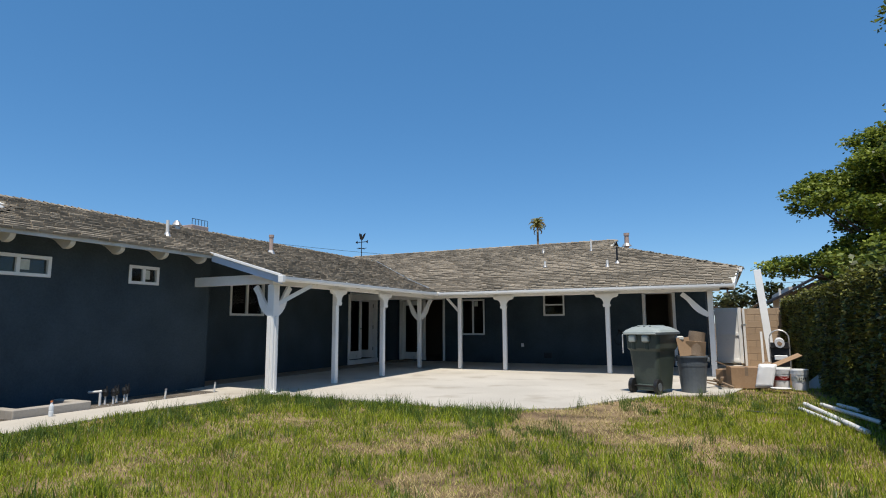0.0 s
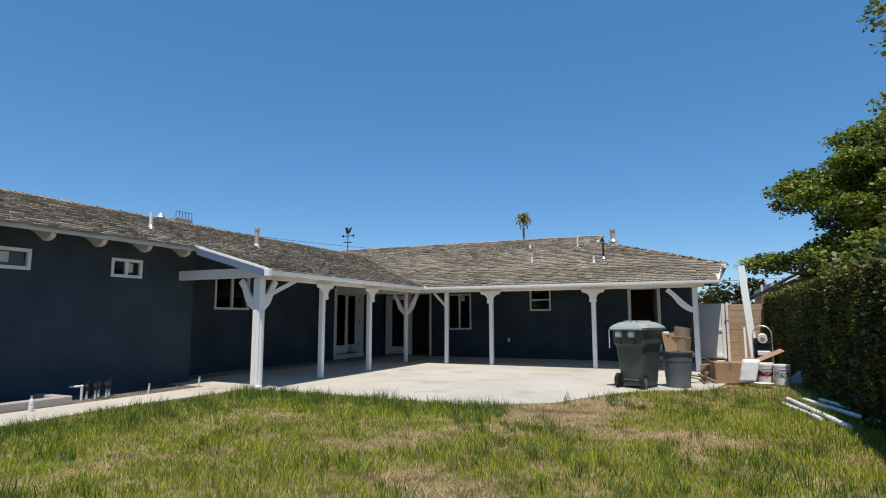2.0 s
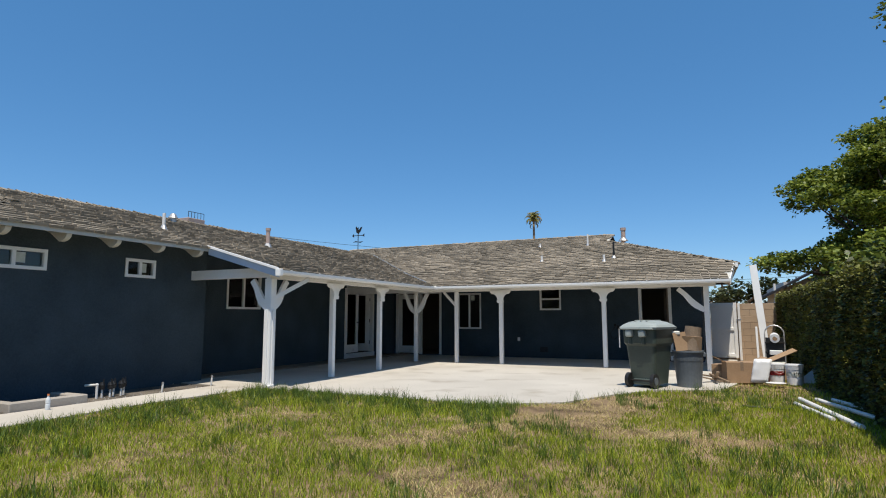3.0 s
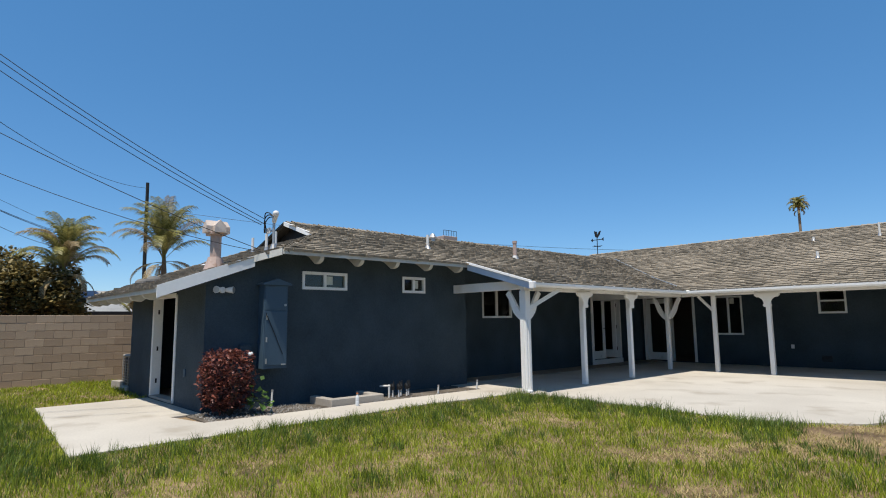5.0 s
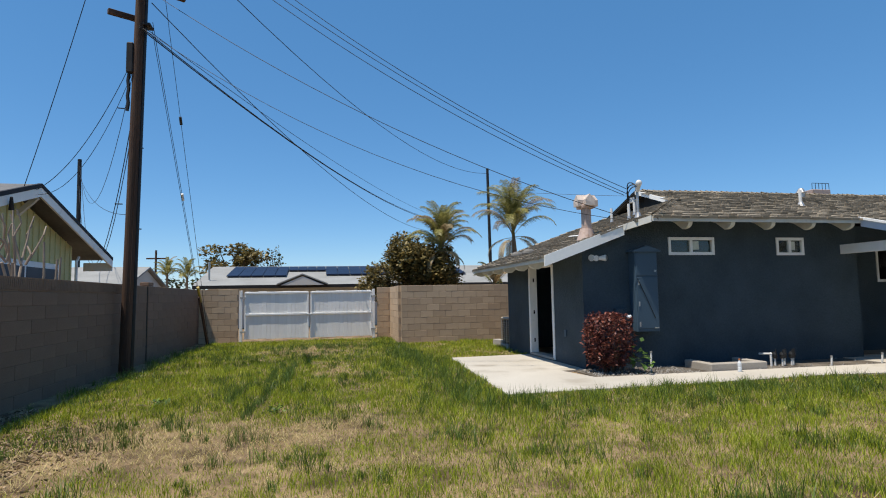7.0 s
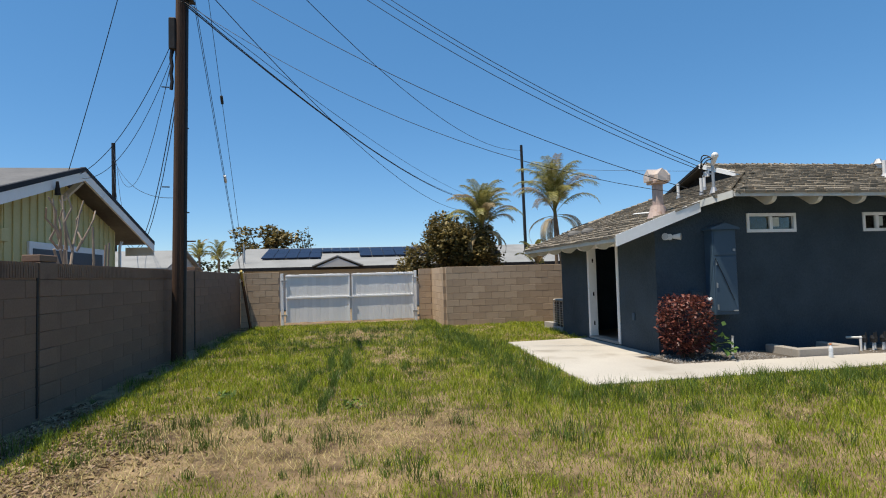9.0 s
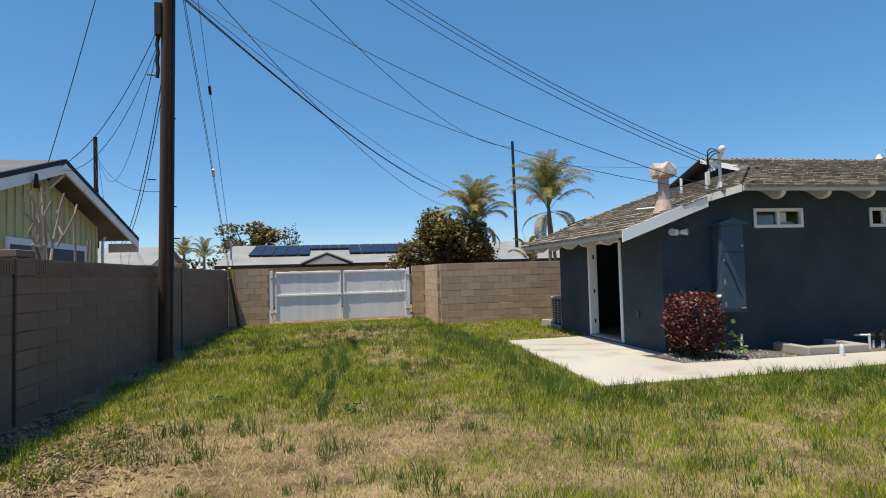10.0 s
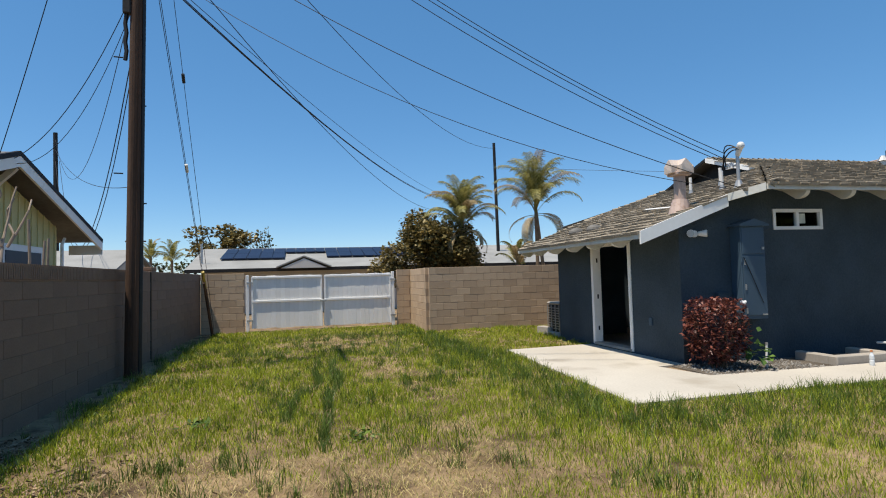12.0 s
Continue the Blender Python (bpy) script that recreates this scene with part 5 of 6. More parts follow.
def bucket(at, r, hgt, mat_band, label, lid=True, text=False):
    b = thing("paint_bucket", at, label, "bucket", "paint buckets", turn=20)
    bm = bmesh.new()
    tube(bm, (0, 0, 0), (0, 0, hgt), r * 0.88, r, 24)
    part("pail", bm, M_VINYL, b)
    bm = bmesh.new()
    for z in (hgt * 0.83, hgt * 0.90, hgt * 0.96):
        tube(bm, (0, 0, z), (0, 0, z + 0.014), r * 1.05, r * 1.05, 24)
    part("rim", bm, M_VINYL, b)
    if mat_band:
        bm = bmesh.new()
        tube(bm, (0, 0, hgt * 0.45), (0, 0, hgt * 0.68), r * 0.955, r * 0.985, 24, False)
        part("label_band", bm, mat_band, b)
    if lid:
        part("lid", tubed((0, 0, hgt), (0, 0, hgt + 0.03), r * 1.08, r * 1.06, 24), M_VINYL, b)
    pts = [(r * 1.03 * math.cos(a), r * 1.03 * math.sin(a) * 0.99, hgt * 0.86 - 0.10 * math.sin(a * 1.0 + math.pi) * 0) for a in (3.6, 4.1, 4.6, 5.1, 5.6)]
    pipe_along("bail", [(x, y - 0.01, z - 0.12 * math.sin((i) / 4 * math.pi)) for i, (x, y, z) in enumerate(pts)], 0.004, M_GALV, b)
    if text:
        for i, (w, hh) in enumerate(((0.020, 0.055), (0.012, 0.055), (0.020, 0.055), (0.020, 0.055))):
            a = radians(-118 + i * 13)
            bm = bmesh.new()
            box(bm, -w / 2, w / 2, -0.002, 0.002, -hh / 2, hh / 2, 0, Matrix.Translation((r * 0.985 * math.cos(a), r * 0.985 * math.sin(a), hgt * 0.60)) @ Matrix.Rotation(a + math.pi / 2, 4, "Z"))
            part("print_mark", bm, M_INK, b)
    return b


bucket((1.42, 14.2, 0.0), 0.155, 0.37, M_STICKER, "white paint bucket with a printed label", text=True)
bucket((1.12, 14.35, 0.0), 0.155, 0.37, M_RED, "white paint bucket with a dark red band")
bm = bmesh.new()
box(bm, -0.20, 0.20, -0.15, 0.15, 0, 0.22, 0.02, pose(0.95, 14.5, 0, 0, 0, 10))
solid("red_crate", bm, M_RED, "dark red box behind the buckets", "box")
bm = bmesh.new()
tube(bm, (1.05, 13.75, 0.05), (1.05, 13.75, 0.065), 0.17, 0.18, 20)
solid("bucket_lid", bm, M_VINYL, "white bucket lid lying on the grass", "lid")
bm = bmesh.new()
plate(bm, [(0, 0, 0), (0.35, 0, 0), (0.40, 0, 0.18), (0.22, 0, 0.30), (0.02, 0, 0.14)], (0, 1, 0), 0.02)
bmesh.ops.transform(bm, matrix=pose(1.62, 14.6, 0.0, -18, 0, 10), verts=bm.verts)
solid("white_sheet_scrap", bm, M_VINYL, "bent white plastic scrap against the hedge", "scrap")
for k, (x, y, tu, tl) in enumerate(((-0.05, 13.9, 20, 12), (0.05, 14.0, -30, 18), (-0.15, 14.05, 60, 8), (0.0, 13.8, 100, 25))):
    bm = bmesh.new()
    box(bm, -0.22, 0.22, -0.03, 0.03, 0, 0.03, 0.003, pose(x, y, 0.05 + 0.03 * k, 0, tl, tu))
    solid("scrap_lath", bm, M_SCRAP, "weathered scrap of wood in a loose pile", "scrap wood", "scrap wood pile")

# white pipes on the grass
for k, (a, b2, r) in enumerate((((1.20, 11.6, 0.06), (1.55, 9.1, 0.06), 0.055), ((1.42, 11.55, 0.07), (2.0, 9.3, 0.07), 0.05), ((1.08, 11.1, 0.05), (1.35, 9.7, 0.05), 0.045), ((1.66, 11.7, 0.06), (2.2, 9.8, 0.06), 0.05))):
    q = thing("pvc_pipe", a, "long white plastic pipe lying in the grass", "pipe", "white pipes on the grass")
    v = Vector(b2) - Vector(a)
    part("pipe_wall", tubed((0, 0, -0.03), v - Vector((0, 0, 0.03)), r * 0.62, r * 0.62, 14), M_PVC, q)
    part("pipe_end", tubed(v.normalized() * -0.004 - Vector((0, 0, 0.03)), v.normalized() * 0.004 - Vector((0, 0, 0.03)), r * 0.5, r * 0.5, 12), M_BLACK, q)
# thin flat black strip across the lawn, top at z = 0
bm = bmesh.new()
slab(bm, [(0.3, 10.62, 0.0), (1.9, 10.45, 0.0), (1.95, 10.62, 0.0), (0.35, 10.75, 0.0)], 0.012)
solid("black_lawn_strip", bm, M_BLACK, "thin flat black strip lying on the lawn", "fabric")

# ---- neighbouring houses ----
M_YELLOWB = material("pale_yellow_board", (0.50, 0.47, 0.22), (0.62, 0.58, 0.30), 0.7, big=1, fine=20, bump=0.1)
M_NROOF = material("pale_grey_shingle", (0.22, 0.22, 0.21), (0.32, 0.32, 0.31), 0.9, big=0.8, fine=14, bump=0.4, depth=0.02)
M_NWALL = material("pale_stucco", (0.50, 0.47, 0.42), (0.60, 0.57, 0.52), 0.85)
M_SOLAR = material("solar_glass", (0.008, 0.011, 0.026), (0.014, 0.018, 0.042), 0.4, big=1, fine=5, bump=0, gloss=0.3)
M_DKROOF = material("black_roof_edge", (0.012, 0.013, 0.018), (0.028, 0.03, 0.038), 0.8)
M_NGREY = material("grey_shingle", (0.10, 0.10, 0.10), (0.2, 0.195, 0.19), 0.9, big=1, fine=12, bump=0.4, depth=0.01)
M_TANROOF = material("tan_roof", (0.34, 0.28, 0.22), (0.45, 0.38, 0.31), 0.9, big=1, fine=10)
n = thing("neighbour_house", (-14.7, -8.0, 0), "pale yellow board-and-batten house with a dark gabled roof", "house")
bm = bmesh.new()
plate(bm, [(-3.1, 0, 0), (3.9, 0, 0), (3.9, 0, 2.75), (0, 0, 3.88), (-3.1, 0, 2.95)], (0, -1, 0), 0.15)
part("wall", bm, M_YELLOWB, n)
for i in range(23):
    x = -2.95 + i * 0.30
    zt = 3.86 - abs(x) * 0.295
    part("batten", boxed(x - 0.02, x + 0.02, 0.002, 0.026, 0.2, zt), M_YELLOWB, n)
for s in (-1, 1):
    bm = bmesh.new()
    L = 4.7
    plate(bm, [(0, 0.5, 4.08), (s * L, 0.5, 4.08 - L * 0.295), (s * L, -11, 4.08 - L * 0.295), (0, -11, 4.08)], (0, 0, 1), 0.07)
    part("roof", bm, M_NGREY, n)
    bm = bmesh.new()
    plate(bm, [(0, 0.52, 4.07), (s * L, 0.52, 4.07 - L * 0.295), (s * L, 0.52, 3.86 - L * 0.295), (0, 0.52, 3.86)], (0, -1, 0), 0.05)
    part("barge_board", bm, M_WHITE, n)
    bm = bmesh.new()
    plate(bm, [(0, 0.53, 4.17), (s * L, 0.53, 4.17 - L * 0.295), (s * L, 0.53, 4.07 - L * 0.295), (0, 0.53, 4.07)], (0, -1, 0), 0.08)
    part("roof_edge", bm, M_DKROOF, n, "black roof edge strip")
    part("rafter_end", boxed(s * L - 0.06, s * L + 0.0, -0.3, 0.5, 3.75 - L * 0.295, 4.0 - L * 0.295), M_WHITE, n)
bm = bmesh.new()
brace(bm, 0, 1, 3.45, 0.4, 0.4, 0.10, 0.10, 0.0)
part("knee_brace", bm, M_EAVE, n)
w = part("window", boxed(-2.25, 1.35, 0.0, 0.05, 1.2, 2.42, 0.005), M_VINYL, n)
part("pane", boxed(-2.12, -0.5, 0.045, 0.06, 1.3, 2.28), M_SOLAR, w)
part("pane", boxed(-0.4, 1.22, 0.045, 0.06, 1.3, 2.28), M_SOLAR, w)
pipe_along("downpipe", [(-3.3, 0.1, 2.7), (-3.15, 0.1, 2.55), (-3.15, 0.1, 0)], 0.04, M_WHITE, n)
part("conduit", tubed((2.3, 0.04, 2.2), (2.3, 0.04, 3.1), 0.03), M_YELLOWB, n)
part("meter", boxed(2.15, 2.4, 0, 0.1, 2.35, 2.6, 0.01), M_YELLOWB, n)
part("side_wall", boxed(-3.1, -2.95, -10, -0.15, 0, 2.9), M_YELLOWB, n)
part("side_wall", boxed(3.75, 3.9, -10, -0.15, 0, 2.7), M_YELLOWB, n)
part("cable_knot", tubed((1.35, 0.56, 3.35), (1.45, 0.6, 3.6), 0.06, 0.03, 6), M_CABLE, n)
n2 = thing("neighbour_shed", (-27.0, -10.5, 0), "low grey-roofed outbuilding beyond the wall", "house")
bm = bmesh.new()
plate(bm, [(0, -2.6, 2.1), (0, 1.2, 2.1), (-3.0, 1.2, 3.0), (-3.0, -2.6, 3.0)], (0, 0, 1), 0.08)
part("roof", bm, M_NROOF, n2)
bm = bmesh.new()
plate(bm, [(-0.2, 1.0, 0), (-6, 1.0, 0), (-6, 1.0, 2.1), (-3.0, 1.0, 2.98), (-0.2, 1.0, 2.14)], (0, -1, 0), 0.15)
part("wall", bm, M_NWALL, n2)
part("wall", boxed(-0.35, -0.2, -2.4, 0.85, 0, 2.12), M_NWALL, n2)
bm = bmesh.new()
plate(bm, [(-3.0, -2.6, 3.0), (-3.0, 1.2, 3.0), (-6.2, 1.2, 2.1), (-6.2, -2.6, 2.1)], (0, 0, 1), 0.08)
part("roof", bm, M_NROOF, n2)

n3 = thing("solar_house", (-30.0, 2.0, 0), "single-storey house with a pale shingle roof and solar panels", "house")
RS = (3.42 - 2.13) / 6.5
bm = bmesh.new()
slab(bm, [(0, -9.4, 2.13), (0, 15, 2.13), (-6.5, 15, 3.42), (-6.5, -9.6, 3.42)], 0.10)
part("roof", bm, M_NROOF, n3)
bm = bmesh.new()
slab(bm, [(-13, -9.4, 2.13), (-6.5, -9.6, 3.42), (-6.5, 15, 3.42), (-13, 15, 2.13)], 0.10)
part("roof", bm, M_NROOF, n3)
part("wall", boxed(-12, -0.7, -8.8, 14.5, 0, 2.1), M_NWALL, n3)
part("fascia", boxed(-0.02, 0.03, -9.4, 15, 1.98, 2.14), M_IRON, n3, "dark rough fascia under the eave")
bm = bmesh.new()
slab(bm, [(0.35, -4.2, 2.33), (-2.2, -4.2, 2.63), (-2.2, -3.2, 2.63), (0.35, -3.2, 2.33)], 0.05)
gab = bmesh.new()
plate(gab, [(0.48, -5.2, 2.1), (0.48, -3.1, 2.1), (0.48, -4.15, 2.55)], (-1, 0, 0), 0.1)
part("porch_gable", gab, M_NWALL, n3)
for s in (-1, 1):
    bm2 = bmesh.new()
    plate(bm2, [(0.5, -4.15, 2.62), (0.5, -4.15 + s * 1.25, 2.12), (-3.0, -4.15 + s * 1.25, 2.12), (-3.0, -4.15, 2.62)], (0, 0, 1), 0.06)
    part("porch_roof", bm2, M_NROOF, n3)
bm.free()


def solar(y0, y1, x0, x1, rows, cols):
    p = thing("solar_panel_array", (-30.0, 2.0, 0), "dark blue rooftop solar panels in rows", "solar panels", "solar panel arrays")
    for i in range(rows):
        for j in range(cols):
            a0, a1 = x0 + (x1 - x0) * i / rows + 0.015, x0 + (x1 - x0) * (i + 1) / rows - 0.015
            b0, b1 = y0 + (y1 - y0) * j / cols + 0.015, y0 + (y1 - y0) * (j + 1) / cols - 0.015
            bm = bmesh.new()
            plate(bm, [(-a, b, 2.13 + a * RS + 0.12) for a, b in ((a0, b0), (a0, b1), (a1, b1), (a1, b0))], (0, 0, -1), 0.05)
            part("panel", bm, M_SOLAR, p)
    return p


solar(-8.2, -5.1, 2.3, 5.6, 2, 5)
solar(-5.1, -3.0, 4.2, 5.6, 1, 4)
solar(-3.0, 5.0, 2.6, 5.6, 2, 12)
q = roof_pipe(-31.5, -6.9, 2.4, 1.0, 0.05, M_GALV, "thin metal pipe on the neighbouring roof")
n4 = thing("house_behind_hedge", (5.2, 30.0, 0), "grey gabled house behind the hedge", "house")
bm = bmesh.new()
plate(bm, [(-2.3, 0, 0), (3, 0, 0), (3, 0, 2.3), (0, 0, 3.75), (-2.3, 0, 2.6)], (0, 1, 0), 0.2)
part("wall", bm, M_TANROOF, n4)
for s in (-1, 1):
    bm = bmesh.new()
    plate(bm, [(0, -0.5, 3.9), (s * 2.9, -0.5, 2.3), (s * 2.9, 9, 2.3), (0, 9, 3.9)], (0, 0, 1), 0.10)
    part("roof", bm, M_DKROOF, n4)
part("wall", boxed(-2.3, -2.15, 0.2, 9, 0, 2.9), M_NWALL, n4)
part("downpipe", tubed((-2.7, -0.3, 1.2), (-2.7, -0.3, 2.8), 0.05), M_WHITE, n4)

# ---- plants ----
def leaves(name, spots, size, mat, flat=0.5, curl=0.3, ratio=0.45, up=0.3):
    """Many small folded leaves at spots [(place, normal)], as one mesh."""
    n = len(spots)
    vs = np.zeros((n * 4, 3))
    for i, (p, nm) in enumerate(spots):
        s = size * random.uniform(0.6, 1.35)
        d = Vector((random.gauss(0, 1), random.gauss(0, 1), random.gauss(0, 0.6))).normalized()
        d = (d + Vector(nm) * flat).normalized()
        side = d.cross(Vector((random.gauss(0, 0.5), random.gauss(0, 0.5), 1)) + Vector(nm) * up)
        side = side.normalized() if side.length > 1e-4 else Vector((1, 0, 0))
        nrm = side.cross(d)
        p = Vector(p)
        w = s * ratio
        vs[i * 4] = p
        vs[i * 4 + 1] = p + d * s * 0.5 + side * w + nrm * s * curl * 0.3
        vs[i * 4 + 2] = p + d * s - nrm * s * curl * 0.25
        vs[i * 4 + 3] = p + d * s * 0.5 - side * w + nrm * s * curl * 0.3
    me = bpy.data.meshes.new(name)
    me.vertices.add(n * 4)
    me.vertices.foreach_set("co", vs.ravel())
    me.loops.add(n * 4)
    me.loops.foreach_set("vertex_index", np.arange(n * 4))
    me.polygons.add(n)
    me.polygons.foreach_set("loop_start", np.arange(n) * 4)
    me.materials.append(mat)
    me.update(calc_edges=True)
    return me


L_HEDGE = leafy("hedge_leaf", (0.034, 0.038, 0.009), (0.20, 0.205, 0.040), 0.55)
L_TREE = leafy("tree_leaf", (0.060, 0.090, 0.010), (0.27, 0.32, 0.05), 0.45, 0.35)
L_NEAR = leafy("olive_leaf", (0.060, 0.085, 0.015), (0.22, 0.27, 0.05), 0.45, 0.35)
L_DARK = leafy("brown_green_leaf", (0.060, 0.050, 0.014), (0.27, 0.205, 0.07), 0.5)
L_RED = leafy("dark_red_leaf", (0.065, 0.018, 0.017), (0.25, 0.085, 0.06), 0.45)
L_GREEN = leafy("fresh_leaf", (0.05, 0.10, 0.02), (0.14, 0.24, 0.05), 0.45)
L_PALM = leafy("palm_frond", (0.14, 0.14, 0.035), (0.42, 0.38, 0.13), 0.5, 0.35)
L_PALMDRY = leafy("dry_palm_frond", (0.22, 0.16, 0.08), (0.48, 0.37, 0.20), 0.6, 0.35)
L_FAR = leafy("far_leaf", (0.022, 0.030, 0.012), (0.085, 0.10, 0.035), 0.5)

# hedge
hg = thing("hedge", (2.6, 13.0, 0), "dense dark green clipped hedge with loose shoots on top", "hedge")
bm = bmesh.new()
for i in range(24):
    y = -7.0 + i * 0.64
    box(bm, -0.62 + random.uniform(-0.04, 0.04), 0.7, y, y + 0.66, 0.0, 1.80 + random.uniform(-0.08, 0.08))
part("hedge_core", bm, L_HEDGE, hg)
sp = []
for i in range(36000):
    y = random.uniform(-7.2, 8.5)
    z = random.uniform(0.0, 1.0) ** 0.9 * 1.98
    bul = noise.noise((y * 0.9, z * 1.1, 3)) * 0.16 + noise.noise((y * 3, z * 3, 7)) * 0.06
    sp.append(((-0.72 - bul - random.random() * 0.10, y, z), (-0.8, 0, 0.35)))
for i in range(15000):
    y = random.uniform(-7.2, 8.5)
    x = random.uniform(-0.8, 0.7)
    top = 1.93 + noise.noise((y * 0.7, x, 1)) * 0.16 + (0.22 if y < -1.5 else 0) * (0.5 + noise.noise((y * 0.5, x * 0.5, 9)))
    sp.append(((x, y, top + random.uniform(-0.12, 0.10)), (-0.1, 0, 0.9)))
part("hedge_leaves", leaves("hedge_leaves", sp, 0.058, L_HEDGE), None, hg)
sp = []
for i in range(46):
    y, x = random.uniform(-6.5, 0.5), random.uniform(-0.6, 0.3)
    hgt = random.uniform(0.2, 0.65)
    for k in range(int(hgt * 60)):
        s = random.random()
        sp.append(((x - s * 0.15 + random.gauss(0, 0.05), y + random.gauss(0, 0.07), 1.95 + s * hgt), (0, 0, 0.6)))
part("shoot_layer", leaves("shoot_layer", sp, 0.11, L_NEAR), None, hg)


def limb(bm, a, b, r0, r1, bend=0.1, n=4):
    a, b = Vector(a), Vector(b)
    last = a
    for i in range(1, n + 1):
        s = i / n
        p = a.lerp(b, s) + Vector((random.gauss(0, bend), random.gauss(0, bend), 0)) * (0 if i == n else 1)
        tube(bm, last, p, r0 + (r1 - r0) * (i - 1) / n, r0 + (r1 - r0) * s, 7)
        last = p


def clump_tree(name, at, clumps, trunk_h, trunk_r, mat, size, per, label, category="tree", flatten=0.5):
    """A tree: tapered trunk, limbs to each clump, leaves in uneven layered clumps with gaps."""
    root = thing(name, at, label, category)
    bm = bmesh.new()
    limb(bm, (0, 0, -0.1), (0, 0, trunk_h), trunk_r, trunk_r * 0.7, 0.05)
    for c in clumps:
        limb(bm, (0, 0, trunk_h * 0.9), (c[0] * 0.85, c[1] * 0.85, c[2] - c[3] * 0.3), trunk_r * 0.45, trunk_r * 0.10, 0.12)
    part("trunk", bm, M_BARK, root)
    sp = []
    for cx, cy, cz, r in clumps:
        for k in range(int(per * r * r)):
            d = Vector((random.gauss(0, 1), random.gauss(0, 1), random.gauss(0, 1))).normalized()
            rr = r * (0.55 + 0.5 * random.random()) * (1 + 0.35 * noise.noise(d * 2.1 + Vector((cx, cy, cz))))
            p = Vector((cx, cy, cz)) + Vector((d.x, d.y, d.z * flatten)) * rr
            if d.z < -0.3 and random.random() < 0.6:
                continue
            sp.append((p, (d.x * 0.5, d.y * 0.5, 0.4 + 0.3 * d.z)))
    part("crown", leaves("crown", sp, size, mat), None, root)
    return root


random.seed(5)
cl = []
for i in range(120):
    a, s, z = random.uniform(0, 2 * math.pi), random.uniform(0.1, 1.0) ** 0.6, random.uniform(2.6, 8.3)
    w = 3.95 * math.sqrt(max(0.05, 1 - ((z - 4.2) / 4.6) ** 2))
    cl.append((w * s * math.cos(a) + 0.48 * max(0, z - 4.3), w * s * math.sin(a), z, random.uniform(0.65, 1.0)))
clump_tree("leafy_tree", (6.0, 24.2, 0), cl, 2.6, 0.24, L_TREE, 0.12, 1700, "large dense green tree with layered foliage behind the hedge", flatten=0.42)
cl = []
for i in range(20):
    a, s, z = random.uniform(0, 2 * math.pi), random.uniform(0.3, 1.0), random.uniform(4.1, 7.0)
    w = 2.1 * math.sqrt(max(0.05, 1 - ((z - 5.5) / 1.9) ** 2))
    cl.append((w * s * math.cos(a), w * s * math.sin(a), z, random.uniform(0.35, 0.6)))
clump_tree("overhanging_tree", (4.65, 12.3, 0), cl, 3.4, 0.16, L_NEAR, 0.10, 700, "olive-green tree whose branches reach over the hedge", flatten=0.6)

# red shrub
t = thing("red_shrub", (-9.65, 3.93, 0), "clipped dark red leafy shrub with one white bloom", "shrub")
bm = bmesh.new()
for i in range(16):
    a = random.uniform(0, 6.28)
    limb(bm, (0.08 * math.cos(a), 0.08 * math.sin(a), -0.02), (0.38 * math.cos(a), 0.38 * math.sin(a), random.uniform(0.5, 0.95)), 0.012, 0.004, 0.02, 3)
part("branch_frame", bm, M_BARK, t)
sp = []
for i in range(3900):
    x, y, z = (random.uniform(-1, 1) for _ in range(3))
    if abs(x) ** 4 + abs(y) ** 4 + abs(z) ** 4 > 1 or (max(abs(x), abs(y), abs(z)) < 0.6 and random.random() < 0.75):
        continue
    k = 1.0 + 0.12 * noise.noise((x * 3, y * 3, z * 3)) - 0.10 * max(0, -z)
    sp.append(((x * 0.38 * k, y * 0.41 * k, 0.55 + z * 0.50 * k), (x * 0.5, y * 0.5, 0.4)))
part("leaves", leaves("leaves", sp, 0.075, L_RED, ratio=0.26), None, t)
sp = [((0.33 + random.gauss(0, 0.09), 0.40 + random.gauss(0, 0.11), 0.22 + random.gauss(0, 0.10)), (0.6, 0.2, 0.3)) for i in range(42)]
part("green_leaves", leaves("green_leaves", sp, 0.10, L_GREEN), None, t, "fresh green shoots at the foot")
bm = bmesh.new()
for i in range(9):
    bmesh.ops.create_uvsphere(bm, u_segments=6, v_segments=4, radius=0.024, matrix=Matrix.Translation((0.30 + random.gauss(0, 0.013), 0.24 + random.gauss(0, 0.015), 0.99 + random.gauss(0, 0.012))))
part("bloom", bm, M_VINYL, t, "white bloom")


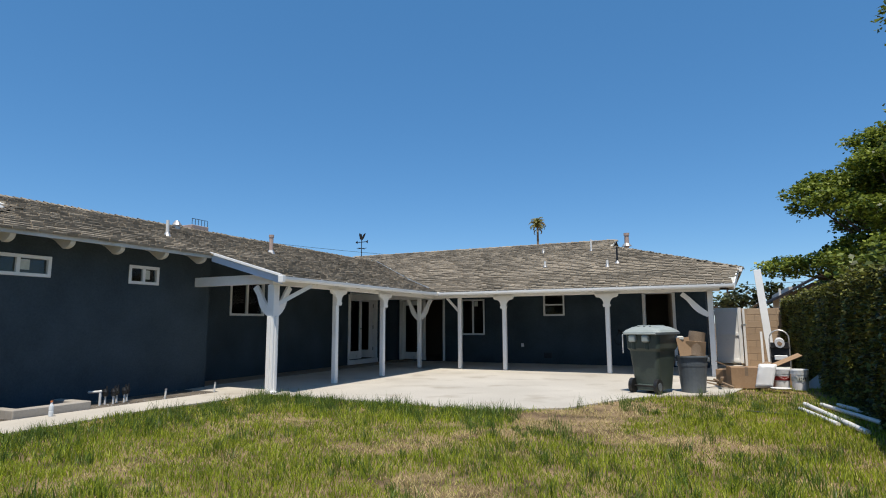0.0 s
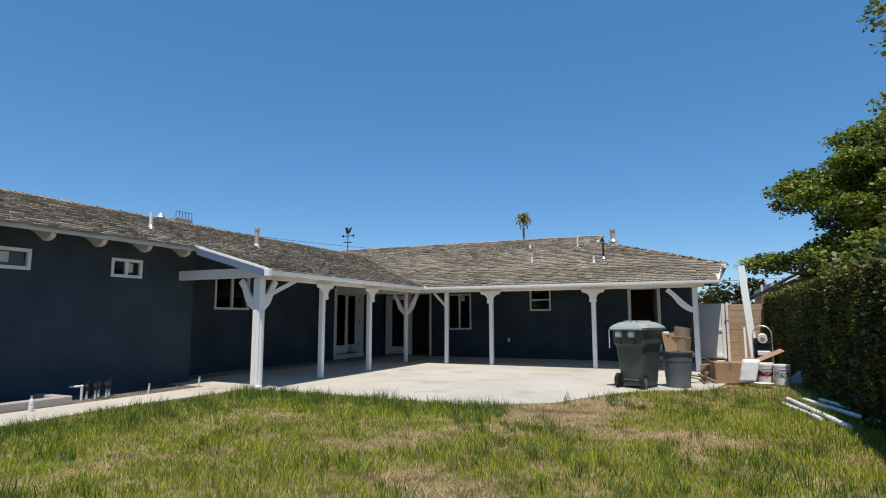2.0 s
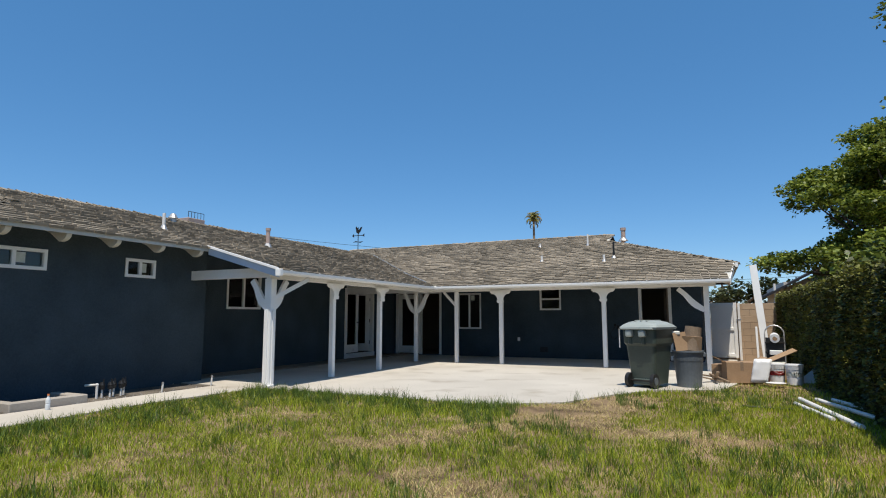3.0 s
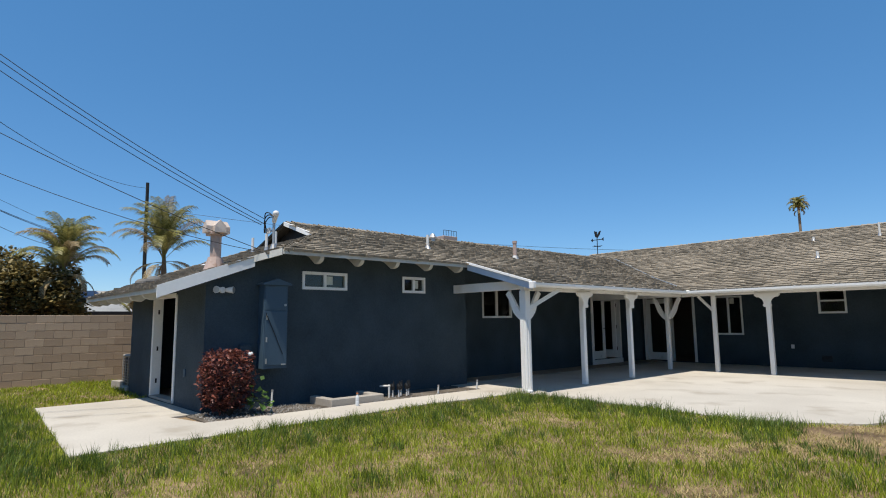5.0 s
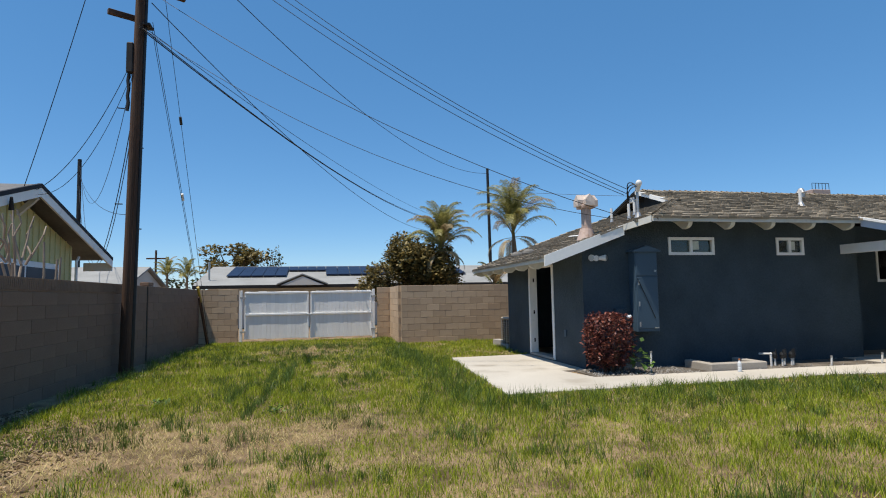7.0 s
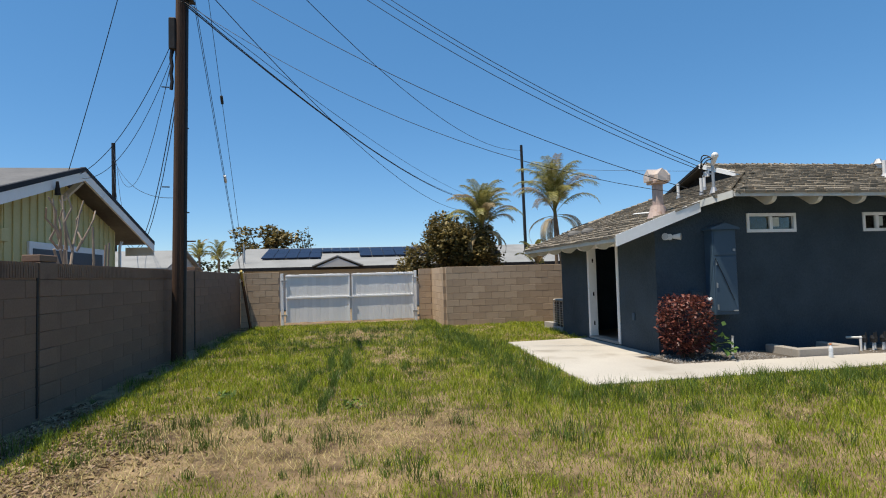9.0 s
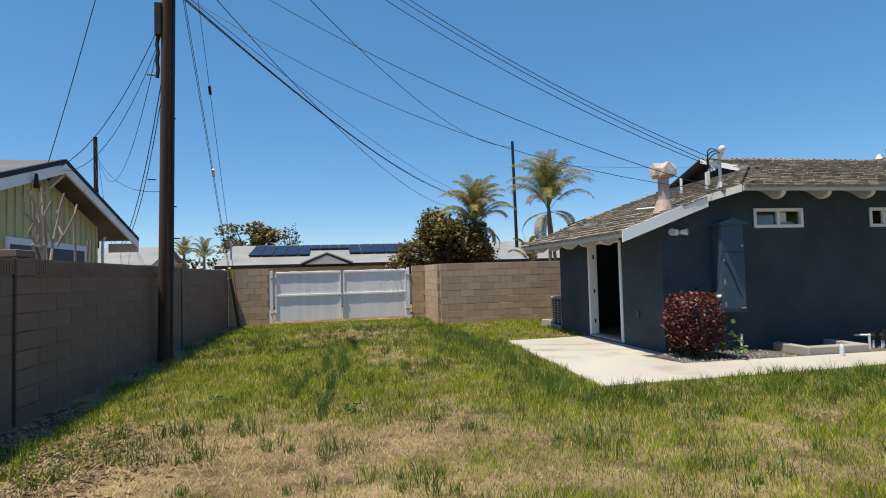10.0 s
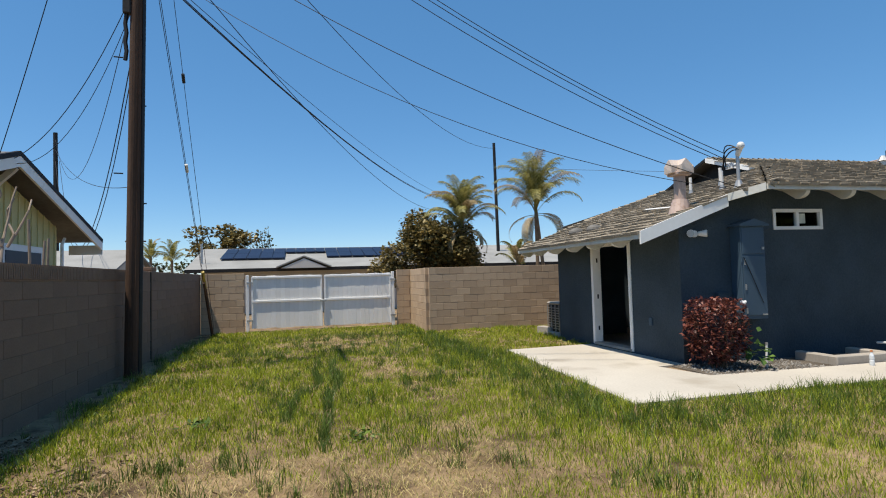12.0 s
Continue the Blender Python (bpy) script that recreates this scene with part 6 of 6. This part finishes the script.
def palm(name, at, trunk_h, fronds, length, label, lean=0.0, dry=0.35, trunks=1, droop=1.0, r=0.09):
    root = thing(name, at, label, "palm")
    bm = bmesh.new()
    for k in range(trunks):
        b = Vector((0.25 * k - 0.12 * (trunks - 1), 0.3 * k, 0))
        tp = Vector((lean * k, lean, trunk_h))
        last = b
        for i in range(1, 9):
            p = b.lerp(tp, i / 8)
            tube(bm, last, p, r * (1.3 - 0.03 * i), r * (1.28 - 0.03 * i), 8)
            last = p
    part("trunk", bm, M_SCRAP, root)
    for f in range(fronds):
        a = f * 2.399 + random.uniform(-0.25, 0.25)
        u = f / fronds
        el = 1.55 - 0.75 * u ** 1.2 + random.uniform(-0.1, 0.1)
        dead = u > 1 - dry * 0.35
        if dead:
            el = random.uniform(-0.15, 0.4)
        ln = length * (random.uniform(0.85, 1.1) if not dead else 0.7)
        d = Vector((math.cos(a), math.sin(a), 0))
        p = Vector((0, lean, trunk_h - 0.5 * u * min(1.0, length / 2)))
        rib, vs, fs = [p.copy()], [], []
        ang = el
        for i in range(14):
            p = p + (d * math.cos(ang) + Vector((0, 0, math.sin(ang)))) * ln / 14
            ang -= (0.01 + 0.20 * (i / 13) ** 1.3 + 0.05 * u) * droop
            rib.append(p.copy())
        side = d.cross(Vector((0, 0, 1)))
        for i in range(3, 14):
            for sub in (0, 0.25, 0.5, 0.75):
                q = rib[i].lerp(rib[i + 1], sub)
                dirn = (rib[i + 1] - rib[i]).normalized()
                ll = ln * 0.21 * (1.0 - 0.75 * abs((i + sub) / 14 - 0.5))
                for s in (-1, 1):
                    hang = Vector((0, 0, -0.35 - 0.75 * random.random()))
                    mid = q + (side * s * 0.9 + dirn * 0.8 + Vector((0, 0, 0.1))).normalized() * ll * 0.5
                    tip = mid + (side * s * 0.45 + dirn * 0.6 + hang).normalized() * ll * 0.55
                    k = len(vs)
                    wv = dirn * 0.013
                    vs += [q - wv, q + wv, mid + wv, mid - wv, tip]
                    fs += [(k, k + 1, k + 2, k + 3), (k + 3, k + 2, k + 4)]
        k = len(vs)
        nup = Vector((0, 0, 1))
        for i in range(15):
            w = 0.030 * (1 - i / 16)
            vs += [rib[i] - side * w, rib[i] + nup * w * 0.8, rib[i] + side * w]
        for i in range(14):
            c = k + 3 * i
            fs += [(c, c + 1, c + 4, c + 3), (c + 1, c + 2, c + 5, c + 4), (c + 2, c, c + 3, c + 5)]
        part("frond", raw_mesh("frond", vs, fs, L_PALMDRY if dead or random.random() < dry * 0.4 else L_PALM), None, root)
    return root


random.seed(9)
palm("palm_tree", (-22.0, 3.65, 0), 3.5, 34, 1.9, "bushy feather palm with brown-tipped fronds", -0.25, 0.5, 2, 1.12, 0.06)
palm("palm_tree", (-23.0, 6.75, 0), 4.25, 32, 2.4, "tall feather palm with arching fronds", -0.05, 0.5, 2, 1.12, 0.06)
palm("palm_tree", (-22.3, 5.6, 0), 1.9, 11, 1.2, "small young palm behind the block wall", 0.0, 0.35)
palm("distant_palm", (-50.0, -13.5, 0), 3.6, 14, 1.6, "small distant green feather palm", 0, 0.1)
palm("distant_palm", (-50.0, -12.0, 0), 3.4, 14, 1.8, "small distant green feather palm", 0, 0.1)
palm("fan_palm", (-19.8, 70.0, 0), 13.4, 46, 1.5, "tall slim palm far beyond the roof", 0.0, 0.3, 1, 1.6, 0.13)
cl = [(random.gauss(0, 0.55), random.uniform(-1.4, 1.4), random.uniform(1.6, 3.4), random.uniform(0.5, 0.75)) for i in range(22)]
clump_tree("dark_tree", (-22.6, 2.25, 0), cl, 1.4, 0.14, L_DARK, 0.12, 2400, "dark brown-green tree behind the block wall", flatten=0.9)
cl = [(random.gauss(0, 1.0), random.uniform(-2.3, 2.3), random.uniform(3.6, 5.6), random.uniform(0.6, 1.1)) for i in range(18)]
clump_tree("distant_tree", (-50.0, -8.4, 0), cl, 3.0, 0.25, L_DARK, 0.30, 180, "distant rounded brown-green tree", flatten=0.7)
for y, h in ((-5.6, 5.6), (-4.9, 5.9)):
    cl = [(random.gauss(0, 0.2), random.gauss(0, 0.2), 3.0 + k * (h - 3.0) / 8, 0.55 - 0.04 * k) for k in range(9)]
    clump_tree("distant_conifer", (-52.0, y, 0), cl, 2.6, 0.12, L_FAR, 0.22, 160, "small dark distant conifer", flatten=0.9)
cl = [(random.gauss(0, 0.8), random.uniform(-6, 6), random.uniform(2.2, 3.6), random.uniform(0.7, 1.1)) for i in range(26)]
clump_tree("distant_greenery", (-62.0, -19.0, 0), cl, 2.0, 0.2, L_FAR, 0.35, 110, "low distant greenery along the skyline", "trees", 0.7)
cl = [(random.uniform(-5, 5), random.gauss(0, 0.8), random.uniform(2.0, 4.0), random.uniform(0.8, 1.3)) for i in range(24)]
clump_tree("distant_greenery", (2.0, 55.0, 0), cl, 2.0, 0.2, L_FAR, 0.35, 110, "low distant greenery beyond the side gate", "trees", 0.7)

# bare pruned tree by the neighbour's window
t = thing("bare_tree", (-11.2, -6.3, 0), "pruned bare pale-branched tree beside the boundary wall", "tree")
bm = bmesh.new()
M_PALE = material("pale_bark", (0.26, 0.20, 0.15), (0.40, 0.32, 0.25), 0.85, big=3, fine=20, bump=0.3)
limb(bm, (0, 0, 0), (0, 0, 1.3), 0.07, 0.05, 0.02)
part("trunk", bm, M_PALE, t)
for dx, dz in ((-0.55, 2.95), (-0.25, 3.1), (0.1, 3.15), (0.4, 3.05), (0.62, 2.85)):
    bm = bmesh.new()
    limb(bm, (0, 0, 1.25), (dx * 0.55, random.uniform(-0.1, 0.1), 2.1), 0.03, 0.022, 0.02, 3)
    for k in (-0.12, 0.13):
        limb(bm, (dx * 0.55, 0, 2.1), (dx + k, random.uniform(-0.2, 0.2), dz - abs(k)), 0.02, 0.012, 0.03, 4)
    part("branch", bm, M_PALE, t)
for x, z in ((-12.55, 2.6), (-13.3, 2.35), (-13.15, 2.3), (-11.5, 2.4)):
    bm = bmesh.new()
    limb(bm, (0, 0, 0), (0.04, 0.05, z), 0.03, 0.02, 0.02, 4)
    s = thing("bare_sapling", (x, -6.5, 0), "bare pruned sapling stem above the wall", "sapling", "bare saplings")
    part("stem", bm, M_PALE, s)

# ---- shingles ----
def inside(p, poly):
    r, j = False, len(poly) - 1
    for i in range(len(poly)):
        (xi, yi), (xj, yj) = poly[i], poly[j]
        if (yi > p[1]) != (yj > p[1]) and p[0] < (xj - xi) * (p[1] - yi) / (yj - yi) + xi:
            r = not r
        j = i
    return r


random.seed(21)
wedge = raw_mesh("shingle", [(-0.5, 0, 0), (0.5, 0, 0), (0.5, 0, 1), (-0.5, 0, 1), (-0.5, 1, 0), (0.5, 1, 0)], [(0, 1, 2, 3), (3, 2, 5, 4), (0, 3, 4), (1, 5, 2)], M_SHINGLE_ONE)
rest_v, rest_f, singles = [], [], 0
COURSE = 0.21
for key, pts in PLANES.items():
    pts = [Vector(p) for p in pts]
    nrm = (pts[1] - pts[0]).cross(pts[2] - pts[0]).normalized()
    if nrm.z < 0:
        nrm = -nrm
    u = Vector((0, 0, 1)).cross(nrm).normalized()
    v = nrm.cross(u)
    o = min(pts, key=lambda p: p.z)
    flat = [((p - o).dot(u), (p - o).dot(v)) for p in pts]
    umin, umax, vmax = min(f[0] for f in flat), max(f[0] for f in flat), max(f[1] for f in flat)
    valley = key in ("wing_east", "wing_patio", "back_south", "back_patio")
    row = 0
    y = -0.055
    while y < vmax:
        x = umin - 0.09 * (row % 2) - 0.05 * (row % 3)
        while x < umax:
            w = random.uniform(0.15, 0.23)
            dy = random.uniform(-0.028, 0.028) if row else random.uniform(-0.015, 0.005)
            c = (x + w / 2, y + 0.12)
            if inside(c, flat) and (inside((x + w * 0.12, y + 0.06), flat) and inside((x + w * 0.88, y + 0.06), flat) or random.random() < 0.5):
                t = random.uniform(0.034, 0.056)
                base = o + u * (x + w / 2) + v * (y + dy) + nrm * 0.004
                m = Matrix(((u.x * (w - 0.012), v.x * 0.36, nrm.x * t, base.x), (u.y * (w - 0.012), v.y * 0.36, nrm.y * t, base.y), (u.z * (w - 0.012), v.z * 0.36, nrm.z * t, base.z), (0, 0, 0, 1)))
                if key == "wing_east" and base.y < 7.6 and y < 1.6 and singles < 300:
                    ob = new("shingle", wedge)
                    ob.parent = roof
                    ob.matrix_basis = m
                    singles += 1
                else:
                    k = len(rest_v)
                    rest_v += [m @ q.co for q in wedge.vertices]
                    rest_f += [(k, k + 1, k + 2, k + 3), (k + 3, k + 2, k + 5, k + 4), (k, k + 3, k + 4), (k + 1, k + 5, k + 2)]
            x += w
        y += COURSE
        row += 1
ob = new("shingles", raw_mesh("shingles", rest_v, rest_f, M_SHINGLE))
ob.parent = roof
tagged(ob, "weathered grey-brown shingles", kind="stuff")

# ridge and hip caps
cv, cf = [], []
for a, b in (((EX, 4.75, EZ), (GXR, GY, GZ)), ((RGX, GY, RGZ), (RGX, EY + (EX - RGX), RGZ)), ((HXE, EY, EZ), (HX, 23.0 - (RGZ2 - HZ) / S, HZ)), ((-15.2, RGY, RGZ2), (HX, RGY, RGZ2)), ((-15.3, 4.75, EZ), (GXL, GY, GZ)), ((-15.0, 2.85, 2.08), (-15.3, 4.75, EZ))):
    a, b = Vector(a), Vector(b)
    d = (b - a).normalized()
    n_caps = int((b - a).length / 0.15)
    side = d.cross(Vector((0, 0, 1))).normalized()
    upv = side.cross(d)
    for i in range(n_caps):
        p = a + d * (i * 0.15)
        wd = random.uniform(0.10, 0.135)
        lift = random.uniform(0.035, 0.06)
        k = len(cv)
        for s, hh in ((0.0, lift), (0.26, 0.012)):
            q = p + d * s
            cv += [q - side * wd + upv * (hh - 0.045), q + upv * (hh + 0.012), q + side * wd + upv * (hh - 0.045)]
        cv += [p - side * wd + upv * (-0.06), p + side * wd + upv * (-0.06)]
        cf += [(k, k + 1, k + 4, k + 3), (k + 1, k + 2, k + 5, k + 4), (k, k + 6, k + 1), (k + 1, k + 7, k + 2)]
ob = new("ridge_caps", raw_mesh("ridge_caps", cv, cf, M_SHINGLE))
ob.parent = roof
tagged(ob, "overlapping ridge and hip cap shingles", kind="stuff")

# ---- grass ----
G_GREEN = leafy("lawn_green", (0.135, 0.190, 0.008), (0.42, 0.48, 0.036), 0.5, 0.35)
G_DRY = leafy("lawn_straw", (0.25, 0.198, 0.072), (0.55, 0.45, 0.20), 0.7, 0.2)
G_WEED = leafy("lawn_dark_tuft", (0.045, 0.090, 0.012), (0.15, 0.22, 0.035), 0.45, 0.25)
PAVE1 = [(-13.05, 1.75), (-7.95, 1.45), (-8.05, 5.0), (-8.2, 7.0), (-8.0, 9.37), (-8.2, 9.38), (-6.5, 9.4), (-3.5, 9.2), (-2.9, 9.45), (-2.2, 9.95), (-1.6, 11.3), (-1.1, 12.1), (0.1, 12.7), (0.5, 14.5), (0.62, 21.4), (-14.3, 21.4), (-14.3, 3.6), (-13.2, 3.69)]
rng = np.random.default_rng(4)


def in_poly(px, py, poly):
    r = np.zeros(len(px), bool)
    j = len(poly) - 1
    for i in range(len(poly)):
        (xi, yi), (xj, yj) = poly[i], poly[j]
        if yi != yj:
            r ^= ((yi > py) != (yj > py)) & (px < (xj - xi) * (py - yi) / (yj - yi) + xi)
        j = i
    return r


def lattice(seed, scale, px, py):
    """Smooth value noise over the plan, 0 to 1."""
    g = np.random.default_rng(seed).random((256, 256))
    x, y = px / scale + 97.3, py / scale + 61.7
    i, j = np.floor(x).astype(int), np.floor(y).astype(int)
    fx, fy = x - i, y - j
    fx, fy = fx * fx * (3 - 2 * fx), fy * fy * (3 - 2 * fy)
    a, b, c, d = g[i % 256, j % 256], g[(i + 1) % 256, j % 256], g[i % 256, (j + 1) % 256], g[(i + 1) % 256, (j + 1) % 256]
    return (a * (1 - fx) + b * fx) * (1 - fy) + (c * (1 - fx) + d * fx) * fy


def blades(name, px, py, ln, lean, wid, mat, label):
    n = len(px)
    az, tw = rng.uniform(0, 2 * np.pi, n), rng.uniform(0, 2 * np.pi, n)
    dx, dy = np.cos(az), np.sin(az)
    wx, wy = np.cos(tw) * wid / 2, np.sin(tw) * wid / 2
    z0 = np.full(n, -0.03)
    co = np.zeros((n, 5, 3))
    r1, h1 = ln * 0.5 * np.sin(lean * 0.5), ln * 0.5 * np.cos(lean * 0.5)
    r2, h2 = r1 + ln * 0.5 * np.sin(lean * 1.25), h1 + ln * 0.5 * np.cos(lean * 1.25)
    for k, (r, h, s) in enumerate(((0, 0, -1), (0, 0, 1), (r1, h1, 0.8), (r1, h1, -0.8), (r2, h2, 0))):
        co[:, k, 0], co[:, k, 1], co[:, k, 2] = px + dx * r + wx * s, py + dy * r + wy * s, z0 + np.maximum(h, 0.006)
    me = bpy.data.meshes.new(name)
    me.vertices.add(n * 5)
    me.vertices.foreach_set("co", co.ravel())
    base = np.arange(n)[:, None] * 5
    loops = np.concatenate([base + np.array([[0, 1, 2, 3]]), base + np.array([[3, 2, 4]])], 1).ravel()
    me.loops.add(len(loops))
    me.loops.foreach_set("vertex_index", loops)
    starts = (np.arange(n)[:, None] * 7 + np.array([[0, 4]])).ravel()
    me.polygons.add(n * 2)
    me.polygons.foreach_set("loop_start", starts)
    me.materials.append(mat)
    me.update(calc_edges=True)
    return tagged(new(name, me), label, "grass", kind="stuff")


N = 1400000
gx, gy = rng.uniform(-20.5, 3.0, N), rng.uniform(-5.2, 15.0, N)
keep = ~in_poly(gx, gy, PAVE1) & ~((gx < -14.3) & (gy > 5.2)) & ~((gy > 1.2) & (gx < -18.0)) & ~((gx > 1.9) & (gy > 5.5))
keep &= ~((gy > 12.0) & (rng.random(N) < 0.4))
dist = np.hypot(gx + 0.8, gy + 0.8)
dens = np.clip(1.25 - dist / 13.0, 0.28, 1.0)
keep &= rng.random(N) < dens
gx, gy = gx[keep], gy[keep]
dist = np.hypot(gx + 0.8, gy + 0.8)
wide = 0.0052 + 0.0006 * np.clip(dist - 5, 0, 12)
# lush near the paving and left of the wheel tracks, dry in the open
def hill(cx, cy, rx, ry):
    return np.exp(-(((gx - cx) / rx) ** 2 + ((gy - cy) / ry) ** 2))


edge = np.clip(1 - np.abs(np.where(gx > -8.3, gy - 9.0, 9)) / 1.6, 0, 1) * (gx < -2.6)
edge = np.maximum(edge, np.clip(1 - np.abs(gx + 7.3) / 1.7, 0, 1) * (gy > 0.6))
edge = np.maximum(edge, np.clip(1 - np.abs(gy - 0.9) / 0.9, 0, 1) * (gx < -7.2))
patch = 0.36 * lattice(1, 1.5, gx, gy) + 0.38 * lattice(2, 0.45, gx, gy) + 0.26 * lattice(3, 0.16, gx, gy)
field = 1.25 * np.clip((-gx - 7.2) / 1.2, 0, 1) * np.clip((-0.9 - gy) / 0.8, 0, 1) * np.clip((15.5 + gx) / 1.2, 0, 1)
bare = 2.6 * hill(-2.35, 9.05, 0.75, 0.35) + 2.6 * hill(-1.55, 10.1, 0.4, 0.95) + 1.0 * hill(-1.7, 8.2, 0.6, 0.35) + 0.5 * hill(0.1, 7.8, 0.9, 0.5) + 0.35 * hill(-5.0, 7.2, 1.0, 0.5)
bare += 1.0 * hill(-17.2, -1.1, 1.7, 1.1) + 1.3 * hill(-6.2, -3.7, 1.4, 0.9) + 0.95 * hill(-5.9, -2.1, 1.2, 0.9) + 0.4 * hill(-6.6, -0.6, 1.0, 0.7) + 0.3 * hill(-3.5, -1.0, 1.6, 1.2) + 2.2 * np.clip((-4.70 - gy) / 0.12, 0, 1)
bare *= 0.45 + 1.1 * lattice(9, 0.33, gx, gy)
lush = 0.76 + (patch - 0.5) * 2.0 + 0.42 * edge + 0.32 * field - 0.8 * bare
wob = 0.10 * np.sin(gx * 1.3) + 0.05 * np.sin(gx * 3.1)
track_and_shade = (np.abs(gy + 2.33 - 0.10 * (-8.7 - gx) + wob) < 0.06) & (gx > -13.0) & (gx < -8.4)
track_and_shade |= (np.abs(gy + 1.98 - 0.055 * (-7.4 - gx) + 0.6 * wob) < 0.06) & (gx > -12.9) & (gx < -7.3)
# cast-shadow strip across the far lawn, put in as darker, taller grass
track_and_shade |= (np.abs(gx + 14.1 - 0.16 * gy + 0.15 * np.sin(gy * 2.3)) < 0.12) & (gy > -3.8) & (gy < 0.6) & (lattice(12, 0.3, gx, gy) > 0.35)
dark = track_and_shade | (rng.random(len(gx)) < np.clip(edge - 0.25, 0, 1) * 0.55 + 0.08 * (lattice(14, 0.5, gx, gy) > 0.62))
is_green = (rng.random(len(gx)) < np.clip((lush - 0.10) * 1.75, 0.10, 0.96)) | (track_and_shade & (rng.random(len(gx)) < 0.8))
gone = (rng.random(len(gx)) < np.clip(0.45 - lush, 0, 0.6) * 0.6) | (rng.random(len(gx)) < bare * 0.55)
g = is_green & (~gone | track_and_shade)
h = (0.030 + 0.055 * np.clip(lush, 0, 1.2)) * rng.uniform(0.5, 1.4, len(gx)) * (0.55 + 0.9 * lattice(6, 0.28, gx, gy)) * np.where(track_and_shade, 1.75, np.where(dark, 1.25, 1))
for nm, pick, mat, txt in (("lawn_grass", g & ~dark, G_GREEN, "patchy green lawn grass"), ("lawn_track_grass", g & dark, G_WEED, "darker lush grass in wheel tracks and along the paving, and a cast-shadow strip drawn as dark grass")):
    blades(nm, gx[pick], gy[pick], h[pick], rng.uniform(0.15, 0.9, pick.sum()), wide[pick], mat, txt)
s = ~is_green & ~(rng.random(len(gx)) < 0.12) & ~(rng.random(len(gx)) < bare * 0.45)
blades("lawn_straw", gx[s], gy[s], rng.uniform(0.03, 0.085, s.sum()), rng.uniform(0.7, 1.5, s.sum()), wide[s], G_DRY, "dry straw-coloured grass lying in patches")
# long loose straw stems on the dry ground
k = rng.choice(np.flatnonzero((lush < 0.25) & (gy > -4.7)), 2600)
blades("loose_straw", gx[k], gy[k], rng.uniform(0.08, 0.26, len(k)), rng.uniform(1.35, 1.55, len(k)), np.full(len(k), 0.0048), G_DRY, "loose straw stems lying on the bare ground")
# wood chips beside the boundary wall
C = 9000
cx, cy = rng.uniform(-8.8, -4.2, C), rng.uniform(-5.15, -2.3, C)
ok = rng.random(C) < 1.1 * np.exp(-(((cx + 6.0) / 1.3) ** 2 + ((cy + 4.2) / 0.65) ** 2)) + 0.5 * (cy < -4.75)
cx, cy = cx[ok], cy[ok]
vs, fs = [], []
for x, y in zip(cx, cy):
    a, l, w, q = rng.uniform(0, 6.28), rng.uniform(0.02, 0.06), rng.uniform(0.006, 0.016), rng.uniform(-0.01, 0.02)
    ux, uy = math.cos(a), math.sin(a)
    k = len(vs)
    for sl, sw in ((-1, -1), (1, -1), (1, 1), (-1, 1)):
        vs.append((x + ux * l / 2 * sl - uy * w / 2 * sw, y + uy * l / 2 * sl + ux * w / 2 * sw, -0.018 + q * (sl + 1) / 2 + 0.004 * sw))
    fs.append((k, k + 1, k + 2, k + 3))
    vs += [(vx, vy, vz - 0.008) for vx, vy, vz in vs[k:k + 4]]
    fs += [(k + i, k + 4 + i, k + 4 + (i + 1) % 4, k + (i + 1) % 4) for i in range(4)]
M_CHIP = material("wood_chip", (0.11, 0.07, 0.04), (0.38, 0.27, 0.175), 0.9, big=3, fine=40, bump=0.2, island=0.8)
solid("wood_chips", raw_mesh("wood_chips", vs, fs, M_CHIP), None, "scattered brown wood chips beside the boundary wall", "wood chips", kind="stuff")
# tall dark tufts
T = 2300
tx, ty = rng.uniform(-18, 1.6, T * 4), rng.uniform(-5.0, 12.5, T * 4)
ok = ~in_poly(tx, ty, PAVE1) & ~((ty > 1.2) & (tx < -13.0)) & ~(np.hypot(tx + 2.0, ty - 9.3) < 0.8)
e2 = np.clip(1 - np.abs(np.where(tx > -8.3, ty - 8.9, 9)) / 1.2, 0, 1) * (tx < -2.6) + np.clip(1 - np.abs(ty - 1.1) / 0.9, 0, 1) * (tx < -7.2) + 0.6 * np.clip(1 - np.abs(ty + 4.55) / 0.3, 0, 1) * (tx < -7.5)
ok &= rng.random(len(tx)) < 0.05 + 0.34 * (lattice(15, 0.8, tx, ty) > 0.55) + 0.7 * e2
tx, ty = tx[ok][:T], ty[ok][:T]
per = 30
big = np.repeat(rng.uniform(0.4, 1.0, len(tx)) ** 1.5, per)
bx = np.repeat(tx, per) + rng.normal(0, 0.075, len(tx) * per) * big
by = np.repeat(ty, per) + rng.normal(0, 0.075, len(tx) * per) * big
bl = 0.24 * big * rng.uniform(0.45, 1.1, len(tx) * per) + 0.03
b_ok = ~in_poly(bx, by, PAVE1)
blades("grass_tufts", bx[b_ok], by[b_ok], bl[b_ok], rng.uniform(0.1, 0.9, b_ok.sum()), np.full(b_ok.sum(), 0.0065), G_WEED, "taller dark green grass tufts")
# broad-leaved weeds
random.seed(3)
for x, y in ((-8.6, -3.3), (-7.6, -1.7)):
    t = thing("lawn_weed", (x, y, -0.02), "low broad-leaved weed in the lawn", "weed", "lawn weeds")
    sp = [((random.gauss(0, 0.07), random.gauss(0, 0.07), random.uniform(0.01, 0.07)), (random.gauss(0, 0.6), random.gauss(0, 0.6), 0.5)) for i in range(40)]
    part("leaves", leaves("leaves", sp, 0.08, G_WEED, ratio=0.22), None, t)
